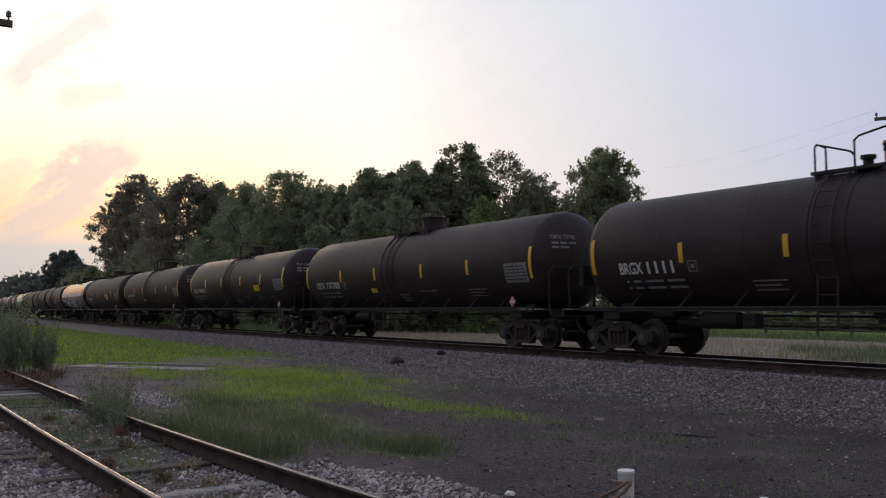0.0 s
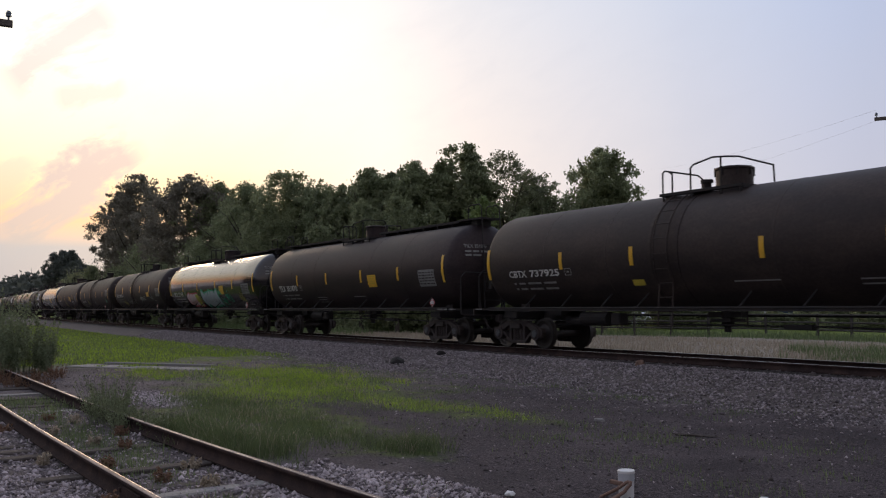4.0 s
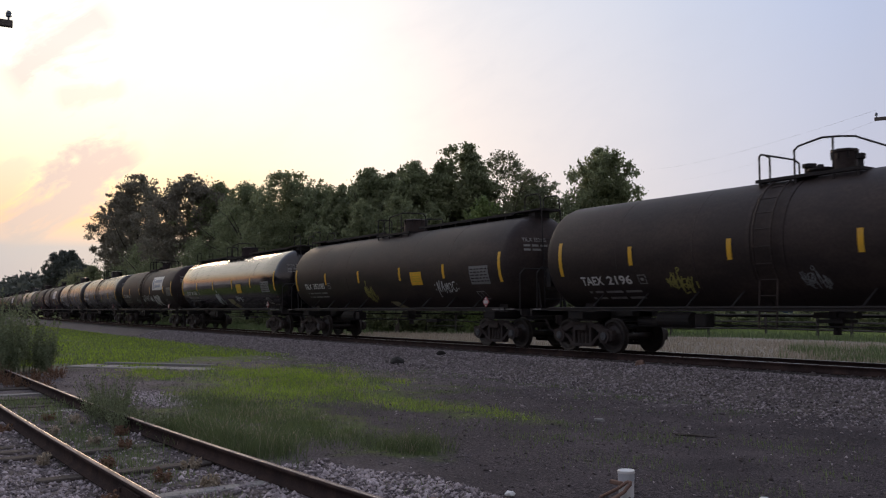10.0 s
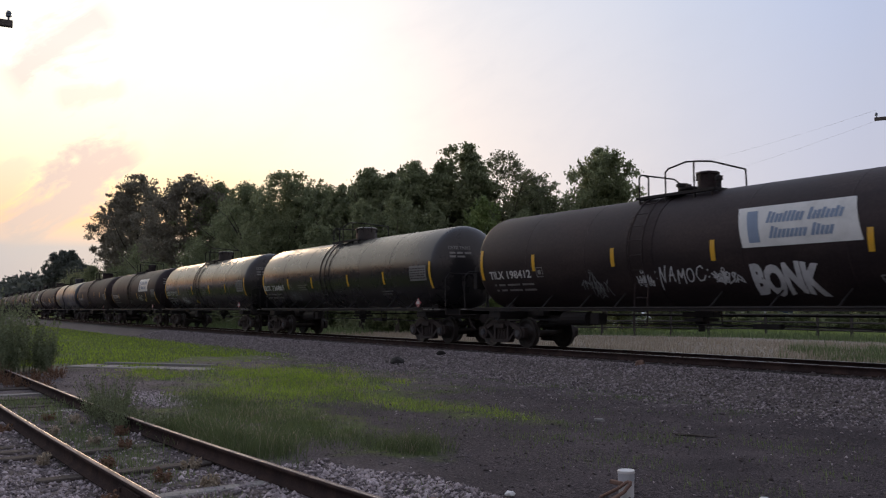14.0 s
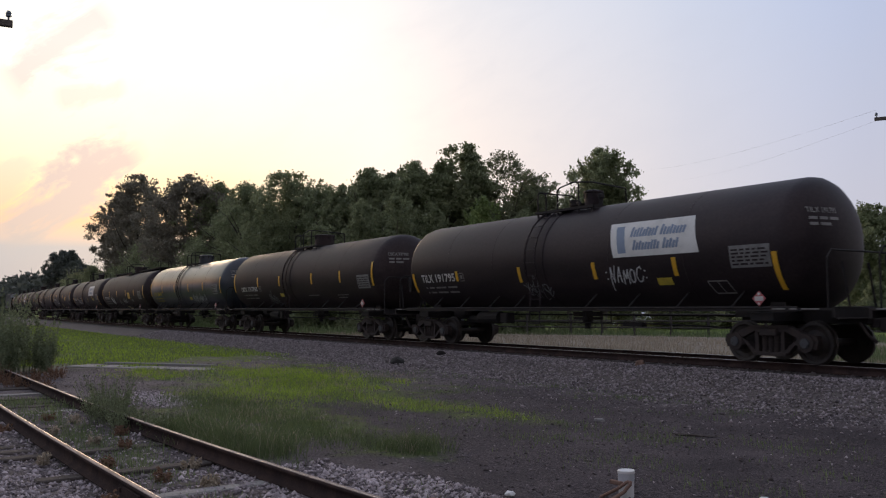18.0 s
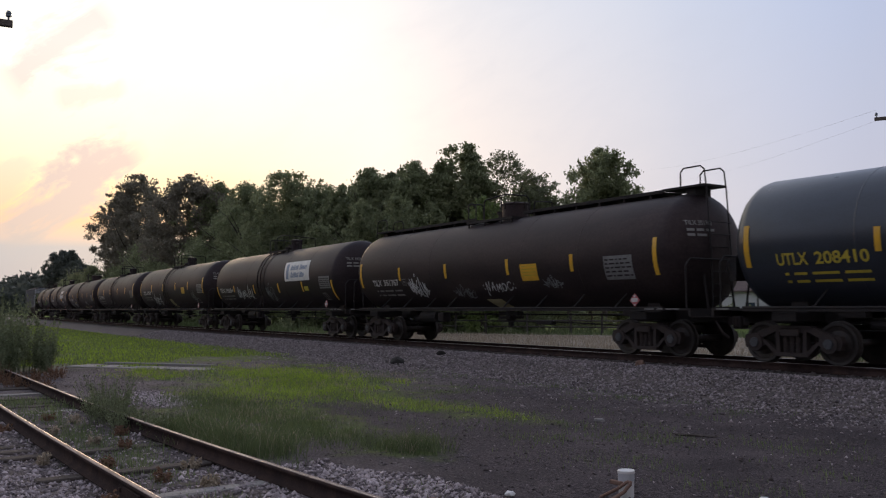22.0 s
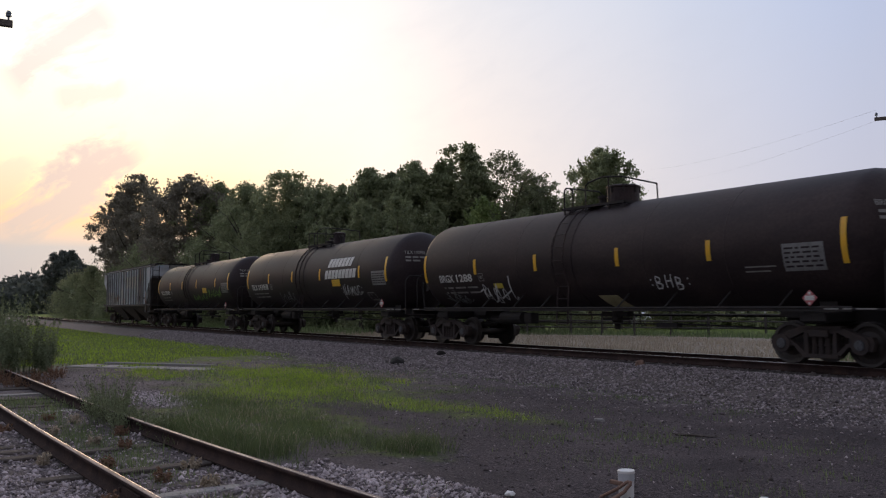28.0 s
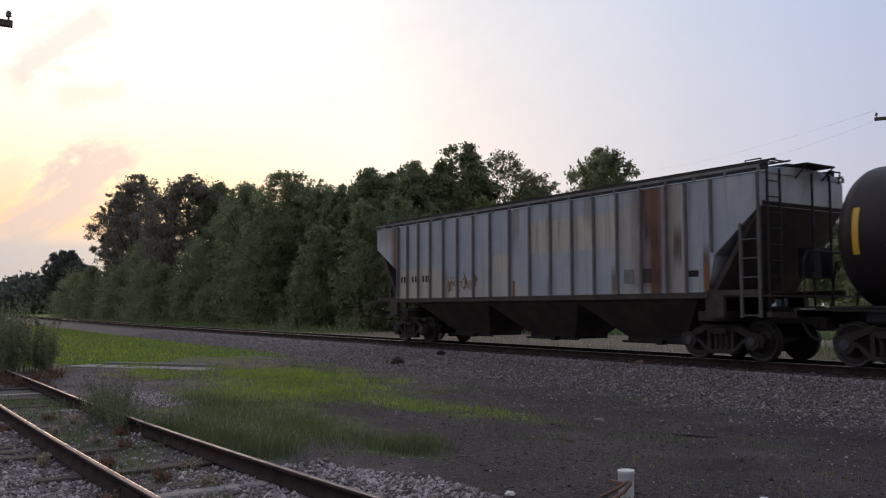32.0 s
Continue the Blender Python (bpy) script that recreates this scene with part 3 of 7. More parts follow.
    return bm


def on_tank(s, z, lift=0.008):
    """A point of the tank's near side at height z."""
    q = max(-1.0, min(1.0, (z - TANK_Z) / TANK_R))
    a = math.asin(q)
    r = TANK_R + lift
    return Vector((s, -r * math.cos(a), TANK_Z + r * math.sin(a)))


def patch(s0, s1, z0, z1, lift=0.008, lean=0.0, n=6):
    """A thin sheet that hugs the near side, with a raised edge."""
    bm = bmesh.new()
    rows = []
    for i in range(n + 1):
        z = z0 + (z1 - z0) * i / n
        dx = lean * (i / n - 0.5)
        rows.append([bm.verts.new(on_tank(s + dx, z, lift)) for s in (s0, s1)])
    for a, b in zip(rows, rows[1:]):
        bm.faces.new((a[0], a[1], b[1], b[0]))
    r = bmesh.ops.extrude_face_region(bm, geom=bm.faces[:])
    for v in r["geom"]:
        if isinstance(v, bmesh.types.BMVert):
            v.co += Vector((0, (v.co.y) / TANK_R, (v.co.z - TANK_Z) / TANK_R)) * 0.004
    bmesh.ops.recalc_face_normals(bm, faces=bm.faces[:])
    return bm


def bars(rows, lift=0.012):
    bm = bmesh.new()
    for s0, s1, z0, z1 in rows:
        vs = [bm.verts.new(on_tank(s, z, lift)) for s, z in ((s0, z0), (s1, z0), (s1, (z0 + z1) / 2), (s1, z1), (s0, z1), (s0, (z0 + z1) / 2))]
        bm.faces.new((vs[0], vs[1], vs[2], vs[5]))
        bm.faces.new((vs[5], vs[2], vs[3], vs[4]))
    return bm


def text_mesh(words, width, height, fat=0.022):
    cu = bpy.data.curves.new("words", "FONT")
    cu.body, cu.size, cu.resolution_u = words, 1.0, 3
    cu.offset = fat
    ob = bpy.data.objects.new("words", cu)
    scene.collection.objects.link(ob)
    dg = bpy.context.evaluated_depsgraph_get()
    me = bpy.data.meshes.new_from_object(ob.evaluated_get(dg))
    bpy.data.objects.remove(ob)
    bpy.data.curves.remove(cu)
    bm = bmesh.new()
    bm.from_mesh(me)
    bpy.data.meshes.remove(me)
    xs, ys = [v.co.x for v in bm.verts], [v.co.y for v in bm.verts]
    x0, x1, y0, y1 = min(xs), max(xs), min(ys), max(ys)
    for v in bm.verts:
        v.co = Vector(((v.co.x - x0) / (x1 - x0) * width, (v.co.y - y0) / (y1 - y0) * height, 0))
    for k in (0.25, 0.5, 0.75):
        bmesh.ops.bisect_plane(bm, geom=bm.verts[:] + bm.edges[:] + bm.faces[:], plane_co=(0, height * k, 0), plane_no=(0, 1, 0))
    return bm


def lettering(words, s0, s1, z0, z1, fat=0.022, lift=0.010, bow=0.0):
    bm = text_mesh(words, s1 - s0, z1 - z0, fat)
    for v in bm.verts:
        q = (v.co.x / (s1 - s0)) * 2 - 1
        v.co = on_tank(s0 + v.co.x + 0.10 * bow * v.co.y, z0 + v.co.y + bow * (0.06 * math.sin(5.3 * q) - 0.05 * q * q), lift)
    return bm


def split_letters(bm, axis=0):
    """One bmesh for each separate letter of a word."""
    left, out = set(bm.faces), []
    while left:
        stack, group = [left.pop()], []
        while stack:
            f = stack.pop()
            group.append(f)
            for e in f.edges:
                for g in e.link_faces:
                    if g in left:
                        left.remove(g)
                        stack.append(g)
        nb, seen = bmesh.new(), {}
        for f in group:
            for v in f.verts:
                if v not in seen:
                    seen[v] = nb.verts.new(v.co)
            nb.faces.new([seen[v] for v in f.verts])
        out.append((min(v.co[axis] for v in nb.verts), nb))
    bm.free()
    return [b for _, b in sorted(out, key=lambda q: q[0])]


def ribbon(bm, pts, w, lift):
    """A flat painted line along (s, z) points, cut short enough to follow the tank's curve."""
    prev = None
    fine = [pts[0]]
    for (a, c), (b, d) in zip(pts, pts[1:]):
        n = max(1, int(abs(d - c) / 0.09))
        fine += [(a + (b - a) * k / n, c + (d - c) * k / n) for k in range(1, n + 1)]
    pts = fine
    for i, (s, z) in enumerate(pts):
        a, b = pts[max(0, i - 1)], pts[min(len(pts) - 1, i + 1)]
        dx, dz = b[0] - a[0], b[1] - a[1]
        q = math.hypot(dx, dz) or 1.0
        nx, nz = -dz / q * w / 2, dx / q * w / 2
        pair = (bm.verts.new(on_tank(s + nx, z + nz, lift)), bm.verts.new(on_tank(s - nx, z - nz, lift)))
        if prev:
            bm.faces.new((prev[0], prev[1], pair[1], pair[0]))
        prev = pair
    return bm


STROKES = ([(0.0, 1.0), (0.1, 0.0), (0.7, 0.12)], [(0.0, 0.9), (0.3, 0.0), (0.65, 0.9)], [(0.0, 0.0), (0.45, 1.0), (0.55, 0.0)], [(0.7, 0.85), (0.05, 0.5), (0.65, 0.05)], [(0.0, 0.45), (0.75, 0.55)],
           [(0.0, 0.0), (0.1, 0.9), (0.6, 0.7), (0.1, 0.45), (0.7, 0.0)], [(0.1, 1.0), (0.15, 0.0)], [(0.7, 0.9), (0.2, 1.0), (0.05, 0.6), (0.6, 0.4), (0.55, 0.05), (0.0, 0.1)], [(0.35 + 0.3 * math.cos(q * 0.7), 0.4 + 0.35 * math.sin(q * 0.7)) for q in range(10)])


def scrawl(rng, s0, s1, z0, z1, letters=5, w=0.035, lift=0.014):
    """Sprayed writing nobody can read: a long one runs on in joined loops, a compact one is a spiky tangle under a small ring."""
    bm = bmesh.new()
    wide, high = s1 - s0, z1 - z0
    zc = (z0 + z1) / 2
    if wide > 1.5:
        n = max(5, int(wide / 0.21))
        step = wide / n
        pts = []
        for i in range(n):
            big = 1.0 if i in (0, n - 1) or rng.random() < 0.25 else rng.uniform(0.55, 0.8)
            x, base = s0 + step * i, z0 + high * (0.10 + 0.10 * math.sin(1.9 * i) + 0.08 * rng.random())
            pts += [(x + step * 1.15 * u + 0.18 * v * high * big, base + high * 0.82 * big * v) for u, v in rng.choice(STROKES)]
        return ribbon(bm, pts, w, lift + 0.004)
    for i in range(15):
        u = rng.uniform(-0.85, 0.85)
        reach = 1 - 0.55 * abs(u)
        x = (s0 + s1) / 2 + u * wide / 2
        top, low = zc + high * 0.5 * reach * rng.uniform(0.2, 1.0) - u * high * 0.12, zc - high * 0.5 * reach * rng.uniform(0.2, 1.0) - u * high * 0.12
        d = rng.uniform(-0.12, 0.12) * wide
        pts = [(x - d, top), (x, (top + low) / 2), (x + d * 0.4, low)]
        if rng.random() < 0.6:
            pts.append((x + d * 0.4 + rng.choice((-1, 1)) * 0.14 * wide, low + high * rng.uniform(0.05, 0.25)))
        ribbon(bm, pts, w * rng.uniform(0.7, 1.1), lift + 0.0004 * i)
    for i in range(4):
        x, z, r = s0 + wide * rng.uniform(0.2, 0.8), zc + high * rng.uniform(-0.2, 0.2), high * rng.uniform(0.10, 0.18)
        ribbon(bm, [(x + r * math.cos(q * 0.7), z + r * math.sin(q * 0.7)) for q in range(rng.choice((6, 8, 10)))], w * 0.8, lift + 0.007 + 0.0004 * i)
    ribbon(bm, [(s0 + wide * 0.45 + 0.045 * math.cos(q * 0.8), z1 + 0.045 * math.sin(q * 0.8)) for q in range(9)], w * 0.6, lift)
    return bm


HAND = {"N": [[(0.0, -0.45), (0.12, 1.05), (0.55, 0.05), (0.80, 1.15)]], "A": [[(0.0, 0.0), (0.50, 1.0), (0.72, 0.0)], [(0.1, 0.40), (0.72, 0.45)]], "M": [[(0.0, 0.0), (0.15, 0.9), (0.45, 0.35), (0.78, 0.95), (0.85, 0.0)]],
        "O": [[(0.45 + 0.4 * math.cos(a * 0.6), 0.45 + 0.42 * math.sin(a * 0.6)) for a in range(12)]], "B": [[(0.1, 0.0), (0.1, 1.0)], [(0.1, 1.0), (0.6, 0.85), (0.5, 0.55), (0.1, 0.5)], [(0.1, 0.5), (0.75, 0.35), (0.6, 0.05), (0.1, 0.0)]], "H": [[(0.1, 0.0), (0.15, 1.0)], [(0.7, 0.0), (0.75, 1.05)], [(0.1, 0.5), (0.75, 0.55)]], "C": [[(1.15, 0.35), (0.85, 0.05), (0.4, 0.0), (0.08, 0.35), (0.25, 0.8), (0.7, 0.95), (0.9, 0.75)]]}


def hand_tag(word, s0, s1, z0, z1, w=0.035):
    """A quick hand-sprayed word."""
    bm = bmesh.new()
    step = (s1 - s0) / len(word)
    for i, c in enumerate(word):
        lines = HAND[c] if c in "OC" else [list(q) for line in HAND[c] for q in zip(line, line[1:])]
        for j, line in enumerate(lines):
            ribbon(bm, [(s0 + step * (i + 0.92 * a) + 0.12 * b * (z1 - z0), z0 + (z1 - z0) * (0.18 + 0.8 * b) + 0.03 * math.sin(i * 2.1)) for a, b in line], w, 0.012 + 0.0003 * (4 * i + j))
    for x in (s0 - 0.12, s1 + 0.10):
        for z in (0.4, 0.75):
            ribbon(bm, [(x, z0 + z * (z1 - z0)), (x + 0.04, z0 + z * (z1 - z0) + 0.02)], w, 0.012)
    return bm


def bubble(rng, s0, s1, z0, z1, letters, lift=0.012, grow=0.0):
    """Fat, rounded painted letters side by side."""
    bm = bmesh.new()
    step = (s1 - s0) / letters
    for i in range(letters):
        cx, cz = s0 + step * (i + 0.5), (z0 + z1) / 2 + rng.uniform(-0.06, 0.06) * (z1 - z0)
        rx, rz = step * 0.56 + grow, (z1 - z0) * 0.48 + grow
        ph = rng.uniform(0, 6)
        ring, n = [], 22
        for t in range(n):
            a = 2 * math.pi * t / n
            r = 1 + 0.13 * math.sin(3 * a + ph) + 0.07 * math.sin(5 * a + 2 * ph)
            c, s = math.cos(a), math.sin(a)
            c, s = math.copysign(abs(c) ** 0.65, c), math.copysign(abs(s) ** 0.65, s)
            ring.append((cx + rx * r * c + 0.12 * rz * s, cz + rz * r * s))
        lf = lift + 0.0008 * i
        rows = []
        for k in range(5):
            rows.append([bm.verts.new(on_tank(cx + (p[0] - cx) * k / 4, cz + (p[1] - cz) * k / 4, lf)) for p in ring] if k else [bm.verts.new(on_tank(cx, cz, lf))])
        for t in range(n):
            bm.faces.new((rows[0][0], rows[1][t], rows[1][(t + 1) % n]))
        for a, b in zip(rows[1:], rows[2:]):
            for t in range(n):
                bm.faces.new((a[t], b[t], b[(t + 1) % n], a[(t + 1) % n]))
    return bm


def ladder(car, x0, x1, zlow, mat, m):
    """Two stiles bent round the tank, with single rungs."""
    angles = np.linspace(math.asin(max(-1, (1.60 - TANK_Z) / TANK_R)), math.pi / 2 - 0.45, 9)
    path = [(-(TANK_R + 0.10) * math.cos(a), TANK_Z + (TANK_R + 0.10) * math.sin(a)) for a in angles]
    path = [(-1.45, zlow)] + [p for p in path if p[1] > 1.75]
    lad = part("ladder", shared("ladder_back%s%.1f" % (mat, x0), lambda: pipe([(x0, y, z) for y, z in path], 0.022, 6), mat), None, car, "side ladder up to the platform", m)
    part("stile", shared("ladder_front%s%.1f" % (mat, x1), lambda: pipe([(x1, y, z) for y, z in path], 0.022, 6), mat), None, lad)
    for (y0, z0), (y1, z1) in zip(path, path[1:]):
        n = max(1, round(math.hypot(y1 - y0, z1 - z0) / 0.34))
        for i in range(n):
            part("rung", shared("ladder_rung%s" % mat, lambda: rod(bmesh.new(), (0, 0, 0), (0.45, 0, 0), 0.014, 6), mat), None, lad, "", pose(x0, y0 + (y1 - y0) * i / n, z0 + (z1 - z0) * i / n))


def dome_mesh(r=0.45):
    return lathe([(4.05, r), (4.60, r), (4.62, r + 0.03), (4.66, r + 0.03), (4.69, r - 0.04), (4.71, 0.1)], 24, "Z")


def stub_sill_mesh():
    bm = bmesh.new()
    box(bm, 5.6, 8.75, -0.26, 0.26, 0.86, 1.22, 0.02)
    box(bm, 6.65, 7.25, -1.35, 1.35, 0.92, 1.12, 0.02)
    for s in (-1, 1):
        bm.verts.ensure_lookup_table()
        box(bm, 6.75, 7.15, s * 0.55 - 0.2, s * 0.55 + 0.2, 1.05, 1.42)
    box(bm, 5.6, 6.2, -0.5, 0.5, 1.0, 1.24)
    return bm


def end_platform_mesh():
    bm = boxes((7.85, 8.75, -1.46, 1.46, 1.16, 1.21), (8.68, 8.75, -1.46, 1.46, 1.02, 1.21), (7.2, 7.9, -1.47, -1.40, 1.14, 1.22), (7.2, 7.9, 1.40, 1.47, 1.14, 1.22))
    return bm


def coupler_mesh():
    bm = bmesh.new()
    box(bm, 8.70, 8.98, -0.09, 0.09, 0.80, 0.98)
    box(bm, 8.92, 9.12, -0.16, 0.15, 0.72, 1.04, 0.03)
    box(bm, 9.0, 9.14, 0.03, 0.18, 0.74, 1.02, 0.03)
    pipe([(8.7, -0.5, 0.9), (8.9, -0.5, 0.62), (9.03, -0.42, 0.50)], 0.035, 6, bm)
    rod(bm, (8.76, -1.4, 1.0), (8.76, 0.0, 1.0), 0.018, 6)
    return bm


def end_rail_mesh():
    bm = pipe([(8.55, -1.36, 1.2), (8.55, -1.36, 2.25), (8.55, -1.2, 2.42), (8.55, 1.2, 2.42), (8.55, 1.36, 2.25), (8.55, 1.36, 1.2)], 0.022)
    pipe([(8.5, -0.5, 1.2), (8.35, -0.5, 2.2)], 0.03, 6, bm)
    pipe([(8.5, 0.5, 1.2), (8.35, 0.5, 2.2)], 0.03, 6, bm)
    return bm


def hand_brake_mesh():
    bm = bmesh.new()
    ring = [(8.62, 0.75 + 0.26 * math.cos(a), 2.15 + 0.26 * math.sin(a)) for a in np.linspace(0, 2 * math.pi, 17)]
    pipe(ring, 0.018, 6, bm)
    for a in (0.3, 2.4, 4.5):
        rod(bm, (8.62, 0.75, 2.15), (8.62, 0.75 + 0.26 * math.cos(a), 2.15 + 0.26 * math.sin(a)), 0.014, 6)
    box(bm, 8.42, 8.60, 0.55, 0.95, 1.85, 2.4)
    return bm


def outlet_mesh():
    bm = bmesh.new()
    rod(bm, (0, 0, 0.78), (0, 0, 1.2), 0.16, 12)
    rod(bm, (0, 0, 0.62), (0, 0, 0.80), 0.09, 10)
    box(bm, -0.5, 0.5, -0.12, 0.12, 0.98, 1.12)
    box(bm, -0.3, 0.3, -0.3, 0.3, 0.88, 0.96)
    return bm


def reservoir_mesh():
    bm = bmesh.new()
    rod(bm, (-4.55, -0.55, 0.92), (-3.5, -0.55, 0.92), 0.2, 14)
    box(bm, -3.3, -2.95, -0.75, -0.4, 0.75, 1.08, 0.03)
    rod(bm, (-4.7, -0.3, 0.82), (-5.6, -0.2, 0.86), 0.12, 12)
    return bm


def brake_rod_mesh():
    bm = pipe([(-6.0, -0.25, 0.72), (-3.0, -0.4, 0.80), (3.2, -0.4, 0.80), (6.0, -0.25, 0.72)], 0.02, 6)
    pipe([(-8.6, 0.35, 0.95), (-5.5, 0.5, 1.02), (5.5, 0.5, 1.02), (8.6, 0.35, 0.95)], 0.025, 6, bm)
    box(bm, 1.9, 2.6, -0.5, -0.3, 0.72, 0.84)
    return bm


def side_rail_mesh():
    bm = pipe([(-7.9, 0, 1.22), (7.9, 0, 1.22)], 0.032, 8)
    box(bm, -7.9, 7.9, -0.012, 0.012, 1.14, 1.20)
    return bm


def bracket_mesh():
    bm = bmesh.new()
    rod(bm, (0, -1.45, 1.2), (0.14, -1.10, 1.60), 0.024, 6)
    return bm


def stripe_mesh(z0, z1, w=0.13):
    return patch(-w / 2, w / 2, z0, z1, 0.006, 0.0, 8)


def tank_car(s0, finish, words, stripes, items, board=False, label="", rng=None):
    """One tank car with everything that rides on it; s0 is where its middle stands when the clip starts."""
    rng = rng or random.Random(int(abs(s0) * 7))
    car = thing("tank_car", label, "tank car", on_track(s0), "tank cars of the train")
    half = items.get("half") or (7.80 if board else 7.44 if max(s for s, _, _ in stripes) < 7.5 else 7.76)
    part("tank", shared("tank%.2f%s" % (half, finish), lambda: tank_mesh(half), finish, True), None, car)
    for x in (-5.2, -2.7, 2.4, 4.9):
        part("weld_seam", shared("seam" + finish, seam_mesh, finish), None, car, "", pose(x, 0, 0))
    for x in (-HALF_TC, HALF_TC):
        truck(car, x)
    flip = pose(0, 0, 0, 0, 0, 180)
    for m in (pose(0, 0, 0), flip):
        part("stub_sill", shared("stub_sill", stub_sill_mesh, "steel"), None, car, "", m)
        part("end_platform", shared("end_platform", end_platform_mesh, "steel"), None, car, "", m)
        part("coupler", shared("coupler", coupler_mesh, "truck"), None, car, "", m)
        part("end_handrail", shared("end_rail", end_rail_mesh, "steel"), None, car, "", m)
    part("hand_brake", shared("hand_brake", hand_brake_mesh, "steel"), None, car, "", flip)
    for x0, x1 in ((7.3, 7.62), (7.72, 7.9), (8.0, 8.42), (-8.6, -8.25)):
        part("sill_stencil", shared("sill_stencil%.2f" % x0, lambda: boxes((x0, x1, -1.482, -1.474, 1.18, 1.208)), "dimwhite"), None, car, "white stencilled strip")
    for s in (-1, 1):
        part("side_rail", shared("side_rail", side_rail_mesh, "steel"), None, car, "", pose(0, s * 1.45, 0))
        for x in (-6.2, -4.6, -3.0, -1.7, 1.4, 3.0, 4.6, 6.2):
            part("rail_bracket", shared("bracket", bracket_mesh, "steel"), None, car, "", pose(x, 0, 0, 0, 0, 0 if s < 0 else 180))
    part("bottom_outlet", shared("outlet", outlet_mesh, "steel"), None, car)
    part("air_reservoir", shared("reservoir", reservoir_mesh, "steel"), None, car, "", pose(0, 0, 0, 0, 0, 0))
    part("brake_rod", shared("brake_rod", brake_rod_mesh, "steel"), None, car)
    for x in () if board else (0, 1):
        ladder(car, *((-0.95, -0.50), (0.50, 0.95))[x], 0.78, finish if finish != "slate" else "steel", flip if x else pose(0, 0, 0))
    for x in () if board else (-1.15, -0.3):
        part("strap", shared("strap" + finish, lambda: strap_mesh(), finish), None, car, "", pose(x, 0, 0))
    size = 0.26 if words[:7] == "TILX 19" or words[:4] == "TAEX" else 0.45
    dome = part("manway_dome", shared("dome%.2f%s" % (size, finish), lambda: dome_mesh(size), "black2" if finish == "gloss" else finish), None, car, "round manway housing", pose(0.30, 0, 0))
    for i in range(8):
        part("bolt", shared("dome_bolt", lambda: rod(bmesh.new(), (0, 0, 4.46), (0, 0, 4.68), 0.025, 6), "steel"), None, dome, "", pose((size + 0.01) * math.cos(i * math.pi / 4), (size + 0.01) * math.sin(i * math.pi / 4), 0))
    if size < 0.4:
        part("valve_box", shared("valve_box", lambda: lathe([(4.05, 0.24), (4.24, 0.24), (4.28, 0.28), (4.33, 0.28), (4.36, 0.08), (4.42, 0.06)], 16, "Z"), "steel"), None, car, "low round valve housing", pose(-0.22, -0.1, 0))
        part("vent_pipe", shared("vent_pipe", lambda: lathe([(4.05, 0.06), (4.40, 0.06), (4.42, 0.10), (4.52, 0.10), (4.54, 0.05)], 12, "Z"), "steel"), None, car, "", pose(0.72, -0.1, 0))
    part("valve", shared("valve", lambda: rod(rod(bmesh.new(), (-0.62, 0.1, 4.1), (-0.62, 0.1, 4.42), 0.11, 12), (-0.62, 0.1, 4.42), (-0.62, 0.1, 4.5), 0.16, 12), "steel"), None, car)
    platform(car)
    railing_parts(car, board)
    if board:
        for x0, x1 in ((-7.0, -1.45), (1.15, 7.0)):
            part("running_board", shared("running_board%.1f" % x0, lambda: board_mesh(x0, x1), "steel"), None, car, "long top running board")
            for i in range(6):
                part("board_support", shared("board_support", lambda: boxes((-0.03, 0.03, -0.34, 0.34, 4.12, 4.245)), "steel"), None, car, "", pose(x0 + (x1 - x0) * (i + 0.5) / 6, 0, 0))
        for m in (pose(0, 0, 0), flip):
            end_ladder(car, m)
    for s, z0, z1 in stripes:
        part("reflective_stripe", shared("stripe%.1f%.1f" % (z0, z1), lambda: stripe_mesh(z0, z1), "stripe"), None, car, "yellow reflective stripe", pose(s, 0, 0))
    # number and the small print under it
    ns0, ns1, nz0, nz1 = items["num"]
    if words:
        mark, number = words.split(" ")
        cut = ns0 + (ns1 - ns0) * (len(mark) - 0.3) / (len(words) - 0.6)
        ink, tone = ("paleyellow", "faded yellow") if finish == "slate" else ("white", "white painted")
        for one in split_letters(lettering(mark, ns0, cut, nz0, nz1)):
            part("letter", one, ink, car, tone + " letter")
        for one in split_letters(lettering(number, cut + 0.16, ns1, nz0, nz1)):
            part("digit", one, ink, car, tone + " digit")
    else:
        part("car_number", bars([(ns0 + i * 0.19, ns0 + i * 0.19 + 0.14, nz0, nz1) for i in range(int((ns1 - ns0) / 0.19))]), "paleyellow", car, "faded yellow number")
    small = []
    for row in (0, 1):
        z = nz0 - 0.15 - row * 0.16
        x = ns0 + 0.12
        for w in (0.1, 0.3, 0.6, 0.55):
            small.append((x, x + w, z - 0.055, z))
            x += w + 0.12
    part("small_print", bars(small), "paleyellow" if finish == "slate" else "dimwhite", car, "dim rows of stencilled print")
    # print on the leading head
    def on_head(y, z):
        rr = min(0.999, math.hypot(y, z - TANK_Z) / TANK_R)
        return (half + 0.70 * math.sqrt(1 - rr * rr) + 0.02, y, z)
    if words:
        hb = text_mesh(words, 0.80, 0.125, 0.02)
        for v in hb.verts:
            v.co = on_head(-1.02 + v.co.x, 3.27 + v.co.y)
        for one in split_letters(hb, 1):
            part("head_letter", one, "dimwhite", car, "stencilled character on the tank head")
    for row, spans in ((3.12, ((-1.0, -0.80), (-0.74, -0.52), (-0.46, -0.2))), (2.99, ((-1.0, -0.80), (-0.74, -0.45)))):
        hb = bmesh.new()
        for a, b in spans:
            prev = None
            for i in range(4):
                y = a + (b - a) * i / 3
                pair = [hb.verts.new(on_head(y, z)) for z in (row, row + 0.065)]
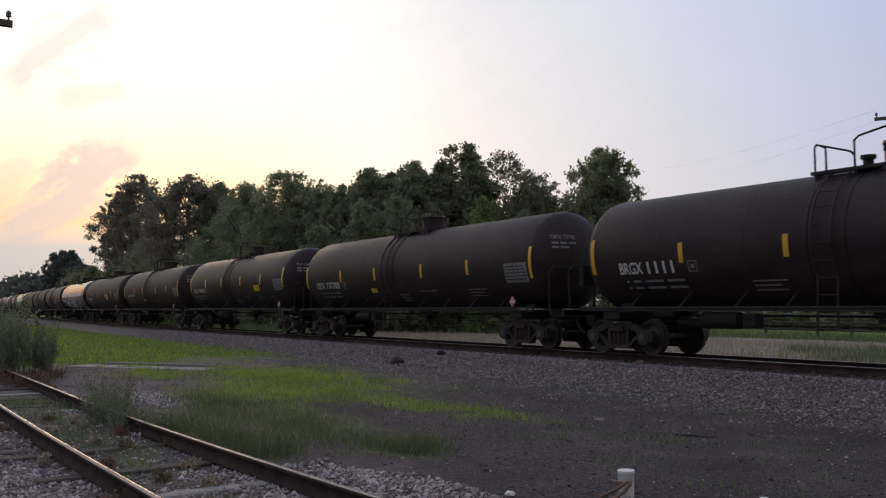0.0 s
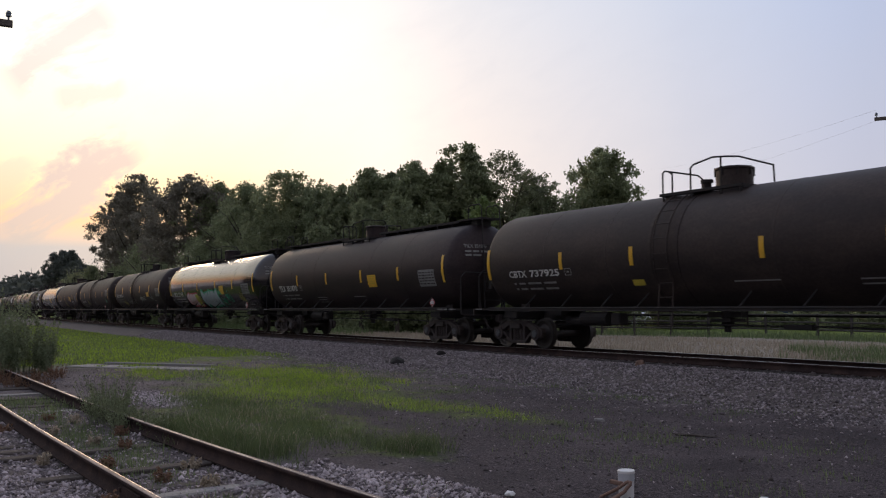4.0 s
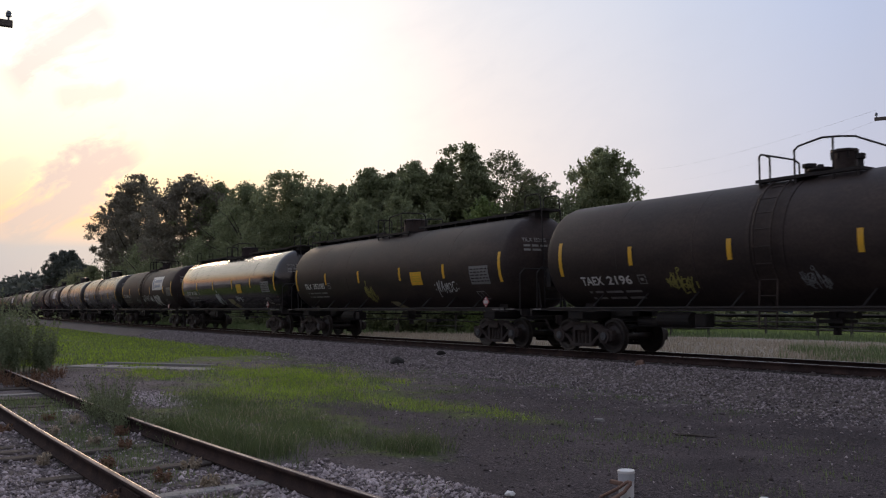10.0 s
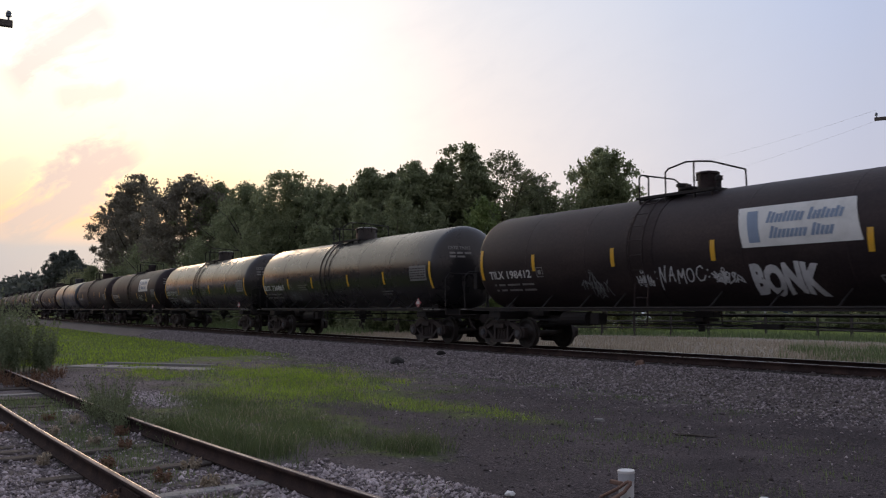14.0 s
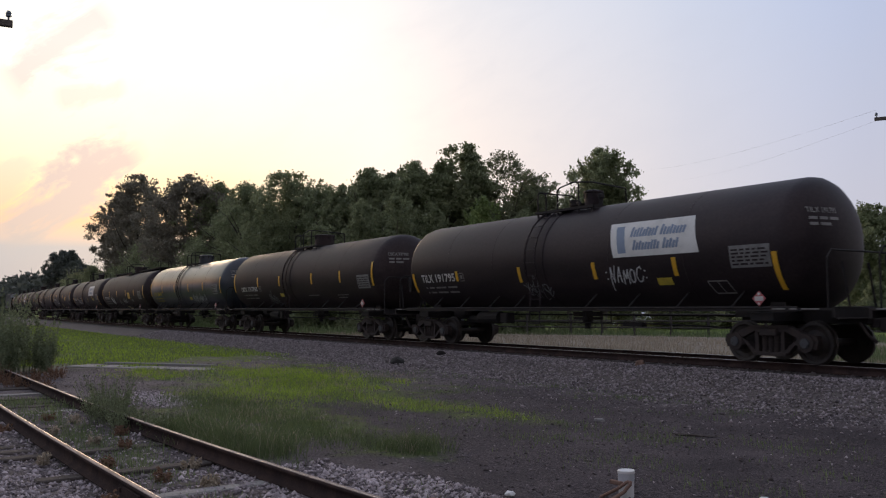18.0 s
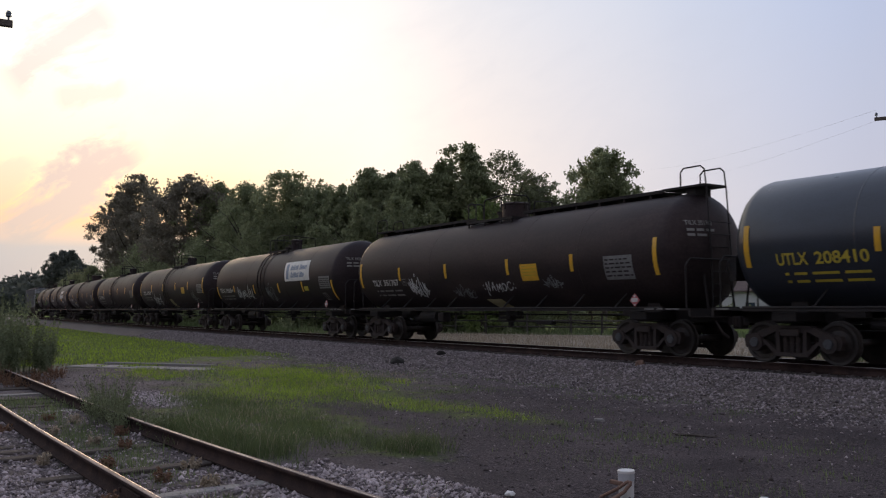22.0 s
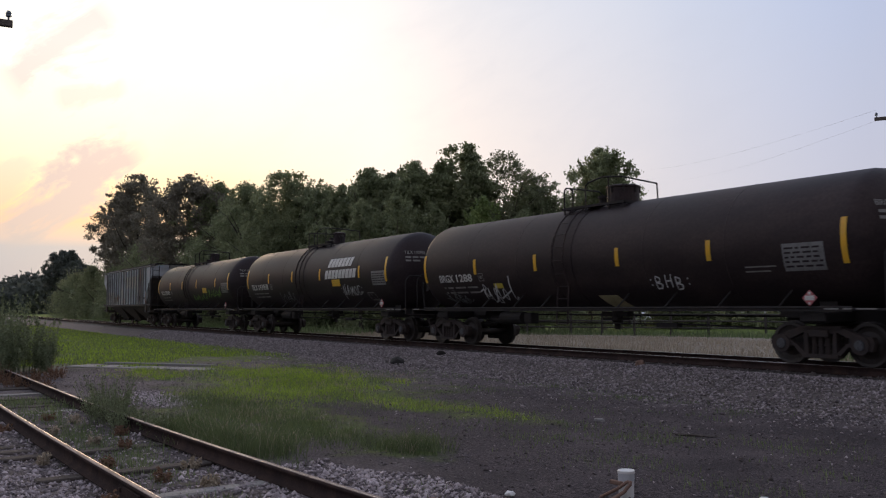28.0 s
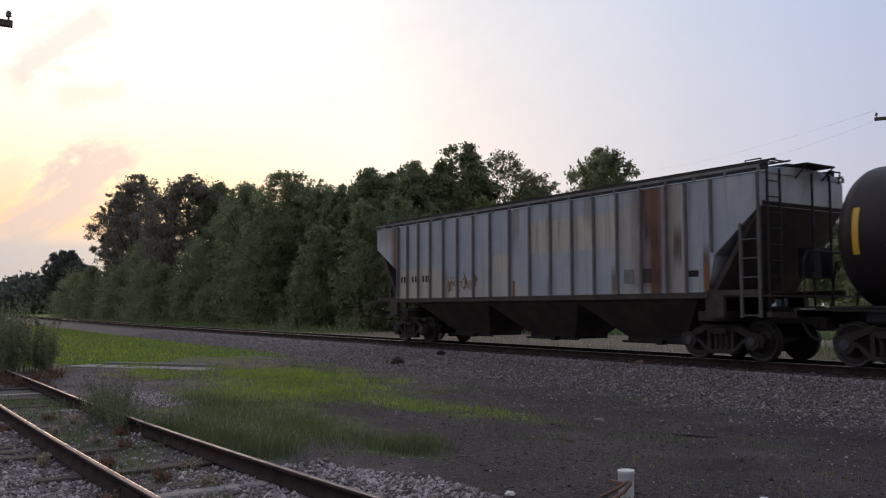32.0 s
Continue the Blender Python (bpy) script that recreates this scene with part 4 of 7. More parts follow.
                if prev:
                    hb.faces.new((prev[0], pair[0], pair[1], prev[1]))
                prev = pair
        part("head_print", hb, "dimwhite", car, "small stencilled row on the tank head")
    if "box" not in items and finish != "slate":
        x = ns1 + 0.18
        for q, _, _ in stripes:
            if -0.15 < q - x < 0.4:
                x = q + 0.13
        items["box"] = (x, x + 0.26, nz0, nz1)
    decorate(car, items, rng, ns1)
    return car


def strap_mesh():
    bm = lathe([(-0.05, TANK_R), (-0.05, TANK_R + 0.016), (0.05, TANK_R + 0.016), (0.05, TANK_R)], 48, "X")
    bmesh.ops.delete(bm, geom=[f for f in bm.faces if len(f.verts) > 4], context="FACES")
    bmesh.ops.translate(bm, vec=(0, 0, TANK_Z), verts=bm.verts[:])
    return bm


def seam_mesh():
    bm = lathe([(-0.018, TANK_R), (-0.008, TANK_R + 0.005), (0.008, TANK_R + 0.005), (0.018, TANK_R)], 64, "X")
    bmesh.ops.delete(bm, geom=[f for f in bm.faces if len(f.verts) > 4], context="FACES")
    bmesh.ops.translate(bm, vec=(0, 0, TANK_Z), verts=bm.verts[:])
    return bm


def platform(car):
    top = part("platform", shared("platform", lambda: boxes((-1.42, 1.12, -0.80, -0.74, 4.08, 4.15), (-1.42, 1.12, 0.74, 0.80, 4.08, 4.15), (-1.42, -1.36, -0.80, 0.80, 4.08, 4.15), (1.06, 1.12, -0.80, 0.80, 4.08, 4.15), (-0.55, -0.05, -0.79, 0.79, 4.085, 4.145)), "steel"), None, car, "grated top platform")
    for i in range(8):
        for y in (-0.714, 0.506):
            part("grating_bar", shared("grating_bar", lambda: boxes((-1.4, 1.1, -0.006, 0.006, 4.10, 4.14)), "steel"), None, top, "", pose(0, y + i * 0.03, 0))
    for x in (-1.3, -0.4, 0.5, 1.05):
        for q in (-1, 1):
            part("platform_leg", shared("platform_leg", lambda: rod(bmesh.new(), (0, 0, 4.12), (0, 0, 3.90), 0.03, 6), "steel"), None, top, "", pose(x, q * 0.77, 0))


def railing_parts(car, board):
    """Entry hoop at the rear, a loop past the manway that turns across the front end."""
    runs = [[(-1.32, -0.77, 4.0), (-1.32, -0.77, 4.68), (-1.32, -0.70, 4.75), (-1.32, 0.60, 4.75), (-1.32, 0.77, 4.67), (-1.32, 0.77, 4.0)],
            [(-0.42, -0.77, 4.0), (-0.42, -0.77, 4.70), (-0.32, -0.77, 4.78), (0.25, -0.77, 4.88), (0.66, -0.77, 4.84), (0.90, -0.60, 4.82), (0.90, 0.72, 4.74), (0.90, 0.77, 4.0)],
            [(-1.20, -0.55, 4.1), (-1.20, -0.55, 4.67), (-1.32, -0.55, 4.75)],
            [(0.50, -0.77, 4.0), (0.50, -0.77, 4.83)]]
    if board:
        runs[0] = [(-1.32, -0.77, 4.0), (-1.32, -0.77, 4.73), (-1.30, -0.70, 4.78), (-1.30, -0.22, 4.78), (-1.30, -0.15, 4.72), (-1.30, -0.15, 4.1)]
        runs[1] = [(-0.42, -0.77, 4.0), (-0.42, -0.77, 4.74), (-0.32, -0.77, 4.81), (0.60, -0.77, 4.88), (0.80, -0.60, 4.88), (0.80, 0.05, 4.88), (0.80, 0.15, 4.78), (0.80, 0.15, 4.1)]
        runs.append([(1.65, -0.35, 4.3), (1.70, -0.35, 4.58), (1.75, 0.30, 4.60), (1.75, 0.35, 4.3)])
    for i, r in enumerate(runs):
        part("railing", shared("railing%d%d" % (board, i), lambda: pipe(r, 0.023, 7), "steel"), None, car, "dark pipe railing" if i < 2 else "")


def board_mesh(x0, x1):
    bm = bmesh.new()
    box(bm, x0, x1, -0.36, 0.36, 4.245, 4.275)
    for y in (-0.36, 0.33):
        box(bm, x0, x1, y, y + 0.03, 4.24, 4.33)
    return bm


def end_ladder(car, m):
    for y in (-0.38, 0.38):
        part("end_rail", shared("end_stile%.1f" % y, lambda: pipe([(7.60, y, 4.3), (7.60, y, 4.70), (7.70, y, 4.80), (8.24, y, 4.80), (8.36, y, 4.70), (8.42, y, 4.2), (8.52, y, 2.6), (8.55, y, 1.2)], 0.020, 7), "steel"), None, car, "hooped end rail", m)
    for i in range(7):
        part("rung", shared("rung", lambda: rod(bmesh.new(), (0, -0.38, 0), (0, 0.38, 0), 0.014, 6), "steel"), None, car, "", m @ pose(8.54, 0, 1.5 + i * 0.31))
    part("end_step", shared("end_step", lambda: boxes((7.0, 8.40, -0.42, 0.42, 4.28, 4.335)), "steel"), None, car, "", m)
    part("end_bracket", shared("end_bracket", lambda: boxes((7.7, 8.0, -0.3, 0.3, 3.85, 4.28)), "steel"), None, car, "", m)


def placard(car, s, z):
    bm = bmesh.new()
    q = 0.17
    vs = [bm.verts.new((s + a * q, -1.50, z + b * q)) for a, b in ((0, -1), (1, 0), (0, 1), (-1, 0))]
    bm.faces.new(vs)
    r = bmesh.ops.extrude_face_region(bm, geom=bm.faces[:])
    bmesh.ops.translate(bm, vec=(0, 0.02, 0), verts=[v for v in r["geom"] if isinstance(v, bmesh.types.BMVert)])
    bmesh.ops.recalc_face_normals(bm, faces=bm.faces[:])
    ob = part("hazard_placard", bm, "red", car, "red diamond placard with a white centre")
    part("placard_label", boxes((s - 0.11, s + 0.11, -1.506, -1.502, z - 0.05, z + 0.05), (s - 0.03, s + 0.03, -1.506, -1.502, z + 0.07, z + 0.13), (s - 0.02, s + 0.02, -1.506, -1.502, z - 0.14, z - 0.09)), "white", ob, "white panel of the placard")
    part("placard_holder", boxes((s - 0.03, s + 0.03, -1.485, -1.47, 1.2, z - 0.1)), "steel", ob)


def decorate(car, items, rng, ns1):
    """Panels, placards, labels and sprayed marks, by what each car carries."""
    placard(car, 7.0 if "placard" not in items else items["placard"], 1.42)
    for key, v in items.items():
        if key == "half":
            continue
        if key == "plate":
            a, b, z0, z1 = v
            ob = part("stencil_panel", patch(a, b, z0, z1, 0.006), "plate", car, "grey panel with rows of test dates")
            rows = []
            for i in range(5):
                z = z1 - 0.06 - i * (z1 - z0 - 0.1) / 5
                x = a + 0.05
                while x < b - 0.12:
                    w = rng.uniform(0.08, 0.22)
                    rows.append((x, min(x + w, b - 0.04), z - 0.06, z - 0.02))
                    x += w + 0.05
            part("panel_print", bars(rows, 0.014), "black2", ob, "dark rows of small print")
        elif key == "box":
            a, b, z0, z1 = v
            t = 0.02
            part("class_mark", bars([(a, b, z0, z0 + t), (a, b, z1 - t, z1), (a, a + t, z0, z1), (b - t, b, z0, z1), (a + 0.08, b - 0.08, z0 + 0.08, z1 - 0.08)]), "dimwhite", car, "small square stencil mark")
        elif key == "outline":
            a, b, z0, z1 = v
            t, k = 0.03, 0.10
            bm = bmesh.new()
            ribbon(bm, [(a, z1), (b - k, z1), (b, z0), (a + k, z0), (a, z1)], 0.03, 0.012)
            ribbon(bm, [((a + b) / 2 - k * 0.5, z1), ((a + b) / 2 + k * 0.5, z0)], 0.025, 0.0125)
            part("card_frame", bm, "dimwhite", car, "slanted white frame")
        elif key == "ysq":
            a, b, z0, z1 = v
            ob = part("yellow_label", patch(a, b, z0, z1, 0.006), "stripe", car, "yellow warning panel")
            part("label_print", bars([(a + 0.06, b - 0.06, z1 - 0.07 - i * 0.09, z1 - 0.05 - i * 0.09) for i in range(max(2, int((z1 - z0) / 0.1)))], 0.014), "paleyellow", ob, "faint rows of print")
        elif key == "ysmall":
            part("yellow_label", patch(*v, 0.006), "paleyellow", car, "small yellow label")
        elif key == "para":
            a, b, z0, z1 = v
            part("yellow_label", patch(a + 0.1, b - 0.1, z0, z1, 0.006, -0.22), "beige", car, "slanted bleached yellow panel")
        elif key == "lines":
            for a, b, z0, z1 in v:
                for i, k in enumerate((1, 0.8, 0.9)):
                    if z1 - i * 0.1 > z0:
                        part("stencil_line", bars([(a, a + (b - a) * k, z1 - 0.03 - i * 0.1, z1 - i * 0.1)]), "dimwhite", car)
        elif key == "banner":
            a, b, z0, z1 = v
            ob = part("banner", patch(a, b, z0, z1, 0.006, -0.24, 10), "banner", car, "large white company banner")
            for z, x, words in ((z1 - 0.40, a + 0.72, (9, 8)), (z1 - 0.74, a + 0.84, (9, 5))):
                for n in words:
                    bm = bmesh.new()
                    for k in range(n):
                        h = 0.26 if k == 0 else rng.choice((0.18, 0.19, 0.23))
                        ribbon(bm, [(x, z), (x + 0.04, z + h)], 0.078, 0.016)
                        x += 0.100
                    part("banner_print", bm, "greyblue", ob, "word of blue-grey slanted print")
                    x += 0.10
            part("banner_mark", patch(a + 0.22, a + 0.50, z0 + 0.10, z1 - 0.10, 0.011, -0.16, 10), "greyblue", ob, "blue-grey upright mark")
        elif key == "brand":
            a, b, z0, z1 = v
            rows = []
            for z, x, ws in ((2.96, a + 0.28, (0.27,) * 7), (2.48, a + 0.04, (0.27,) * 9)):
                for w in ws:
                    rows.append((x, x + w, z, z + 0.36))
                    x += w + 0.05
            for x0, x1, za, zb in rows:
                bm = bmesh.new()
                vs = [bm.verts.new(on_tank(x, z, 0.012)) for x, z in ((x0, za), (x1, za), (x1 + 0.05, (za + zb) / 2), (x1 + 0.10, zb), (x0 + 0.10, zb), (x0 + 0.05, (za + zb) / 2))]
                bm.faces.new((vs[0], vs[1], vs[2], vs[5]))
                bm.faces.new((vs[5], vs[2], vs[3], vs[4]))
                part("company_mark", bm, "white", car, "slanted white block of a company mark")
        elif key == "tags":
            for kind, a, b, z0, z1 in v:
                if kind == "bold":
                    ob = part("graffiti", lettering("BONK", a, b, z0, z1, 0.06, 0.014, 0.5), "spray_white", car, "bold white sprayed letters")
                elif kind in ("word", "initials"):
                    part("graffiti", hand_tag("NAMOC" if kind == "word" else "BHB", a, b, z0, z1), "spray_white", car, "white hand-sprayed tag")
                elif kind in ("pink", "aqua"):
                    pink = kind == "pink"
                    count, glow, seed = (4, "spray_red", 5) if pink else (5, "spray_teal", 9)
                    ob = part("graffiti", bubble(random.Random(seed), a, b, z0, z1, count, 0.008, 0.05 if pink else 0.075), glow, car, "red sprayed glow round bubble letters" if pink else "green sprayed glow round silver letters")
                    part("graffiti_fill", bubble(random.Random(seed), a, b, z0, z1, count, 0.016, -0.02), "spray_" + kind, ob, "pale bubble letters")
                    step, h, zc = (b - a) / count, z1 - z0, (z0 + z1) / 2
                    for i in range(count):
                        x = a + step * i
                        curls = [[(x + step * (0.5 + 0.16 * math.cos(k * 0.9 + i)), zc + h * 0.18 * math.sin(k * 0.9 + i)) for k in range(6)], [(x + step * 0.18, zc - 0.12 * h), (x + step * 0.55, zc - 0.22 * h), (x + step * 0.85, zc - 0.10 * h)]]
                        if i:
                            curls.append([(x + 0.06 * math.sin(k * 1.3 + i) + 0.10 * h * (k / 4 - 0.5), z0 + h * (0.06 + 0.88 * k / 4)) for k in range(5)])
                        for k, line in enumerate(curls):
                            part("graffiti_line", ribbon(bmesh.new(), line, 0.021, 0.026 + 0.004 * k), "spray_red" if pink else "spray_grey", ob)
                    if pink:
                        last = bubble(random.Random(7), b - (b - a) * 0.25, b + 0.06, z0, z1, 1, 0.021, -0.02)
                        part("graffiti_fill", last, "spray_lime", ob, "yellow-green last letter")
                else:
                    n = max(3, min(9, round((b - a) / 0.32)))
                    w = {"grey": 0.028, "faint": 0.03}.get(kind, 0.042)
                    mat = {"white": "spray_white", "grey": "spray_grey", "faint": "spray_grey", "yellow": "spray_yellow", "teal": "spray_teal", "green": "spray_green"}[kind]
                    part("graffiti", scrawl(rng, a, b, z0, z1, n, w), mat, car, {"spray_white": "white sprayed scrawl", "spray_grey": "faint grey sprayed scrawl", "spray_yellow": "dull yellow sprayed scrawl", "spray_teal": "teal sprayed scrawl", "spray_green": "green sprayed scrawl"}[mat])


def std(lo, a=7.35, inner=(-4.45, -1.6, 1.5, 4.45)):
    """Six stripes: tall ones at both ends, short ones between, whose lower edges lie at lo."""
    return [(-a, lo - 0.20, lo + 0.73)] + [(x, lo, lo + 0.48) for x in inner] + [(a, lo - 0.20, lo + 0.73)]


def low_stripes(a=7.4, inner=(-4.7, -1.4, 1.8, 4.6)):
    """Stripes set lower on the cars that carry a banner."""
    return [(-a, 1.80, 2.45), (inner[0], 2.12, 2.45)] + [(x, 2.0, 2.45) for x in inner[1:]] + [(a, 1.61, 2.44)]


PANEL = (6.18, 7.22, 2.13, 2.67)
CARD = (5.45, 6.1, 1.57, 1.85)
CARS = []


def build_train():
    add = lambda *a, **k: CARS.append((a[0], tank_car(*a, **k)))
    add(-9.39, "black", "BRGX 1111", std(2.31, 7.45), {"num": (-6.51, -4.72, 2.08, 2.38), "box": (-4.27, -4.01, 2.09, 2.35), "lines": [(-2.61, -1.73, 1.61, 1.84)]}, label="black tank car with white number and yellow stripes")
    add(-27.33, "black", "CBTX 737788", std(2.32, 7.85, (-4.55, -1.66, 1.75, 4.6)), {"num": (-6.93, -4.73, 2.06, 2.33), "plate": (6.59, 7.68, 2.0, 2.59), "ysmall": (-2.17, -1.71, 1.84, 2.01), "lines": [(-0.2, 0.5, 1.45, 1.75), (1.4, 2.5, 1.78, 1.86), (4.4, 5.4, 1.65, 1.86)]}, label="black tank car with grey stencil panel and red placard")
    add(-45.41, "black2", "TILX 194895", std(2.45), {"num": (-6.77, -4.6, 2.18, 2.42), "box": (-4.39, -4.08, 2.15, 2.4), "ysq": (3.46, 4.25, 2.13, 2.44), "plate": PANEL, "outline": CARD, "lines": [(1.74, 2.49, 1.81, 1.87), (3.56, 4.44, 1.68, 1.84), (0.2, 1.0, 1.4, 1.7)]}, label="black tank car with a low yellow panel")
    add(-63.65, "dusty", "CBTX 737925", std(2.31, 7.85, (-4.48, -1.78, 2.1, 4.96)), {"num": (-6.85, -4.59, 2.14, 2.34), "plate": (6.65, 7.7, 2.05, 2.61), "ysmall": (-1.9, -1.5, 1.8, 1.95), "lines": [(1.2, 2.4, 1.78, 1.85), (4.2, 5.2, 1.68, 1.82)]}, label="dusty black tank car with dim number")
    add(-81.77, "black", "TILX 351870", std(2.26, 7.65, (-4.55, -1.5, 1.68, 4.6)), {"num": (-6.73, -4.69, 2.03, 2.29), "box": (-4.4, -4.13, 2.06, 2.3), "ysq": (2.23, 2.9, 2.06, 2.53), "plate": (6.05, 7.1, 2.0, 2.58), "lines": [(-2.93, -1.96, 1.52, 1.74), (0.57, 1.58, 1.68, 1.74)]}, board=True, label="black tank car with long top running board")
    add(-99.78, "gloss", "SIOX 31154", std(2.30, 7.75, (-4.79, -1.75, 1.66, 4.59)), {"num": (-6.9, -4.95, 2.03, 2.28), "box": (-4.57, -4.3, 2.07, 2.31), "ysq": (2.34, 3.06, 2.05, 2.52), "plate": (6.0, 7.11, 2.03, 2.55), "outline": (6.08, 6.68, 1.47, 1.75), "tags": [("pink", -4.2, -1.9, 1.42, 2.18), ("yellow", -2.2, -1.3, 1.5, 2.2), ("aqua", -1.22, 1.9, 1.40, 2.28), ("teal", 2.0, 2.55, 2.02, 2.32), ("teal", 2.2, 2.95, 1.42, 1.98), ("teal", 3.15, 4.15, 1.55, 2.2), ("yellow", 5.27, 6.17, 1.5, 2.15)]}, board=True, label="glossy black tank car with colourful graffiti")
    add(-117.83, "black2", "TILX 194766", std(2.44, 7.33), {"num": (-6.73, -4.57, 2.16, 2.42), "box": (-4.3, -4.0, 2.11, 2.41), "ysq": (3.43, 4.2, 2.13, 2.45), "plate": PANEL, "outline": CARD, "tags": [("word", 1.40, 2.85, 1.78, 2.18), ("yellow", -4.72, -3.62, 1.49, 2.01), ("faint", -3.04, -0.13, 1.57, 2.07), ("faint", 4.41, 5.38, 1.84, 2.23)]}, label="black tank car with a white scrawl")
    add(-136.01, "dusty", "TAEX 2196", std(2.28, 7.36, (-4.7, -1.65, 1.47, 4.86)), {"half": 7.75, "num": (-6.67, -4.81, 1.84, 2.07), "plate": (6.18, 7.21, 2.35, 2.92), "outline": (5.25, 5.84, 1.56, 1.89), "placard": 6.55, "tags": [("grey", -0.03, 0.78, 1.56, 2.05), ("teal", 5.92, 6.46, 1.76, 2.12), ("yellow", -3.69, -2.66, 1.51, 2.16)]}, label="brownish black tank car with a high grey panel")
    add(-153.90, "dusty", "TILX 352185", std(2.24, 7.7, (-4.67, -1.66, 1.6, 4.53)), {"num": (-6.86, -4.85, 2.08, 2.31), "ysq": (2.35, 3.1, 2.06, 2.52), "plate": (6.07, 7.1, 2.0, 2.58), "para": (0.04, 0.84, 1.18, 1.49), "outline": (6.13, 6.65, 1.54, 1.77), "tags": [("word", 3.95, 5.1, 1.70, 2.14), ("yellow", -1.57, -0.55, 1.43, 2.27)]}, board=True, label="dusty black tank car with a square yellow panel")
    add(-172.11, "gloss", "SIOX 31156", std(2.28, 7.75, (-4.71, -1.66, 1.63, 4.46)), {"num": (-6.87, -4.88, 2.07, 2.29), "box": (-4.61, -4.33, 2.08, 2.33), "ysq": (2.29, 3.06, 2.06, 2.53), "para": (0.32, 1.29, 1.3, 1.76), "plate": (5.93, 7.01, 2.06, 2.58), "outline": (6.07, 6.61, 1.51, 1.77), "tags": [("white", -1.7, -0.46, 1.37, 2.21), ("initials", 1.78, 2.6, 1.6, 1.9)]}, board=True, label="glossy black tank car with white scrawls")
    add(-190.08, "black", "TILX 198412", std(2.30, 7.4, (-4.86, -1.63, 1.6, 5.39)), {"num": (-7.04, -5.04, 2.12, 2.36), "box": (-4.77, -4.48, 2.13, 2.41), "plate": PANEL, "outline": CARD, "banner": (2.32, 5.13, 2.55, 3.46), "tags": [("grey", -3.08, -1.93, 1.44, 2.21), ("white", -0.95, -0.35, 1.70, 2.15), ("word", -0.15, 1.25, 1.76, 2.22), ("white", 1.35, 2.35, 1.74, 2.1), ("bold", 2.5, 4.2, 1.5, 2.2)]}, label="black tank car with white banner and bold graffiti")
    add(-208.31, "greygloss", "CBTX 736865", std(2.13, 7.75, (-4.7, -2.08, 1.42, 4.43)), {"num": (-7.8, -5.24, 2.1, 2.34), "plate": (6.39, 7.5, 2.21, 2.74), "lines": [(-3.6, -2.6, 1.9, 2.3), (4.0, 4.9, 1.7, 1.9)], "tags": [("grey", -4.83, -3.37, 1.45, 2.13)]}, label="dark grey glossy tank car with pale side railing")
    add(-226.59, "greygloss", "CBTX 737152", std(2.15, 7.72, (-4.65, -1.68, 1.7, 4.6)), {"num": (-7.51, -4.98, 2.1, 2.37), "box": (-4.37, -4.09, 2.1, 2.33), "plate": (6.47, 7.48, 2.15, 2.74), "ysmall": (-1.59, -1.1, 1.58, 1.76), "lines": [(-3.1, -2.28, 1.99, 2.34), (0.3, 1.02, 1.84, 2.32), (3.21, 3.88, 1.72, 2.01)], "tags": [("white", -4.36, -3.0, 1.39, 2.14)]}, label="dark grey tank car with white number and stencils")
    add(-244.78, "black2", "TILX 191795", low_stripes(), {"num": (-6.88, -4.83, 2.12, 2.39), "plate": (6.24, 7.3, 2.12, 2.62), "banner": (2.48, 5.28, 2.53, 3.43), "ysmall": (3.93, 4.41, 1.79, 1.97), "outline": CARD, "tags": [("grey", -1.33, -0.12, 1.44, 2.13), ("word", 2.35, 3.5, 1.78, 2.28)]}, label="black tank car with white banner and low stripes")
    add(-263.03, "black", "CBTX 737783", std(2.29, 7.78, (-4.39, -1.58, 2.12, 4.96)), {"num": (-6.81, -4.54, 2.11, 2.34), "plate": (6.49, 7.5, 2.03, 2.56), "ysmall": (-1.8, -1.4, 1.8, 1.96), "lines": [(1.4, 2.5, 1.78, 1.84), (4.3, 5.3, 1.66, 1.82)], "tags": [("grey", -3.48, -2.25, 1.34, 2.04)]}, label="black tank car with a faint grey scrawl")
    add(-281.04, "slate", "UTLX 208410", std(2.28, 7.72, (-4.74, -1.7, 1.47, 4.48)), {"num": (-7.0, -4.94, 2.12, 2.38), "plate": (6.21, 7.22, 2.08, 2.63), "ysmall": (1.33, 1.77, 1.79, 1.98), "tags": [("grey", -3.71, -2.59, 1.44, 2.16), ("white", 2.07, 4.66, 1.5, 2.2)]}, label="faded blue-grey tank car with yellow number")
    add(-299.13, "black", "TILX 351767", std(2.24, 7.7, (-4.74, -1.7, 1.72, 4.63)), {"num": (-6.82, -4.9, 2.07, 2.3), "ysq": (2.35, 3.12, 2.04, 2.53), "para": (0.03, 1.0, 1.14, 1.52), "plate": (5.89, 6.92, 1.97, 2.59), "tags": [("white", -4.26, -3.01, 1.52, 2.41), ("faint", -1.61, -0.2, 1.53, 1.97), ("word", 0.40, 1.75, 1.70, 2.04), ("grey", 3.21, 4.26, 1.75, 2.13)]}, board=True, label="black tank car with running board and scrawls")
    add(-316.99, "black2", "TILX 192654", low_stripes(7.42, (-4.73, -1.77, 1.51, 4.32)), {"num": (-6.98, -4.94, 2.11, 2.34), "plate": (6.2, 7.25, 2.1, 2.62), "banner": (2.34, 5.13, 2.5, 3.4), "ysmall": (4.51, 4.95, 2.04, 2.23), "outline": (6.26, 6.73, 1.62, 1.9), "tags": [("white", -4.25, -2.02, 1.71, 2.44), ("grey", -0.22, 1.01, 1.49, 2.46)]}, label="black tank car with white banner and white scrawl")
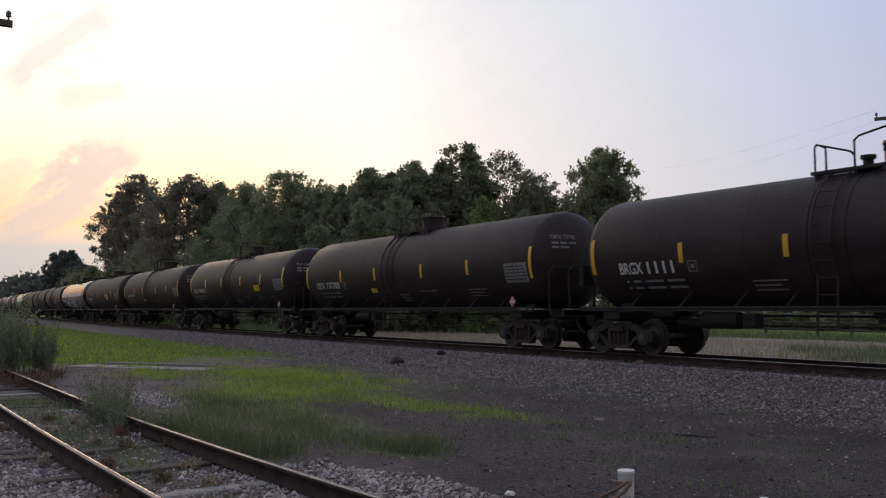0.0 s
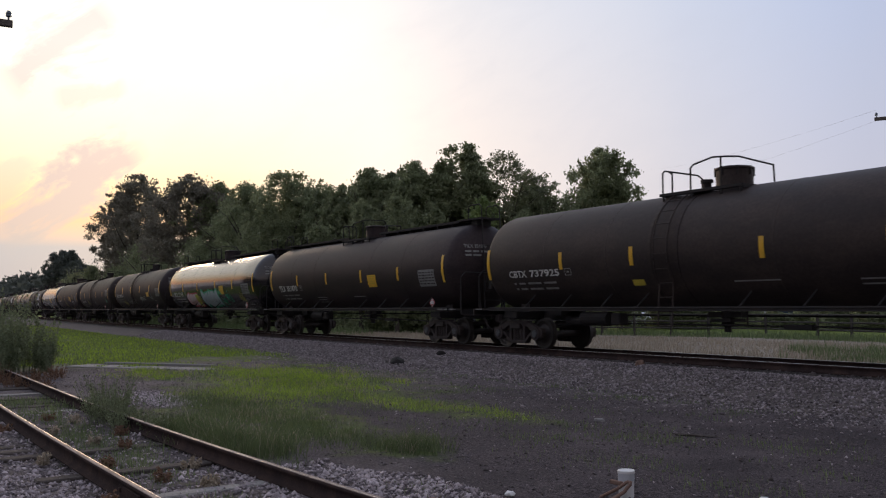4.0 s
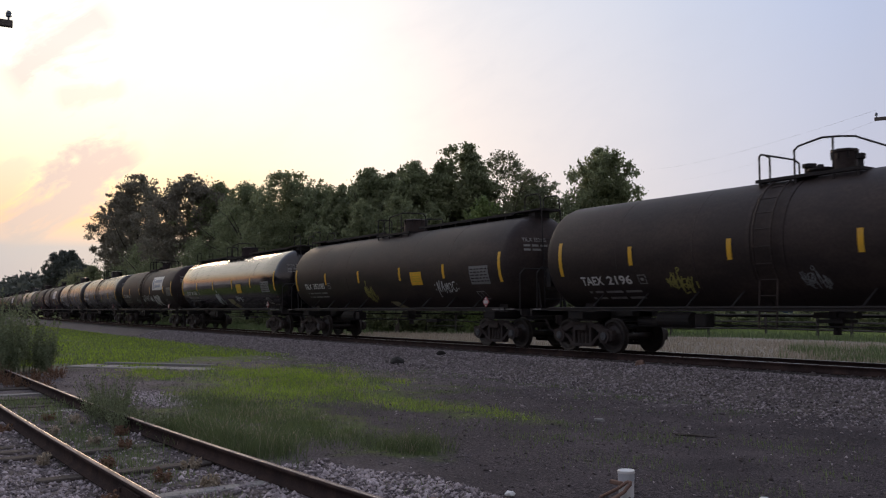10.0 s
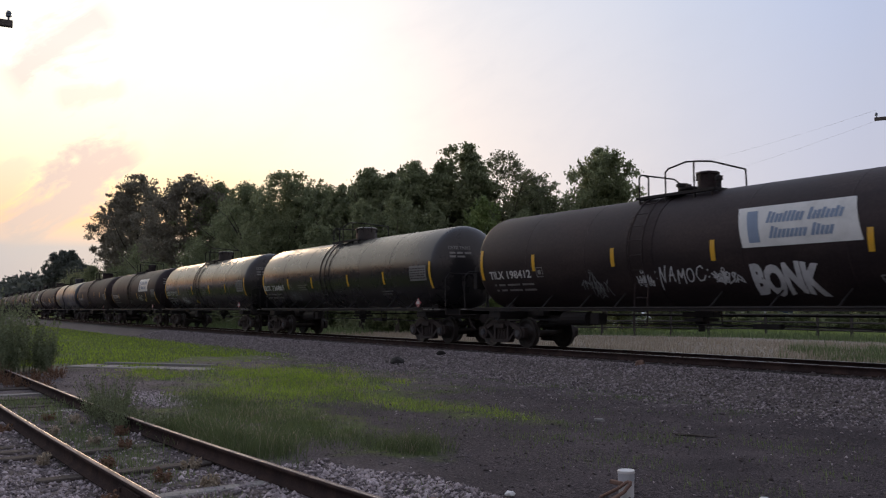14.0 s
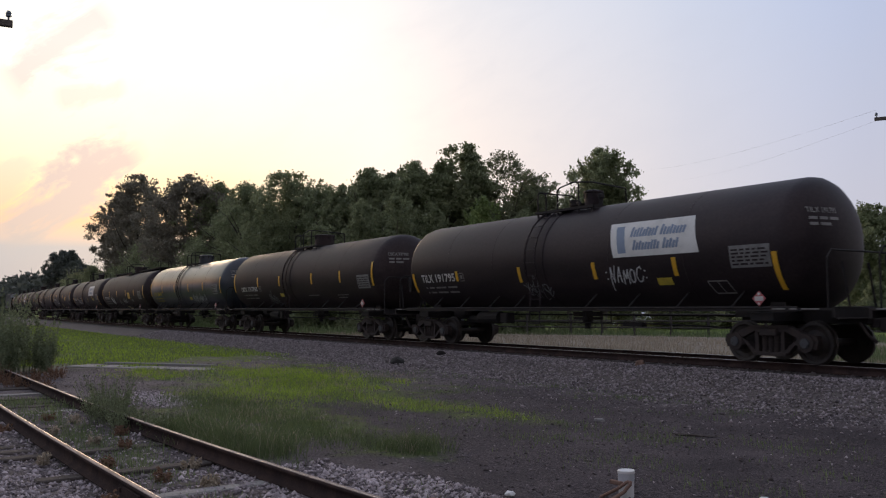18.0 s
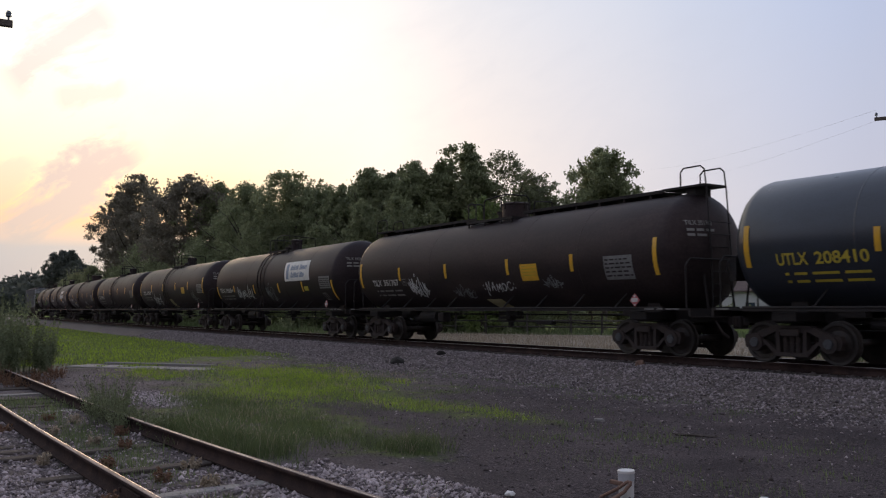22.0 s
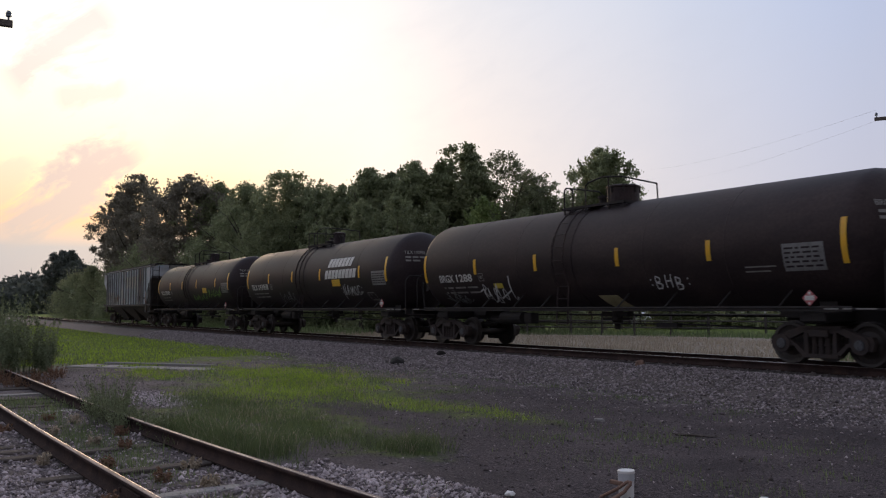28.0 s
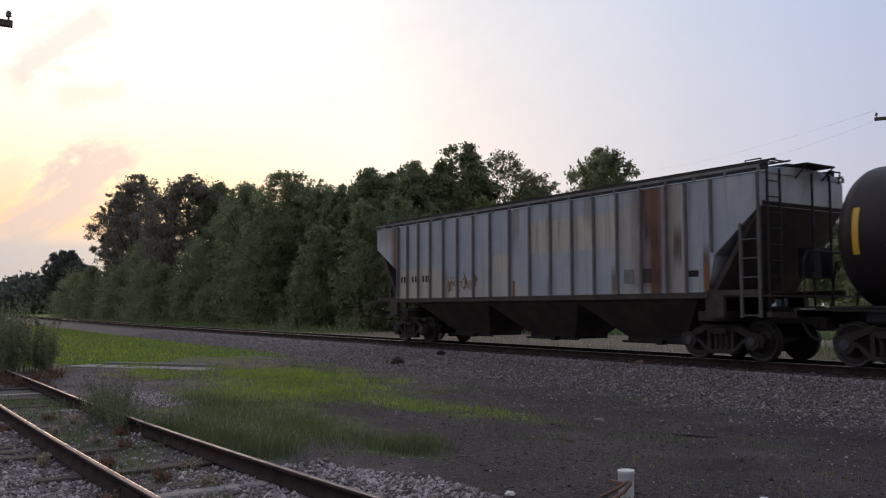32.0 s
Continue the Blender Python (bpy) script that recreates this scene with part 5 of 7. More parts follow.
    add(-334.94, "black2", "TILX 197929", std(2.38, 7.7, (-4.47, -1.42, 1.73, 4.58)), {"num": (-6.77, -4.67, 2.23, 2.49), "ysq": (3.12, 3.83, 2.2, 2.61), "para": (-0.42, 0.46, 1.37, 1.89), "plate": (6.5, 7.52, 2.19, 2.72), "outline": (6.03, 6.55, 1.62, 1.88), "tags": [("white", -4.28, -2.22, 1.52, 2.27), ("grey", 5.17, 6.06, 1.55, 2.35)]}, label="black tank car with yellow panels and scrawls")
    add(-352.72, "black2", "TILX 194656", std(2.45, 7.3), {"num": (-6.48, -4.42, 2.1, 2.4), "box": (-4.06, -3.81, 2.14, 2.39), "plate": PANEL, "tags": [("faint", -2.6, -0.6, 1.6, 2.1)]}, label="black tank car with crisp white number")
    add(-370.57, "black", "BRGX 1288", std(2.28, 7.8, (-4.84, -1.83, 1.49, 4.44)), {"num": (-6.95, -5.07, 2.09, 2.34), "plate": (6.38, 7.35, 2.0, 2.58), "para": (0.34, 1.27, 1.15, 1.57), "ysmall": (-4.03, -3.58, 1.85, 2.0), "lines": [(5.38, 6.18, 1.95, 2.14)], "tags": [("grey", -7.02, -5.68, 1.32, 1.81), ("white", -4.95, -3.1, 1.34, 2.22), ("initials", 2.6, 3.55, 1.64, 2.02)]}, label="black tank car with several white scrawls")
    add(-388.48, "black2", "TILX 193958", std(2.45, 7.3, (-4.44, -1.57, 1.45, 5.12)), {"num": (-6.76, -4.59, 2.16, 2.43), "box": (-4.3, -4.03, 2.16, 2.42), "plate": PANEL, "brand": (1.94, 4.99, 2.46, 3.44), "ysq": (2.62, 3.38, 2.16, 2.44), "outline": CARD, "tags": [("grey", -3.4, -1.77, 1.51, 2.06), ("word", 3.50, 5.05, 1.69, 2.17)]}, label="black tank car with large white company blocks")
    add(-406.30, "black2", "TILX 193943", std(2.47, 7.32, (-4.39, -1.59, 1.47, 5.11)), {"num": (-6.71, -4.58, 2.16, 2.42), "box": (-4.24, -3.97, 2.15, 2.41), "ysq": (2.63, 3.42, 2.16, 2.47), "plate": PANEL, "tags": [("green", 0.58, 3.3, 1.7, 2.2), ("green", 3.5, 6.04, 1.85, 2.45)]}, label="black tank car with a long green scrawl")


build_train()


def hopper_skin():
    """Faded paint of the hopper's sides: tan and blue-grey fields panel by panel, grime and running rust with ragged edges."""
    m = bpy.data.materials.new("faded patched hopper paint")
    m.use_nodes = True
    N, L = m.node_tree.nodes, m.node_tree.links
    b = N["Principled BSDF"]
    tc = N.new("ShaderNodeTexCoord")
    P = tc.outputs["Object"]
    sep = N.new("ShaderNodeSeparateXYZ")
    L.new(P, sep.inputs[0])

    def nz(scale, stretch=(1, 1, 1), detail=6, rough=0.6):
        mp, n = N.new("ShaderNodeMapping"), N.new("ShaderNodeTexNoise")
        mp.inputs["Scale"].default_value = stretch
        L.new(P, mp.inputs[0])
        n.inputs["Scale"].default_value, n.inputs["Detail"].default_value, n.inputs["Roughness"].default_value = scale, detail, rough
        L.new(mp.outputs[0], n.inputs[0])
        return n.outputs[0]

    def op(kind, a, c=0.0, clamp=False):
        n = N.new("ShaderNodeMath")
        n.operation, n.use_clamp = kind, clamp
        for i, v in enumerate((a, c)):
            if isinstance(v, (int, float)):
                n.inputs[i].default_value = v
            else:
                L.new(v, n.inputs[i])
        return n.outputs[0]

    def rng(v, a, c, lo=0.0, hi=1.0):
        n = N.new("ShaderNodeMapRange")
        n.interpolation_type = "SMOOTHSTEP"
        L.new(v, n.inputs[0])
        for i, q in enumerate((a, c, lo, hi)):
            n.inputs[i + 1].default_value = q
        return n.outputs[0]

    def mix(f, a, c):
        n = N.new("ShaderNodeMixRGB")
        for i, v in enumerate((f, a, c)):
            if isinstance(v, tuple):
                n.inputs[i].default_value = (*v, 1)
            else:
                L.new(v, n.inputs[i])
        return n.outputs[0]

    cloudy, fine, runs, drip = nz(0.9), nz(26.0, detail=4), nz(1.0, (5.0, 1.0, 0.35), 7, 0.65), nz(1.0, (11.0, 1.0, 0.25), 5, 0.6)
    x = op("ADD", sep.outputs[0], op("MULTIPLY", op("SUBTRACT", runs, 0.5), 0.10))
    z = op("ADD", sep.outputs[2], op("MULTIPLY", op("SUBTRACT", nz(2.2), 0.5), 0.16))
    z = op("ADD", z, op("MULTIPLY", op("SUBTRACT", drip, 0.5), 0.10))

    def field(x0, x1, z0, z1, e=0.02, ez=0.05):
        return op("MULTIPLY", op("MULTIPLY", rng(x, x0 - e, x0 + e), rng(x, x1 + e, x1 - e)), op("MULTIPLY", rng(z, z0 - ez, z0 + ez), rng(z, z1 + ez, z1 - ez)))
    col = mix(rng(cloudy, 0.3, 0.7), (0.36, 0.395, 0.43), (0.44, 0.462, 0.485))
    tan = mix(rng(runs, 0.35, 0.7), (0.56, 0.50, 0.40), (0.44, 0.41, 0.36))
    for x0, x1, z0, z1, k in ((-6.9, -4.0, 1.5, 2.62, 0.9), (-4.0, -2.2, 1.5, 2.2, 0.75), (-2.2, -1.3, 1.5, 1.95, 0.6), (-1.3, -0.32, 1.5, 2.45, 0.55), (-1.3, -0.32, 2.35, 2.85, 0.8), (-0.32, 0.64, 1.5, 1.9, 0.4), (0.64, 4.2, 2.80, 3.72, 0.92), (4.2, 5.03, 2.5, 3.8, 0.7), (5.85, 6.46, 1.5, 4.2, 0.7), (4.2, 5.03, 1.5, 1.75, 0.5)):
        col = mix(op("MULTIPLY", field(x0, x1, z0, z1), k), col, tan)
    # grime in vertical runs, stronger from the eaves down
    col = mix(op("MULTIPLY", rng(runs, 0.50, 0.74), rng(sep.outputs[2], 1.3, 4.3, 0.2, 0.6)), col, (0.15, 0.135, 0.125))
    col = mix(op("MULTIPLY", rng(drip, 0.60, 0.74), 0.5), col, (0.13, 0.095, 0.075))
    rust = mix(rng(cloudy, 0.35, 0.65), (0.062, 0.027, 0.019), (0.165, 0.076, 0.040))
    for x0, x1, z0, z1, k, e in ((5.30, 5.66, 1.4, 4.3, 1.0, 0.07), (4.70, 5.75, 1.6, 4.3, 0.70, 0.40), (5.03, 5.4, 2.9, 4.3, 0.8, 0.15), (5.62, 6.3, 1.4, 4.3, 0.40, 0.4), (6.06, 6.3, 2.3, 3.1, 0.85, 0.03), (-7.45, -6.85, 1.5, 4.2, 0.9, 0.2), (-8.5, -7.0, 3.7, 4.3, 0.4, 0.3), (3.95, 4.16, 1.5, 2.2, 0.8, 0.05), (6.93, 7.12, 1.5, 2.6, 0.9, 0.04), (1.40, 1.53, 1.5, 2.1, 0.9, 0.04), (-1.42, -1.33, 1.5, 2.0, 0.7, 0.04), (2.9, 3.3, 3.5, 4.3, 0.4, 0.1), (-0.3, 0.1, 3.2, 4.3, 0.35, 0.1), (-4.0, -3.7, 1.5, 2.5, 0.4, 0.1)):
        col = mix(op("MULTIPLY", op("MULTIPLY", field(x0, x1, z0, z1, e, 0.25), k), rng(op("ADD", op("MULTIPLY", drip, 0.6), op("MULTIPLY", cloudy, 0.4)), 0.26, 0.50)), col, rust)
    col = mix(op("MULTIPLY", rng(fine, 0.55, 0.8), 0.25), col, (0.16, 0.14, 0.13))
    L.new(col, b.inputs["Base Color"])
    b.inputs["Roughness"].default_value = 0.62
    b.inputs["Specular IOR Level"].default_value = 0.35
    bp = N.new("ShaderNodeBump")
    bp.inputs["Strength"].default_value, bp.inputs["Distance"].default_value = 0.25, 0.02
    L.new(nz(1.6), bp.inputs["Height"])
    L.new(bp.outputs[0], b.inputs["Normal"])
    return m


M["hopper_skin"] = hopper_skin()


def hopper_car(s0):
    car = thing("covered_hopper_car", "faded blue and tan covered hopper car streaked with rust", "hopper car", on_track(s0))
    X0, X1, Y, ZS, ZT = -8.55, 8.50, 1.58, 1.56, 4.20
    out = [(-7.0, ZS), (7.05, ZS), (7.25, 2.42), (X1, 3.47), (X1, ZT), (X0, ZT), (X0, 3.47), (-7.0, 2.55)]
    part("body", plate(out, [], -Y, Y), "hopper_skin", car)
    # roof: shallow camber with hatch trough
    bm = bmesh.new()
    prof = [(-Y - 0.02, ZT), (-1.0, 4.36), (0, 4.42), (1.0, 4.36), (Y + 0.02, ZT)]
    for a, b in zip(prof, prof[1:]):
        vs = [bm.verts.new(v) for v in ((X0 - 0.02, *a), (X1 + 0.02, *a), (X1 + 0.02, *b), (X0 - 0.02, *b))]
        bm.faces.new(vs)
    for x in (X0 - 0.02, X1 + 0.02):
        bm.faces.new([bm.verts.new((x, *q)) for q in prof])
    part("roof", bm, "hopper", car)
    # the two outer skirts are added, dark in place of the eaves' shade
    part("hatch_trough", boxes((-8.3, 8.35, -0.32, 0.32, 4.40, 4.52), (-8.5, 8.5, -1.28, -1.24, 4.22, 4.47), (-8.5, 8.5, 1.24, 1.28, 4.22, 4.47), bevel=0.01), "steel", car, "long trough hatch with added dark skirts for the shaded gap")
    part("roof_walk", boxes(*[(-8.5, 8.6, s * 0.85 - 0.28, s * 0.85 - 0.26, 4.50, 4.54) for s in (-1, 1)], *[(-8.5, 8.6, s * 0.85 + 0.26, s * 0.85 + 0.28, 4.50, 4.54) for s in (-1, 1)], *[(-8.5 + i * 0.19, -8.42 + i * 0.19, s * 0.85 - 0.26, s * 0.85 + 0.26, 4.51, 4.53) for i in range(90) for s in (-1, 1)], (8.3, 8.85, -0.35, 0.75, 4.44, 4.47), (-8.9, -8.4, -0.75, 0.35, 4.44, 4.47)), "steel", car, "grated roof walkway")
    bm = bmesh.new()
    for s in (-1, 1):
        box(bm, X0, X1, s * 1.60 - 0.03, s * 1.60 + 0.03, 4.30, 4.36)
        for i in range(20):
            box(bm, X0 + 0.3 + i * 0.88, X0 + 0.36 + i * 0.88, s * 1.60 - 0.02, s * 1.60 + 0.02, ZT, 4.31)
    part("roof_rail", bm, "hopper_post", car, "top rail along the eaves")
    posts = [-6.94, -6.26, -5.53, -4.75, -3.94, -3.1, -2.2, -1.3, -0.32, 0.64, 1.57, 2.47, 3.34, 4.2, 5.03, 5.85, 6.46, 7.2]
    for s in (-1, 1):
        for x in posts:
            lo = ZS if -7.1 < x < 7.1 else 2.5
            part("side_post", shared("post%.1f" % lo, lambda: boxes((-0.026, 0.026, -0.05, 0.05, lo, ZT), bevel=0.008), "hopper_post"), None, car, "", pose(x, s * (Y + 0.045), 0))
        part("side_sill", boxes((-7.05, 7.1, -0.05, 0.05, ZS - 0.12, ZS + 0.02)), "hopper_dark", car, "", pose(0, s * (Y + 0.02), 0))
    f = -Y - 0.006

    def sheet(name, x0, x1, z0, z1, mat, label):
        part(name, boxes((x0, x1, f, f + 0.004, z0, z1)), mat, car, label)
    f -= 0.004
    sheet("data_panel", 4.4, 4.75, 1.85, 2.2, "plate", "grey data panel")
    sheet("data_panel", 5.04, 5.34, 1.85, 2.2, "hopper_dark", "dark brown data panel")
    for x in (-0.22, 4.08, 6.96):
        sheet("rust_patch", x, x + 0.12, 1.58, 2.05 + 0.2 * (x > 6), "rust_orange", "orange rusted patch at the sill")
    sheet("data_panel", 6.5, 6.8, 1.95, 2.1, "steel", "dark data panel")
    for x in (-6.75, -6.55, -6.0, -5.8, -5.3, -5.1, -4.95):
        part("digit", boxes((x, x + 0.1, f - 0.002, f + 0.002, 2.14, 2.36)), "steel", car, "worn dark painted character")
    rng = random.Random(4)
    gb = bmesh.new()
    for i in range(16):
        cx, cz = -3.9 + 1.9 * rng.random(), 2.05 + rng.uniform(-0.12, 0.12)
        h = rng.uniform(0.15, 0.32)
        pts = [(cx - 0.06, f - 0.003, cz + h), (cx + 0.03, f - 0.003, cz), (cx - 0.04, f - 0.003, cz - h)] if i % 2 else [(cx + 0.13 * math.cos(a * 0.7), f - 0.003, cz + 0.15 * math.sin(a * 0.7)) for a in range(8)]
        pipe(pts, 0.013, 4, gb)
    part("graffiti", gb, "rust", car, "dull brown sprayed tangle")
    # hoppers below the sill
    for c in (-3.6, 0.5, 4.6):
        bm = bmesh.new()
        rings = [[bm.verts.new((c + a * hx, b * hy, z)) for a, b in ((-1, -1), (1, -1), (1, 1), (-1, 1))] for hx, hy, z in ((2.05, 1.53, ZS), (2.05, 1.50, 1.36), (0.98, 0.62, 0.44))]
        for p, q in zip(rings, rings[1:]):
            for k in range(4):
                bm.faces.new((p[k], p[(k + 1) % 4], q[(k + 1) % 4], q[k]))
        bm.faces.new(rings[0])
        bm.faces.new(rings[-1])
        bmesh.ops.recalc_face_normals(bm, faces=bm.faces[:])
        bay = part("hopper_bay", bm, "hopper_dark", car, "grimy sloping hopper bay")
        part("outlet_gate", boxes((c - 1.0, c + 1.0, -0.66, 0.66, 0.33, 0.45), (c - 1.15, c + 1.2, -0.72, -0.66, 0.30, 0.36), (c + 0.2, c + 0.4, -0.9, -0.7, 0.28, 0.40), bevel=0.008), "steel", bay)
    for sg in (-1, 1):
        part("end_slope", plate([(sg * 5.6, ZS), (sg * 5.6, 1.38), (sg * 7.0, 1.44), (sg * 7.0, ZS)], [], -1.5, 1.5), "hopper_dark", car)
    part("center_sill", boxes((-8.8, 8.8, -0.25, 0.25, 0.85, 1.25), (6.6, 7.3, -1.4, 1.4, 0.92, 1.14), (-7.3, -6.6, -1.4, 1.4, 0.92, 1.14)), "hopper_dark", car)
    for sg in (1, -1):
        m = pose(0, 0, 0) if sg > 0 else pose(0, 0, 0, 0, 0, 180)
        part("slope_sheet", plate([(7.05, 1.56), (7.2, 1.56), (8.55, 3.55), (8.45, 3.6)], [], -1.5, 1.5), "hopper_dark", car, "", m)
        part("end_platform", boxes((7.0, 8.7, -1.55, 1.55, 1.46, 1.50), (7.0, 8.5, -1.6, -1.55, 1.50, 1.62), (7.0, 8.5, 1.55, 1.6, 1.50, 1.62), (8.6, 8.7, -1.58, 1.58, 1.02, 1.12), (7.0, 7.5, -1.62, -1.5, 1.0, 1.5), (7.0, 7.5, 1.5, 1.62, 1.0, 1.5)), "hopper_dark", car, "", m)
        bm = bmesh.new()
        for x, top in ((7.98, 3.1), (8.46, 4.2)):
            box(bm, x - 0.035, x + 0.035, -1.61, -1.55, 1.0, top)
        for i in range(5):
            rod(bm, (7.98, -1.6, 1.05 + i * 0.42), (8.46, -1.6, 1.05 + i * 0.42), 0.016, 6)
        part("side_ladder", bm, "hopper_grime", car, "", m)
        bm = bmesh.new()
        for y in (-1.45, -1.0, 0.2, 0.9):
            rod(bm, (8.6, y, 1.1), (8.6, y, 4.3), 0.03, 6)
        for i in range(9):
            rod(bm, (8.62, -1.45, 1.2 + i * 0.35), (8.62, -1.0, 1.2 + i * 0.35), 0.016, 6)
        box(bm, 8.2, 8.6, 0.2, 0.9, 1.9, 2.6)
        part("end_frame", bm, "steel", car, "", m)
        part("coupler", SHARED["coupler"], None, car, "", m)
        bm = pipe([(8.52, 0.95, 4.2), (8.56, 0.95, 4.42), (8.56, 1.40, 4.42), (8.52, 1.40, 4.15)], 0.02, 6)
        for y in (-0.30, 0.70):
            rod(bm, (8.83, y, 4.44), (8.52, y, 4.16), 0.022, 6)
        pipe([(8.1, -1.55, 4.36), (8.1, -1.5, 4.50), (8.5, -1.5, 4.50), (8.5, -1.55, 4.36)], 0.016, 6, bm)
        part("roof_grab", bm, "steel", car, "walkway brackets and grab iron", m)
    truck(car, -6.98)
    truck(car, 6.98)
    return car


CARS.append((-424.21, hopper_car(-424.21)))


# ---- ground, tracks ----
def fbm(x, y, f):
    return noise.noise(Vector((x * f, y * f, 0.37)))


def ground_height(x, y):
    """Flat yard, slight swell, lower grass behind the main track."""
    h = 0.05 * fbm(x, y, 0.25) + 0.02 * fbm(x, y, 1.1)
    d = math.hypot(x, y + 18)
    h -= 0.075 * max(0.0, 1.0 - max(0.0, abs(y + 14.9) - 1.2) / 1.2)
    return h * min(1.0, 60 / (d + 1e-6)) + 0.15 * min(1.0, max(0.0, (y - 4) / 6))


def ground_material():
    m = bpy.data.materials.new("yard dirt, cinders and turf")
    m.use_nodes = True
    N, L = m.node_tree.nodes, m.node_tree.links
    b = N["Principled BSDF"]
    tc = N.new("ShaderNodeTexCoord")
    P = tc.outputs["Object"]
    sep = N.new("ShaderNodeSeparateXYZ")
    L.new(P, sep.inputs[0])

    def nz(scale, detail=6, rough=0.6, w=0.0):
        mp = N.new("ShaderNodeMapping")
        mp.inputs["Location"].default_value = (w, w * 0.7, 0)
        L.new(P, mp.inputs[0])
        n = N.new("ShaderNodeTexNoise")
        n.inputs["Scale"].default_value, n.inputs["Detail"].default_value, n.inputs["Roughness"].default_value = scale, detail, rough
        L.new(mp.outputs[0], n.inputs[0])
        return n.outputs[0]

    def op(kind, a, c, clamp=False):
        n = N.new("ShaderNodeMath")
        n.operation, n.use_clamp = kind, clamp
        for i, v in enumerate((a, c)):
            if isinstance(v, (int, float)):
                n.inputs[i].default_value = v
            else:
                L.new(v, n.inputs[i])
        return n.outputs[0]

    def rng(v, a, c, lo=0.0, hi=1.0):
        n = N.new("ShaderNodeMapRange")
        n.interpolation_type = "SMOOTHSTEP"
        L.new(v, n.inputs[0])
        for i, q in enumerate((a, c, lo, hi)):
            n.inputs[i + 1].default_value = q
        return n.outputs[0]

    def mix(f, a, c):
        n = N.new("ShaderNodeMixRGB")
        for i, v in enumerate((f, a, c)):
            if isinstance(v, tuple):
                n.inputs[i].default_value = (*v, 1)
            elif isinstance(v, (int, float)):
                n.inputs[i].default_value = v
            else:
                L.new(v, n.inputs[i])
        return n.outputs[0]

    x, y = sep.outputs[0], sep.outputs[1]
    n_big, n_mid, n_fine = nz(0.18), nz(0.9, w=3.1), nz(34.0, 5, 0.75)
    dirt = mix(rng(n_mid, 0.35, 0.65), (0.082, 0.068, 0.071), (0.145, 0.123, 0.126))
    dirt = mix(rng(n_fine, 0.28, 0.46), (0.050, 0.041, 0.041), dirt)
    dirt = mix(rng(n_fine, 0.52, 0.70), dirt, (0.24, 0.210, 0.216))
    cinder = mix(rng(n_fine, 0.44, 0.66), (0.031, 0.0255, 0.0300), (0.150, 0.126, 0.135))
    cinder = mix(op("MULTIPLY", rng(n_mid, 0.50, 0.66), 0.35), cinder, (0.118, 0.098, 0.103))
    cinder = mix(op("MULTIPLY", rng(nz(0.42, 5, 0.62, 7.0), 0.46, 0.62), 0.62), cinder, (0.030, 0.0255, 0.0300))
    # dark cinder drift across the middle of the yard
    yy = op("ADD", y, op("MULTIPLY", op("SUBTRACT", n_big, 0.5), 5.0))
    drift = op("MULTIPLY", rng(yy, -14.0, -12.0), rng(yy, -3.6, -6.5))
    drift = op("MULTIPLY", drift, rng(x, -20.0, -13.5))
    col = mix(op("MULTIPLY", drift, 0.92), dirt, cinder)
    grav = mix(rng(n_fine, 0.35, 0.7), (0.060, 0.050, 0.050), (0.24, 0.21, 0.21))
    col = mix(rng(yy, -14.2, -15.4), col, grav)
    # turf: a broad lawn up the track, thinning to tongues towards the camera, and all the land behind the railway
    turf = mix(rng(nz(3.0), 0.3, 0.7), (0.075, 0.115, 0.022), (0.165, 0.215, 0.040))
    bare = rng(op("ADD", op("MULTIPLY", nz(1.7, 6, 0.65, 9.0), 0.7), op("MULTIPLY", nz(7.0, 4, 0.6, 5.0), 0.3)), 0.50, 0.60)
    tx = op("ADD", x, op("MULTIPLY", op("SUBTRACT", n_mid, 0.5), 14.0))
    bend = op("SUBTRACT", yy, op("MULTIPLY", op("MULTIPLY", x, x), 0.000311))
    lawn = op("MULTIPLY", op("MULTIPLY", rng(tx, -26.0, -34.0), rng(tx, -92.0, -72.0)), op("MULTIPLY", rng(bend, -3.2, -4.2), rng(yy, -16.5, -13.0)))

    def oval(cx, cy, rx, ry):
        u, v = op("DIVIDE", op("SUBTRACT", x, cx), rx), op("DIVIDE", op("SUBTRACT", y, cy), ry)
        r = op("SQRT", op("ADD", op("MULTIPLY", u, u), op("MULTIPLY", v, v)), 0.0)
        return rng(op("ADD", r, op("MULTIPLY", op("SUBTRACT", n_mid, 0.5), 2.6)), 1.25, 0.45)

    green = op("MULTIPLY", lawn, 0.95)
    for spot in ((-20.2, -8.9, 5.6, 2.7), (-14.2, -9.0, 3.6, 0.9), (-9.5, -11.9, 0.9, 0.5), (-12.6, -13.5, 2.8, 0.5), (-14.5, -12.0, 4.2, 1.3)):
        green = op("MAXIMUM", green, op("MULTIPLY", oval(*spot), 0.7))
    green = op("MULTIPLY", green, op("SUBTRACT", 1.0, op("MULTIPLY", bare, 0.85)))
    edge = op("ADD", 24.0, op("MULTIPLY", op("MINIMUM", op("ADD", x, 33.0), 0.0), 0.55))
    past = op("SUBTRACT", op("ADD", y, op("MULTIPLY", op("SUBTRACT", n_mid, 0.5), 4.0)), edge)
    green = op("MAXIMUM", green, op("MULTIPLY", rng(past, -1.0, 1.0), rng(y, 4.0, 5.5)))
    col = mix(green, col, turf)
    # sandy lane beyond the main track
    lane = op("MULTIPLY", rng(y, 2.8, 3.6), rng(past, 1.0, -1.0))
    col = mix(op("MULTIPLY", lane, 0.9), col, mix(rng(n_mid, 0.3, 0.7), (0.26, 0.225, 0.18), (0.34, 0.295, 0.24)))
    L.new(col, b.inputs["Base Color"])
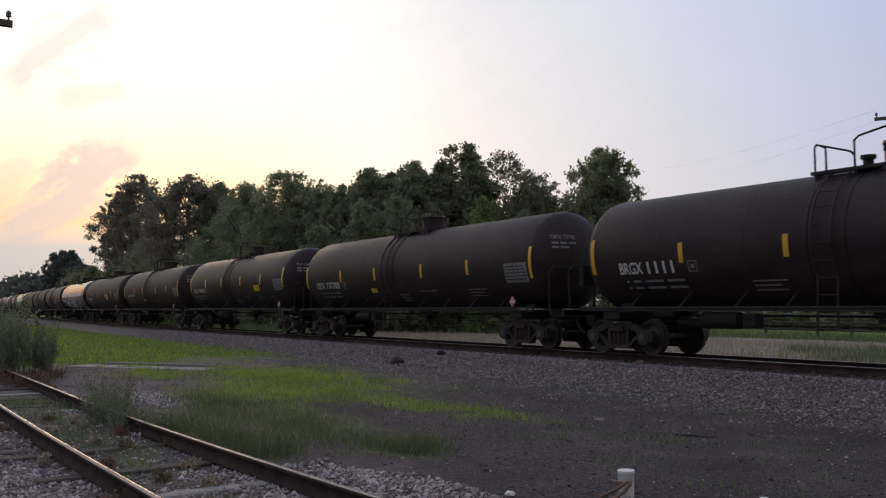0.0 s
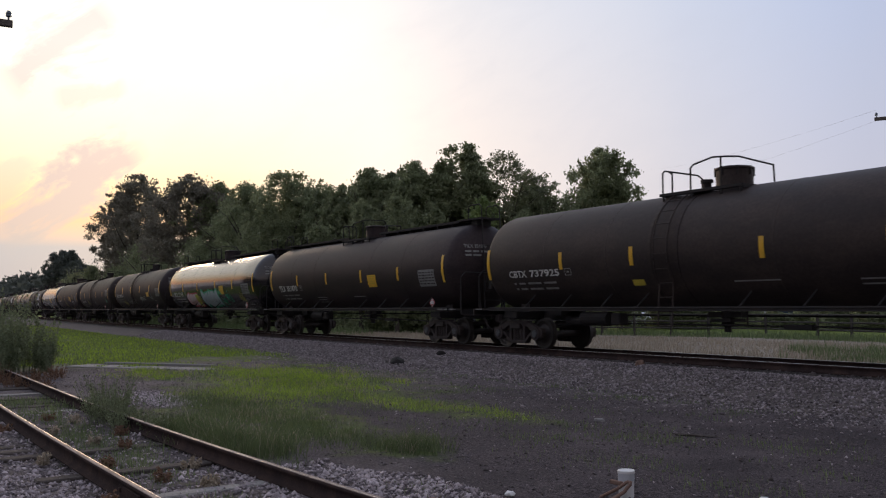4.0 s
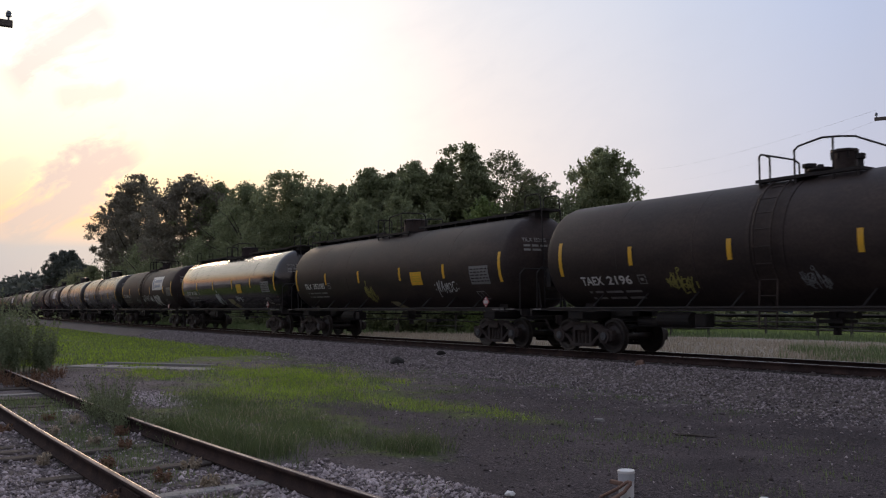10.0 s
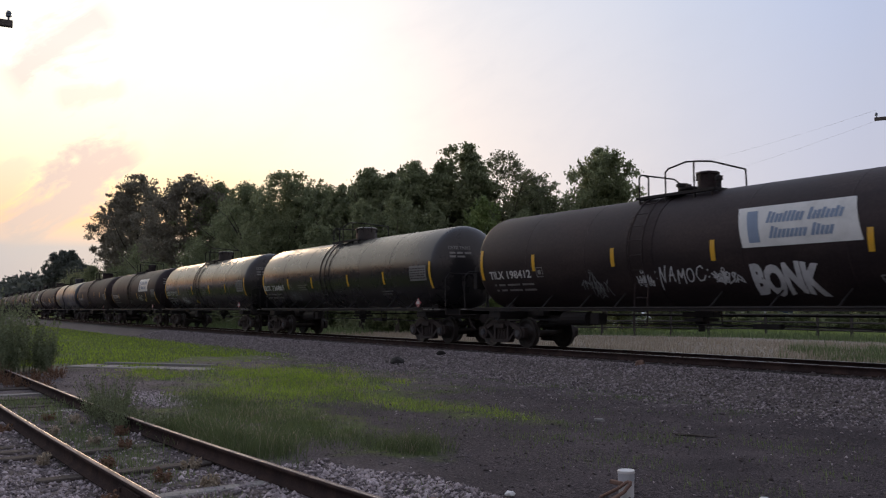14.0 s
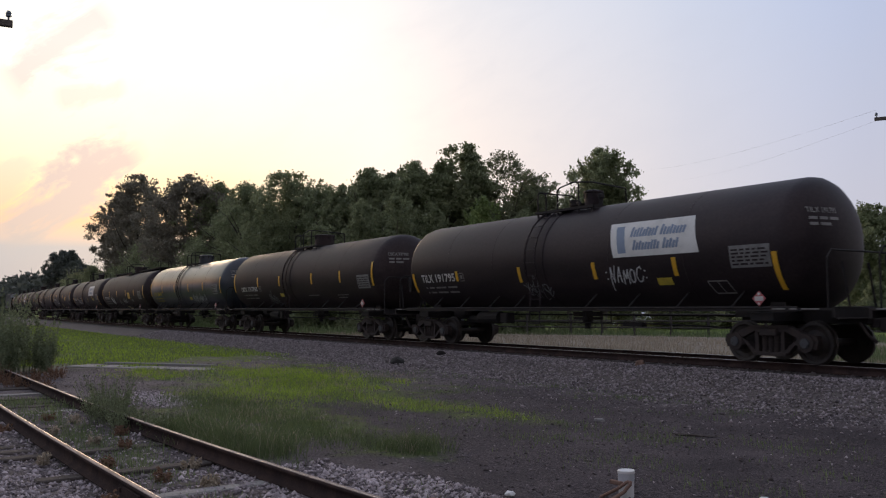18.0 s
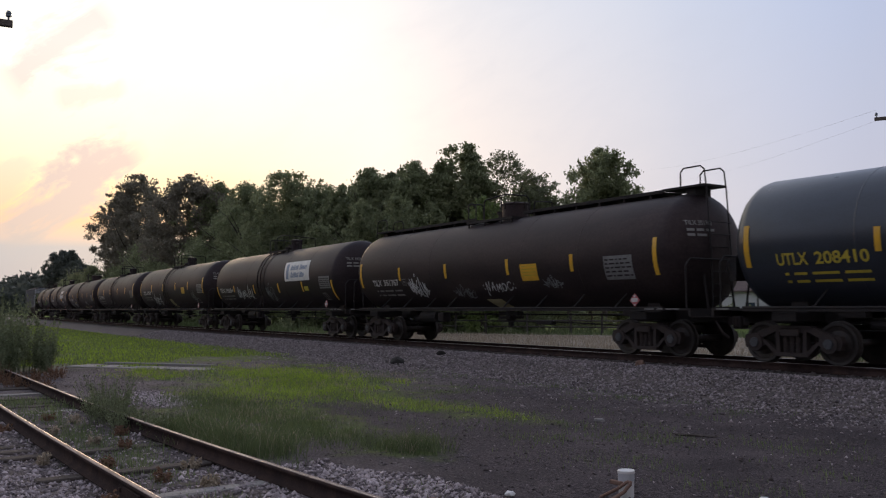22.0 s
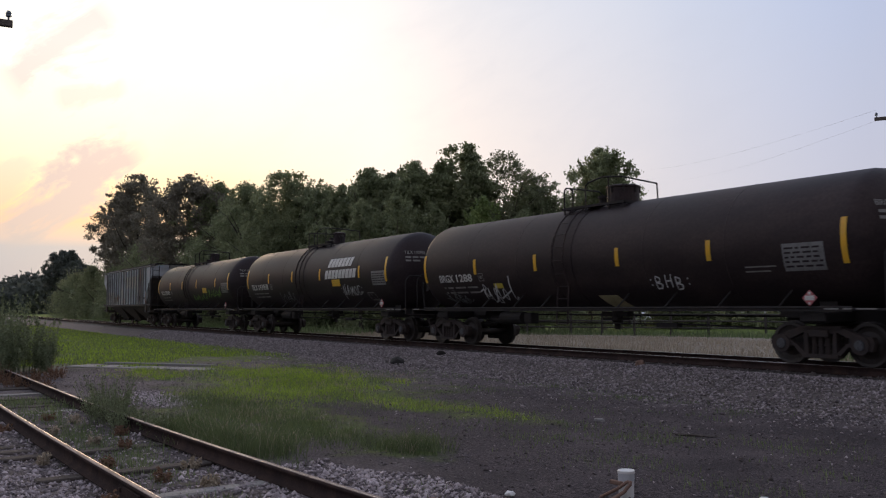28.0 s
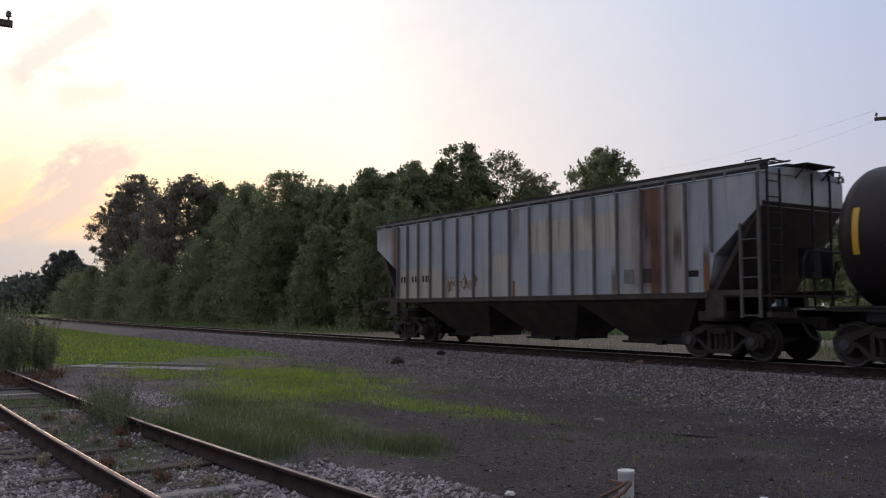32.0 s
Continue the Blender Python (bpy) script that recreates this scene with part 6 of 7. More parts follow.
    b.inputs["Roughness"].default_value = 0.95
    b.inputs["Specular IOR Level"].default_value = 0.2
    bp = N.new("ShaderNodeBump")
    bp.inputs["Strength"].default_value, bp.inputs["Distance"].default_value = 1.0, 0.04
    L.new(nz(14.0, 8, 0.7), bp.inputs["Height"])
    L.new(bp.outputs[0], b.inputs["Normal"])
    return m


M["ground"] = ground_material()


def build_ground():
    def axis(lo, hi, near0, near1, fine, grow):
        v = list(np.arange(near0, near1, fine))
        s, p = fine, near0
        while p > lo:
            s *= grow
            p -= s
            v.insert(0, p)
        s, p = fine, v[-1]
        while p < hi:
            s *= grow
            p += s
            v.append(p)
        return v
    xs = axis(-2500, 2500, -34, 4, 0.3, 1.22)
    ys = axis(-2500, 2500, -20, 0, 0.25, 1.22)
    nx, ny = len(xs), len(ys)
    verts = [(x, y, ground_height(x, y)) for y in ys for x in xs]
    faces = [(j * nx + i, j * nx + i + 1, (j + 1) * nx + i + 1, (j + 1) * nx + i) for j in range(ny - 1) for i in range(nx - 1)]
    me = soup("ground", verts, faces, "ground", True)
    thing("ground", "dark cinder yard with turf and gravel", "ground", kind="structure", data=me)


build_ground()


def sweep(path, prof, mat, name, close=True):
    """A profile (off, z) drawn along (point, side) pairs."""
    k = len(prof)
    verts, faces = [], []
    for p, side in path:
        for off, z in prof:
            verts.append((p.x + side.x * off, p.y + side.y * off, p.z + z))
    n = len(path)
    for i in range(n - 1):
        for j in range(k if close else k - 1):
            faces.append((i * k + j, i * k + (j + 1) % k, (i + 1) * k + (j + 1) % k, (i + 1) * k + j))
    me = soup(name, verts, faces, mat)
    return me


def main_path(s0, s1, step, off=0.0, z=0.0):
    return [(track(s, off, z), Vector((-math.sin(heading(s)), math.cos(heading(s)), 0))) for s in np.arange(s0, s1 + step, step)]


RAIL_FOOT = [(-0.07, -0.18), (0.07, -0.18), (0.07, -0.165), (0.015, -0.14), (0.010, -0.05), (0.036, -0.038), (0.036, -0.004), (-0.036, -0.004), (-0.036, -0.038), (-0.010, -0.05), (-0.015, -0.14), (-0.07, -0.165)]
RAIL_TOP = [(-0.034, -0.0045), (0.034, -0.0045), (0.030, 0.0), (-0.030, 0.0)]
tie_mesh = mesh_of(boxes((-0.11, 0.11, -1.28, 1.28, -0.16, 0.0), bevel=0.015), "tie")
tie_mesh.materials.append(M["tie"])
pale_tie_mesh = tie_mesh.copy()
pale_tie_mesh.materials[0] = M["paletie"]


def build_main_track():
    bed = [(-4.3, -0.12), (-3.2, 0.10), (-1.75, 0.36), (-1.3, 0.40), (1.3, 0.40), (1.8, 0.36), (3.4, 0.04), (3.9, -0.02)]
    path = main_path(-620, 120, 2.0)
    me = sweep(path, bed, "ballast", "ballast", False)
    t = thing("main_track", "main line track on grey stone ballast", "track", kind="structure", data=me)
    # dark strip: oily stone plus painted shade of the rails and ties
    part("oily_bed", sweep(main_path(-620, 120, 2.0), [(-1.78, 0.358), (-1.3, 0.405), (1.3, 0.405), (1.7, 0.372)], "oily_shade", "oily_bed", False), None, t, "oily ballast darkened further for the shade of rails and ties")
    for off in (-0.753, 0.753):
        r = part("rail", sweep(main_path(-620, 120, 2.0, off, RH), RAIL_FOOT, "rail", "rail"), None, t, "rusty sided running rail")
        part("rail_head", sweep(main_path(-620, 120, 2.0, off, RH), RAIL_TOP, "railhead", "rail_head"), None, r, "bright worn running surface")
    rng = random.Random(3)
    for i in range(110):
        s = -52 + i * 0.53
        p = track(s)
        part("tie", tie_mesh, None, t, "", pose(p.x, p.y, RH - 0.185, 0, 0, math.degrees(heading(s)) + rng.uniform(-1, 1)))
    bm = bmesh.new()
    for i in range(500):
        s = -52.5 - i * 0.53
        p = track(s)
        bm.from_mesh(tie_mesh)
        bm.verts.ensure_lookup_table()
        bmesh.ops.transform(bm, matrix=pose(p.x, p.y, RH - 0.185, 0, 0, math.degrees(heading(s))), verts=bm.verts[-len(tie_mesh.vertices):])
    far = part("far_ties", bm, "tie", t)
    far["kind"] = "stuff"


M["ballast"] = material("grey ballast bed", (0.125, 0.104, 0.097), 0.95, 0, 0.5, 1.0, 16, 1.0, (0.080, 0.066, 0.062), 0.7)
build_main_track()


def siding(x, rail):
    """y of the near (0) or far (1) rail of the rusty siding."""
    d = max(0.0, x + 18.0)
    d = min(d, 14.0)
    return (-17.825 + 1.67 * (1.30 + 0.0007 * d * d)) if rail == 0 else (-17.825 + 1.67 * (2.135 + 0.00165 * d * d))


SID_Z = 0.133
WORN = [[(0.006, 0.0005), (0.026, 0.0005), (0.026, 0.0022), (0.006, 0.0022)], [(-0.024, 0.0005), (-0.010, 0.0005), (-0.010, 0.002), (-0.024, 0.002)]]


def build_siding():
    t = thing("siding_track", "rusty weed-grown siding on old ties", "track", kind="structure")
    for rail in (0, 1):
        path = []
        for x in np.arange(-60, 8.01, 0.5):
            a, b = siding(x - 0.05, rail), siding(x + 0.05, rail)
            d = Vector((0.1, b - a, 0)).normalized()
            path.append((Vector((x, siding(x, rail), SID_Z)), Vector((-d.y, d.x, 0))))
        r = part("rail", sweep(path, RAIL_FOOT, "rail", "rail"), None, t, "rusty siding rail")
        part("rail_head", sweep(path, RAIL_TOP, "oldrailhead", "rail_head"), None, r, "worn rail head lightened for sky reflection")
        part("worn_strip", sweep(path, WORN[rail], "wornstrip", "worn_strip"), None, r, "thin bright strip worn on the head")
    rng = random.Random(11)
    x = -40.0
    while x < 6:
        y = (siding(x, 0) + siding(x, 1)) / 2
        pale = rng.random() < 0.10 or abs(x + 8.85) < 0.28
        ob = part("tie", pale_tie_mesh if pale else tie_mesh, None, t, "bleached old tie" if pale else "", pose(x, y + rng.uniform(-0.08, 0.08), SID_Z - 0.182 - (0.0 if pale else rng.choice((0.0, 0.02, 0.05, 0.06, 0.07, 0.08))), 0, 0, rng.uniform(-4, 4)))
        x += rng.uniform(0.50, 0.62)
    # bolted joint on the near rail
    y = siding(-11.6, 0)
    part("joint_bar", boxes((-0.35, 0.35, -0.05, -0.02, -0.13, -0.05), (-0.28, -0.24, -0.07, -0.04, -0.11, -0.07), (0.24, 0.28, -0.07, -0.04, -0.11, -0.07)), "rail", t, "bolted joint bar", pose(-8.6, siding(-8.6, 0), SID_Z))


build_siding()


# ---- trees and shrubs ----
def leaf_cloud(rng, centres, radii, count, size, gap=0.0, tri=False, loose=0.42):
    """Small leaf sprays round a set of clumps: denser at each clump's skin, turned every way."""
    k = len(centres)
    vol = np.array(radii).prod(axis=1) ** (2 / 3)
    pick = rng.choice(k, count, p=vol / vol.sum())
    d = rng.normal(size=(count, 3))
    d /= np.linalg.norm(d, axis=1)[:, None]
    r = rng.uniform(0.1, 1.0, count) ** 0.5 * (1 + loose * rng.normal(size=count))
    c = np.array(centres)[pick] + d * np.array(radii)[pick] * r[:, None]
    if gap:
        keep = np.sin(c[:, 0] * 1.7 + 1.3 * np.sin(c[:, 2] * 1.1)) + np.sin(c[:, 2] * 2.1 + c[:, 1]) > -1.6 + gap
        c = c[keep]
    n = len(c)
    a = rng.normal(size=(n, 3))
    a /= np.linalg.norm(a, axis=1)[:, None]
    b = np.cross(a, rng.normal(size=(n, 3)))
    b /= np.linalg.norm(b, axis=1)[:, None]
    s = size * rng.uniform(0.6, 1.35, n)[:, None]
    a, b = a * s, b * s * 0.62
    if tri:
        return np.stack([c - a * 0.9 - b, c + a * 1.2 - b * 0.2, c - a * 0.3 + b * 1.5], axis=1).reshape(-1, 3), np.arange(n * 3).reshape(-1, 3)
    v = np.stack([c - a, c - b * 0.9, c + a * 1.1, c + b], axis=1).reshape(-1, 3)
    return v, np.arange(n * 4).reshape(-1, 4)


def trunk_mesh(rng, height, radius, forks, spread):
    bm = bmesh.new()
    pts = [Vector((0, 0, -0.2))]
    for i in range(1, 5):
        pts.append(Vector((rng.normal() * 0.12 * i, rng.normal() * 0.12 * i, height * 0.62 * i / 4)))
    for i, (a, b) in enumerate(zip(pts, pts[1:])):
        rod(bm, a, b, radius * (1 - 0.2 * i), 8, radius * (1 - 0.2 * (i + 1)) + 0.01)
    for i in range(forks):
        z = height * rng.uniform(0.22, 0.60)
        k = min(3, int(z / (height * 0.62) * 4))
        o = pts[k].lerp(pts[k + 1], 0.5)
        ang = rng.uniform(0, 6.28)
        q = spread * rng.uniform(0.5, 0.9)
        mid = o + Vector((math.cos(ang) * q * 0.55, math.sin(ang) * q * 0.55, height * 0.12))
        tip = o + Vector((math.cos(ang) * q, math.sin(ang) * q, height * rng.uniform(0.16, 0.27)))
        rod(bm, o, mid, radius * 0.42, 6, radius * 0.28)
        rod(bm, mid, tip, radius * 0.28, 6, radius * 0.08)
        tw = tip + Vector((rng.normal() * 0.5, rng.normal() * 0.5, height * 0.03))
        rod(bm, tip, tw, radius * 0.08, 5, 0.012)
    return bm


def tree(x, y, height, half, kind, seed):
    """A broadleaf tree: tapered trunk with limbs, a crown of many small leaf clumps with an uneven outline and gaps."""
    rng = np.random.default_rng(seed)
    half *= {"t": 1.40, "r": 1.12, "d": 1.06, "b": 1.15, "y": 1.1, "s": 1.2}.get(kind, 1.05)
    name, label, mat, dens, gap = {
        "t": ("tree", "tall dark green broadleaf tree in a dense row", "leaf", 1.25, 0.0),
        "o": ("tree", "broad old tree with sky gaps in its dark crown", "leaf_oak", 1.15, 0.75),
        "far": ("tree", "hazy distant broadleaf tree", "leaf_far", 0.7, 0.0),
        "s": ("tree", "open-crowned tree with sky showing through its leaves", "leaf2", 0.14, 0.95),
        "r": ("tree", "rounded dense broadleaf tree", "leaf", 1.3, 0.0),
        "d": ("tree", "broad domed dense broadleaf tree", "leaf", 1.3, 0.0),
        "b": ("shrub", "dense green undergrowth shrub below the trees", "leaf", 1.0, 0.0),
        "y": ("shrub", "lighter yellow-green leafy shrub", "leaf3", 1.1, 0.0),
    }[kind]
    t = thing(name, label, "tree" if name == "tree" else "shrub", pose(x, y, 0.1), "row of trees behind the railway" if name == "tree" else "undergrowth below the trees")
    low = 0.04 if kind in "by" else (0.20 if kind not in "so" else 0.3)
    part("trunk", trunk_mesh(rng, height, 0.05 + height * 0.014, 7 if name == "tree" else 3, half * 1.4), "bark", t)
    n = int((150 if name == "tree" else 90) + half * 26)
    cs, rs = [], []
    ph = rng.uniform(0, 6.28, 4)
    for i in range(n):
        u = rng.random() ** 0.75
        a = rng.uniform(0, 2 * math.pi)
        if kind in "by":
            env = (1 - u ** 1.7) ** 0.6
        elif kind == "d":
            env = (0.75 + 0.8 * u) if u < 0.32 else (1 - ((u - 0.32) / 0.68) ** 4.0) ** 0.5
        else:
            env = (0.75 + 0.8 * u) if u < 0.32 else (1 - ((u - 0.32) / 0.68) ** 2.6) ** 0.5
        # lobes and notches make the outline uneven
        lobe = 1 + 0.20 * math.sin(3 * a + ph[0] + 5 * u) + 0.13 * math.sin(5 * a + ph[1] - 9 * u) + 0.10 * rng.normal()
        top = height * (1 - 0.10 * (0.5 + 0.5 * math.sin(2 * a + ph[2])) * (0.4 if u < 0.5 else 1.0))
        q = half * env * lobe * math.sqrt(rng.uniform(0.10, 1.0))
        r = min(half * rng.uniform(0.10, 0.21), 0.85) * (0.7 + 0.3 * env)
        z = min(height * low + (top - height * low) * u, height - r * 0.7)
        cs.append((q * math.cos(a), q * math.sin(a), z))
        rs.append((r * rng.uniform(0.8, 1.3), r * rng.uniform(0.8, 1.3), r * rng.uniform(0.6, 1.1)))
    # looser foliage fills the spaces between the clumps
    for i in range(0 if kind == "s" else 10 if kind == "o" else 26):
        u, a = rng.random(), rng.uniform(0, 2 * math.pi)
        env = (1 - u ** 1.7) ** 0.6 if kind in "by" else (0.75 + 0.8 * u if u < 0.32 else (1 - ((u - 0.32) / 0.68) ** 2.6) ** 0.5)
        q = half * env * math.sqrt(rng.random()) * 0.62
        cs.append((q * math.cos(a), q * math.sin(a), height * low + (height * 0.90 - height * low) * u))
        rs.append((half * 0.40 * (0.6 + 0.4 * env),) * 2 + (half * 0.36,))
    # a few leading shoots stand out over the crown
    for i in range(7 if name == "tree" else 10):
        a, q = rng.uniform(0, 6.28), half * rng.uniform(0.0, 0.62)
        z0 = height * (1 - 0.30 * (q / half) ** 2) - half * 0.3
        for k in range(4):
            cs.append((q * math.cos(a) * (1 + 0.08 * k), q * math.sin(a) * (1 + 0.08 * k), z0 + k * half * 0.085))
            r = half * 0.10 * (1 - 0.2 * k)
            rs.append((r, r, r * 1.5))
    size = 0.095 if height < 12 else 0.105 if height < 16 else 0.15
    if kind == "s":
        size = 0.075
    if kind == "far":
        size = 0.22
    area = sum(min(r[0], half * 0.2) ** 2 for r in rs)
    count = int(min(30000 if name == "tree" else 10000, 250 * dens * area / (size / 0.2) ** 2 + 2500))
    v, f = leaf_cloud(rng, cs, rs, count, size, gap, True, 0.30)
    part("crown", soup("crown", v, f, mat), None, t)
    return t


TREES = [("far", -227.4, 25, 16.3, 4.9), ("far", -185.6, 20, 10.8, 3.2), ("o", -139.6, 16, 20.2, 3.7), ("o", -127.3, 16, 21.4, 5.0), ("o", -102.4, 15, 17.8, 5.6), ("t", -99.6, 18, 16.9, 2.9),
         ("t", -81.0, 14, 14.3, 2.4), ("t", -71.0, 14, 14.1, 2.5), ("t", -71.2, 17, 13.7, 2.2), ("t", -62.9, 15, 11.9, 1.7), ("t", -59.8, 16, 13.0, 2.2), ("t", -55.1, 17, 12.9, 2.1), ("t", -53.3, 20.75, 14.5, 1.9),
         ("t", -53.1, 22, 12.6, 1.5), ("s", -52.2, 23.5, 14.1, 2.2), ("s", -52.5, 26.4, 12.9, 2.4), ("s", -52.0, 27.2, 12.6, 1.7), ("t", -54.4, 18.9, 13.0, 1.7), ("t", -57.5, 16.6, 12.4, 1.7), ("d", -46.3, 28.3, 13.9, 2.9)]
SHRUBS = [("b", -70.8, 11, 9.8, 3.3), ("b", -53.0, 11.5, 9.3, 2.2), ("b", -50.6, 13, 9.7, 1.9), ("y", -46.2, 17, 9.3, 1.8), ("b", -59.2, 11, 8.1, 2.1), ("b", -89.3, 12, 9.4, 3.7), ("b", -112.8, 12.5, 10.4, 3.8),
          ("b", -45.4, 20, 8.6, 1.9), ("b", -45.3, 24, 8.3, 2.1), ("b", -50.5, 16, 8.9, 1.8)]
YARD_TREES = [("r", -42.8, 52, 11.3, 2.2), ("r", -37.7, 50, 10.2, 2.5), ("r", -43.1, 56, 8.2, 1.8), ("r", -50.7, 60, 6.1, 1.6)]
for i, (k, x, y, z, r) in enumerate(TREES + SHRUBS + YARD_TREES):
    tree(x, y, z, r, k, 100 + i)
# younger trees standing between the tall ones
for i, (x, y, z, r) in enumerate(((-92, 18, 14.0, 3.6), (-86, 21, 13.8, 3.2), (-76, 18, 12.4, 2.8), (-66, 19, 11.6, 2.6), (-57, 20, 11.2, 2.4), (-51.5, 25.5, 11.6, 2.2), (-49.0, 29.5, 11.2, 2.2), (-63, 17.5, 12.0, 2.4))):
    tree(x, y, z, r, "t", 200 + i)
# undergrowth that closes the foot of the row
_r = random.Random(21)
for i in range(17):
    u = i / 16
    tree(-46 - 100 * u ** 1.3 + _r.uniform(-1.5, 1.5), 19 - 8.5 * min(1, u * 2.2) + _r.uniform(-0.8, 0.8), _r.uniform(3.4, 5.6) * (1 + 0.5 * u), _r.uniform(1.7, 2.4) * (1 + 0.5 * u), "b", 300 + i)


for i in range(12):
    u = i / 11
    tree(-50 - 92 * u ** 1.2 + _r.uniform(-1.5, 1.5), 23 - 8.0 * min(1, u * 2.2) + _r.uniform(-0.8, 0.8), _r.uniform(4.5, 6.5) * (1 + 0.5 * u), _r.uniform(2.0, 2.8) * (1 + 0.5 * u), "b", 340 + i)


def far_woods():
    rng = np.random.default_rng(8)
    cs, rs = [], []
    for i in range(60):
        x = -330 - 260 * rng.random()
        y = 20 + 90 * rng.random() - (x + 330) * 0.05
        z = rng.uniform(5, 12)
        cs.append((x, y, z * 0.8))
        rs.append((9, 9, z * 0.8))
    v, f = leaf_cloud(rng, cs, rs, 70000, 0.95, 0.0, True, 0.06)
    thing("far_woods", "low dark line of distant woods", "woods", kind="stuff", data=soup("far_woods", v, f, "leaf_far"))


far_woods()


def woods_behind():
    """Unseen woods added behind the camera, so that the tanks' lower halves reflect dark."""
    rng = np.random.default_rng(18)
    cs, rs = [], []
    for i in range(150):
        a = radians(182 + 245 * i / 149 + rng.uniform(-1, 1))
        d = rng.uniform(62, 92)
        h = rng.uniform(9, 15)
        if math.cos(a) > 0 and -12 < -18 + d * math.sin(a) < 22:
            continue
        cs.append((d * math.cos(a), -18 + d * math.sin(a), h * 0.5))
        rs.append((5.0, 5.0, h * 0.5))
    v, f = leaf_cloud(rng, cs, rs, 26000, 0.9)
    thing("woods_behind", "unseen dark woods added for the tanks to reflect", "woods", kind="stuff", data=soup("woods_behind", v, f, "leaf_dark"))


woods_behind()
for i, (x, y, z, r) in enumerate(((-47.5, 36.5, 4.6, 1.7), (-45.6, 38.2, 4.2, 1.6), (-49.5, 33.5, 4.0, 1.7), (-35.0, 45.5, 3.6, 1.7), (-31.0, 47.5, 4.2, 1.9), (-27.0, 49.0, 3.8, 1.8), (-22.5, 51.0, 4.2, 1.9))):
    tree(x, y, z, r, "b", 440 + i)
# low hedge beyond the fence
for i in range(24):
    x = -74 + i * 2.5
    tree(x, 42.5 + _r.uniform(-1.2, 1.2) + (x + 45) * 0.10, _r.uniform(1.35, 2.0), _r.uniform(1.2, 1.6), "b", 400 + i)


# ---- ground cover ----
def blades(rng, pts, height, width, lean=0.5):
    """Tapered grass blades at ground points."""
    n = len(pts)
    a = rng.uniform(0, 6.283, n)
    h = height * rng.uniform(0.3, 1.0, n) * (1 + 0.7 * rng.random(n) ** 3)
    w = width * rng.uniform(0.6, 1.3, n)
    b = rng.uniform(0, 6.283, n)
    q = lean * rng.uniform(0.1, 1.0, n) * h
    o = np.column_stack([pts[:, 0], pts[:, 1], pts[:, 2]])
    side = np.column_stack([np.cos(a), np.sin(a), np.zeros(n)]) * w[:, None]
    mid = o + np.column_stack([np.cos(b) * q * 0.35, np.sin(b) * q * 0.35, h * 0.6])
    tip = o + np.column_stack([np.cos(b) * q, np.sin(b) * q, h])
    v = np.stack([o - side, o + side, mid + side * 0.6, tip, mid - side * 0.6], axis=1).reshape(-1, 3)
    k = np.arange(n)[:, None] * 5
    return v, np.concatenate([k + np.array([0, 1, 2]), k + np.array([0, 2, 4]), k + np.array([4, 2, 3])])


def blob_points(rng, n, cx, cy, rx, ry, clump=0.5):
    """Points in a ragged patch, gathered in tufts that thin out and break up towards its edge."""
    m = max(6, int(n / 22))
    th, rr = rng.uniform(0, 6.283, m), np.sqrt(rng.random(m)) * (0.62 + 0.75 * rng.random(m) ** 2)
    cen = np.column_stack([cx + rx * rr * np.cos(th), cy + ry * rr * np.sin(th)])
    keep = np.array([fbm(x, y, 0.9) + 0.6 * fbm(x, y, 2.7) > -0.75 + 0.62 * q for (x, y), q in zip(cen, rr)])
    cen = cen[keep] if keep.sum() > 3 else cen
    p = cen[rng.integers(0, len(cen), n)] + rng.normal(size=(n, 2)) * np.array([0.16, 0.13]) * (1 + clump * rng.random((n, 1)))
    z = np.array([ground_height(x, y) for x, y in p]) - 0.01
    return np.column_stack([p, z])


def cover(name, label, category, chunks, mat):
    vs, fs, k = [], [], 0
    for v, f in chunks:
        vs.append(v)
        fs.append(f + k)
        k += len(v)
    thing(name, label, category, kind="stuff", data=soup(name, np.concatenate(vs), np.concatenate(fs), mat))


GRASS_SPOTS = [(-10.6, -13.3, 0.5, 0.25, 700, 0.26), (-12.0, -13.55, 0.5, 0.25, 700, 0.24), (-13.4, -13.5, 0.6, 0.3, 700, 0.24), (-9.3, -11.8, 0.3, 0.2, 350, 0.22), (-14.6, -12.3, 3.4, 0.9, 4200, 0.11), (-11.6, -12.3, 2.0, 0.7, 2200, 0.10), (-17.5, -11.2, 2.4, 1.0, 2400, 0.10), (-21.5, -8.2, 4.6, 2.0, 16000, 0.11), (-18.0, -9.6, 3.4, 1.3, 7500, 0.10), (-14.2, -9.1, 3.0, 0.65, 1900, 0.09), (-11.8, -8.8, 1.3, 0.45, 700, 0.09), (-9.5, -11.9, 0.75, 0.38, 1100, 0.14), (-12.8, -13.55, 2.4, 0.40, 2600, 0.15), (-11.2, -13.5, 0.5, 0.3, 900, 0.2),
               (-16.5, -12.0, 1.6, 0.7, 1100, 0.11), (-12.6, -12.3, 1.9, 0.9, 900, 0.09), (-24.5, -5.6, 2.6, 0.5, 500, 0.08), (-7.6, -13.1, 1.2, 0.25, 160, 0.07), (-24.0, -11.0, 2.2, 1.0, 2200, 0.13)]


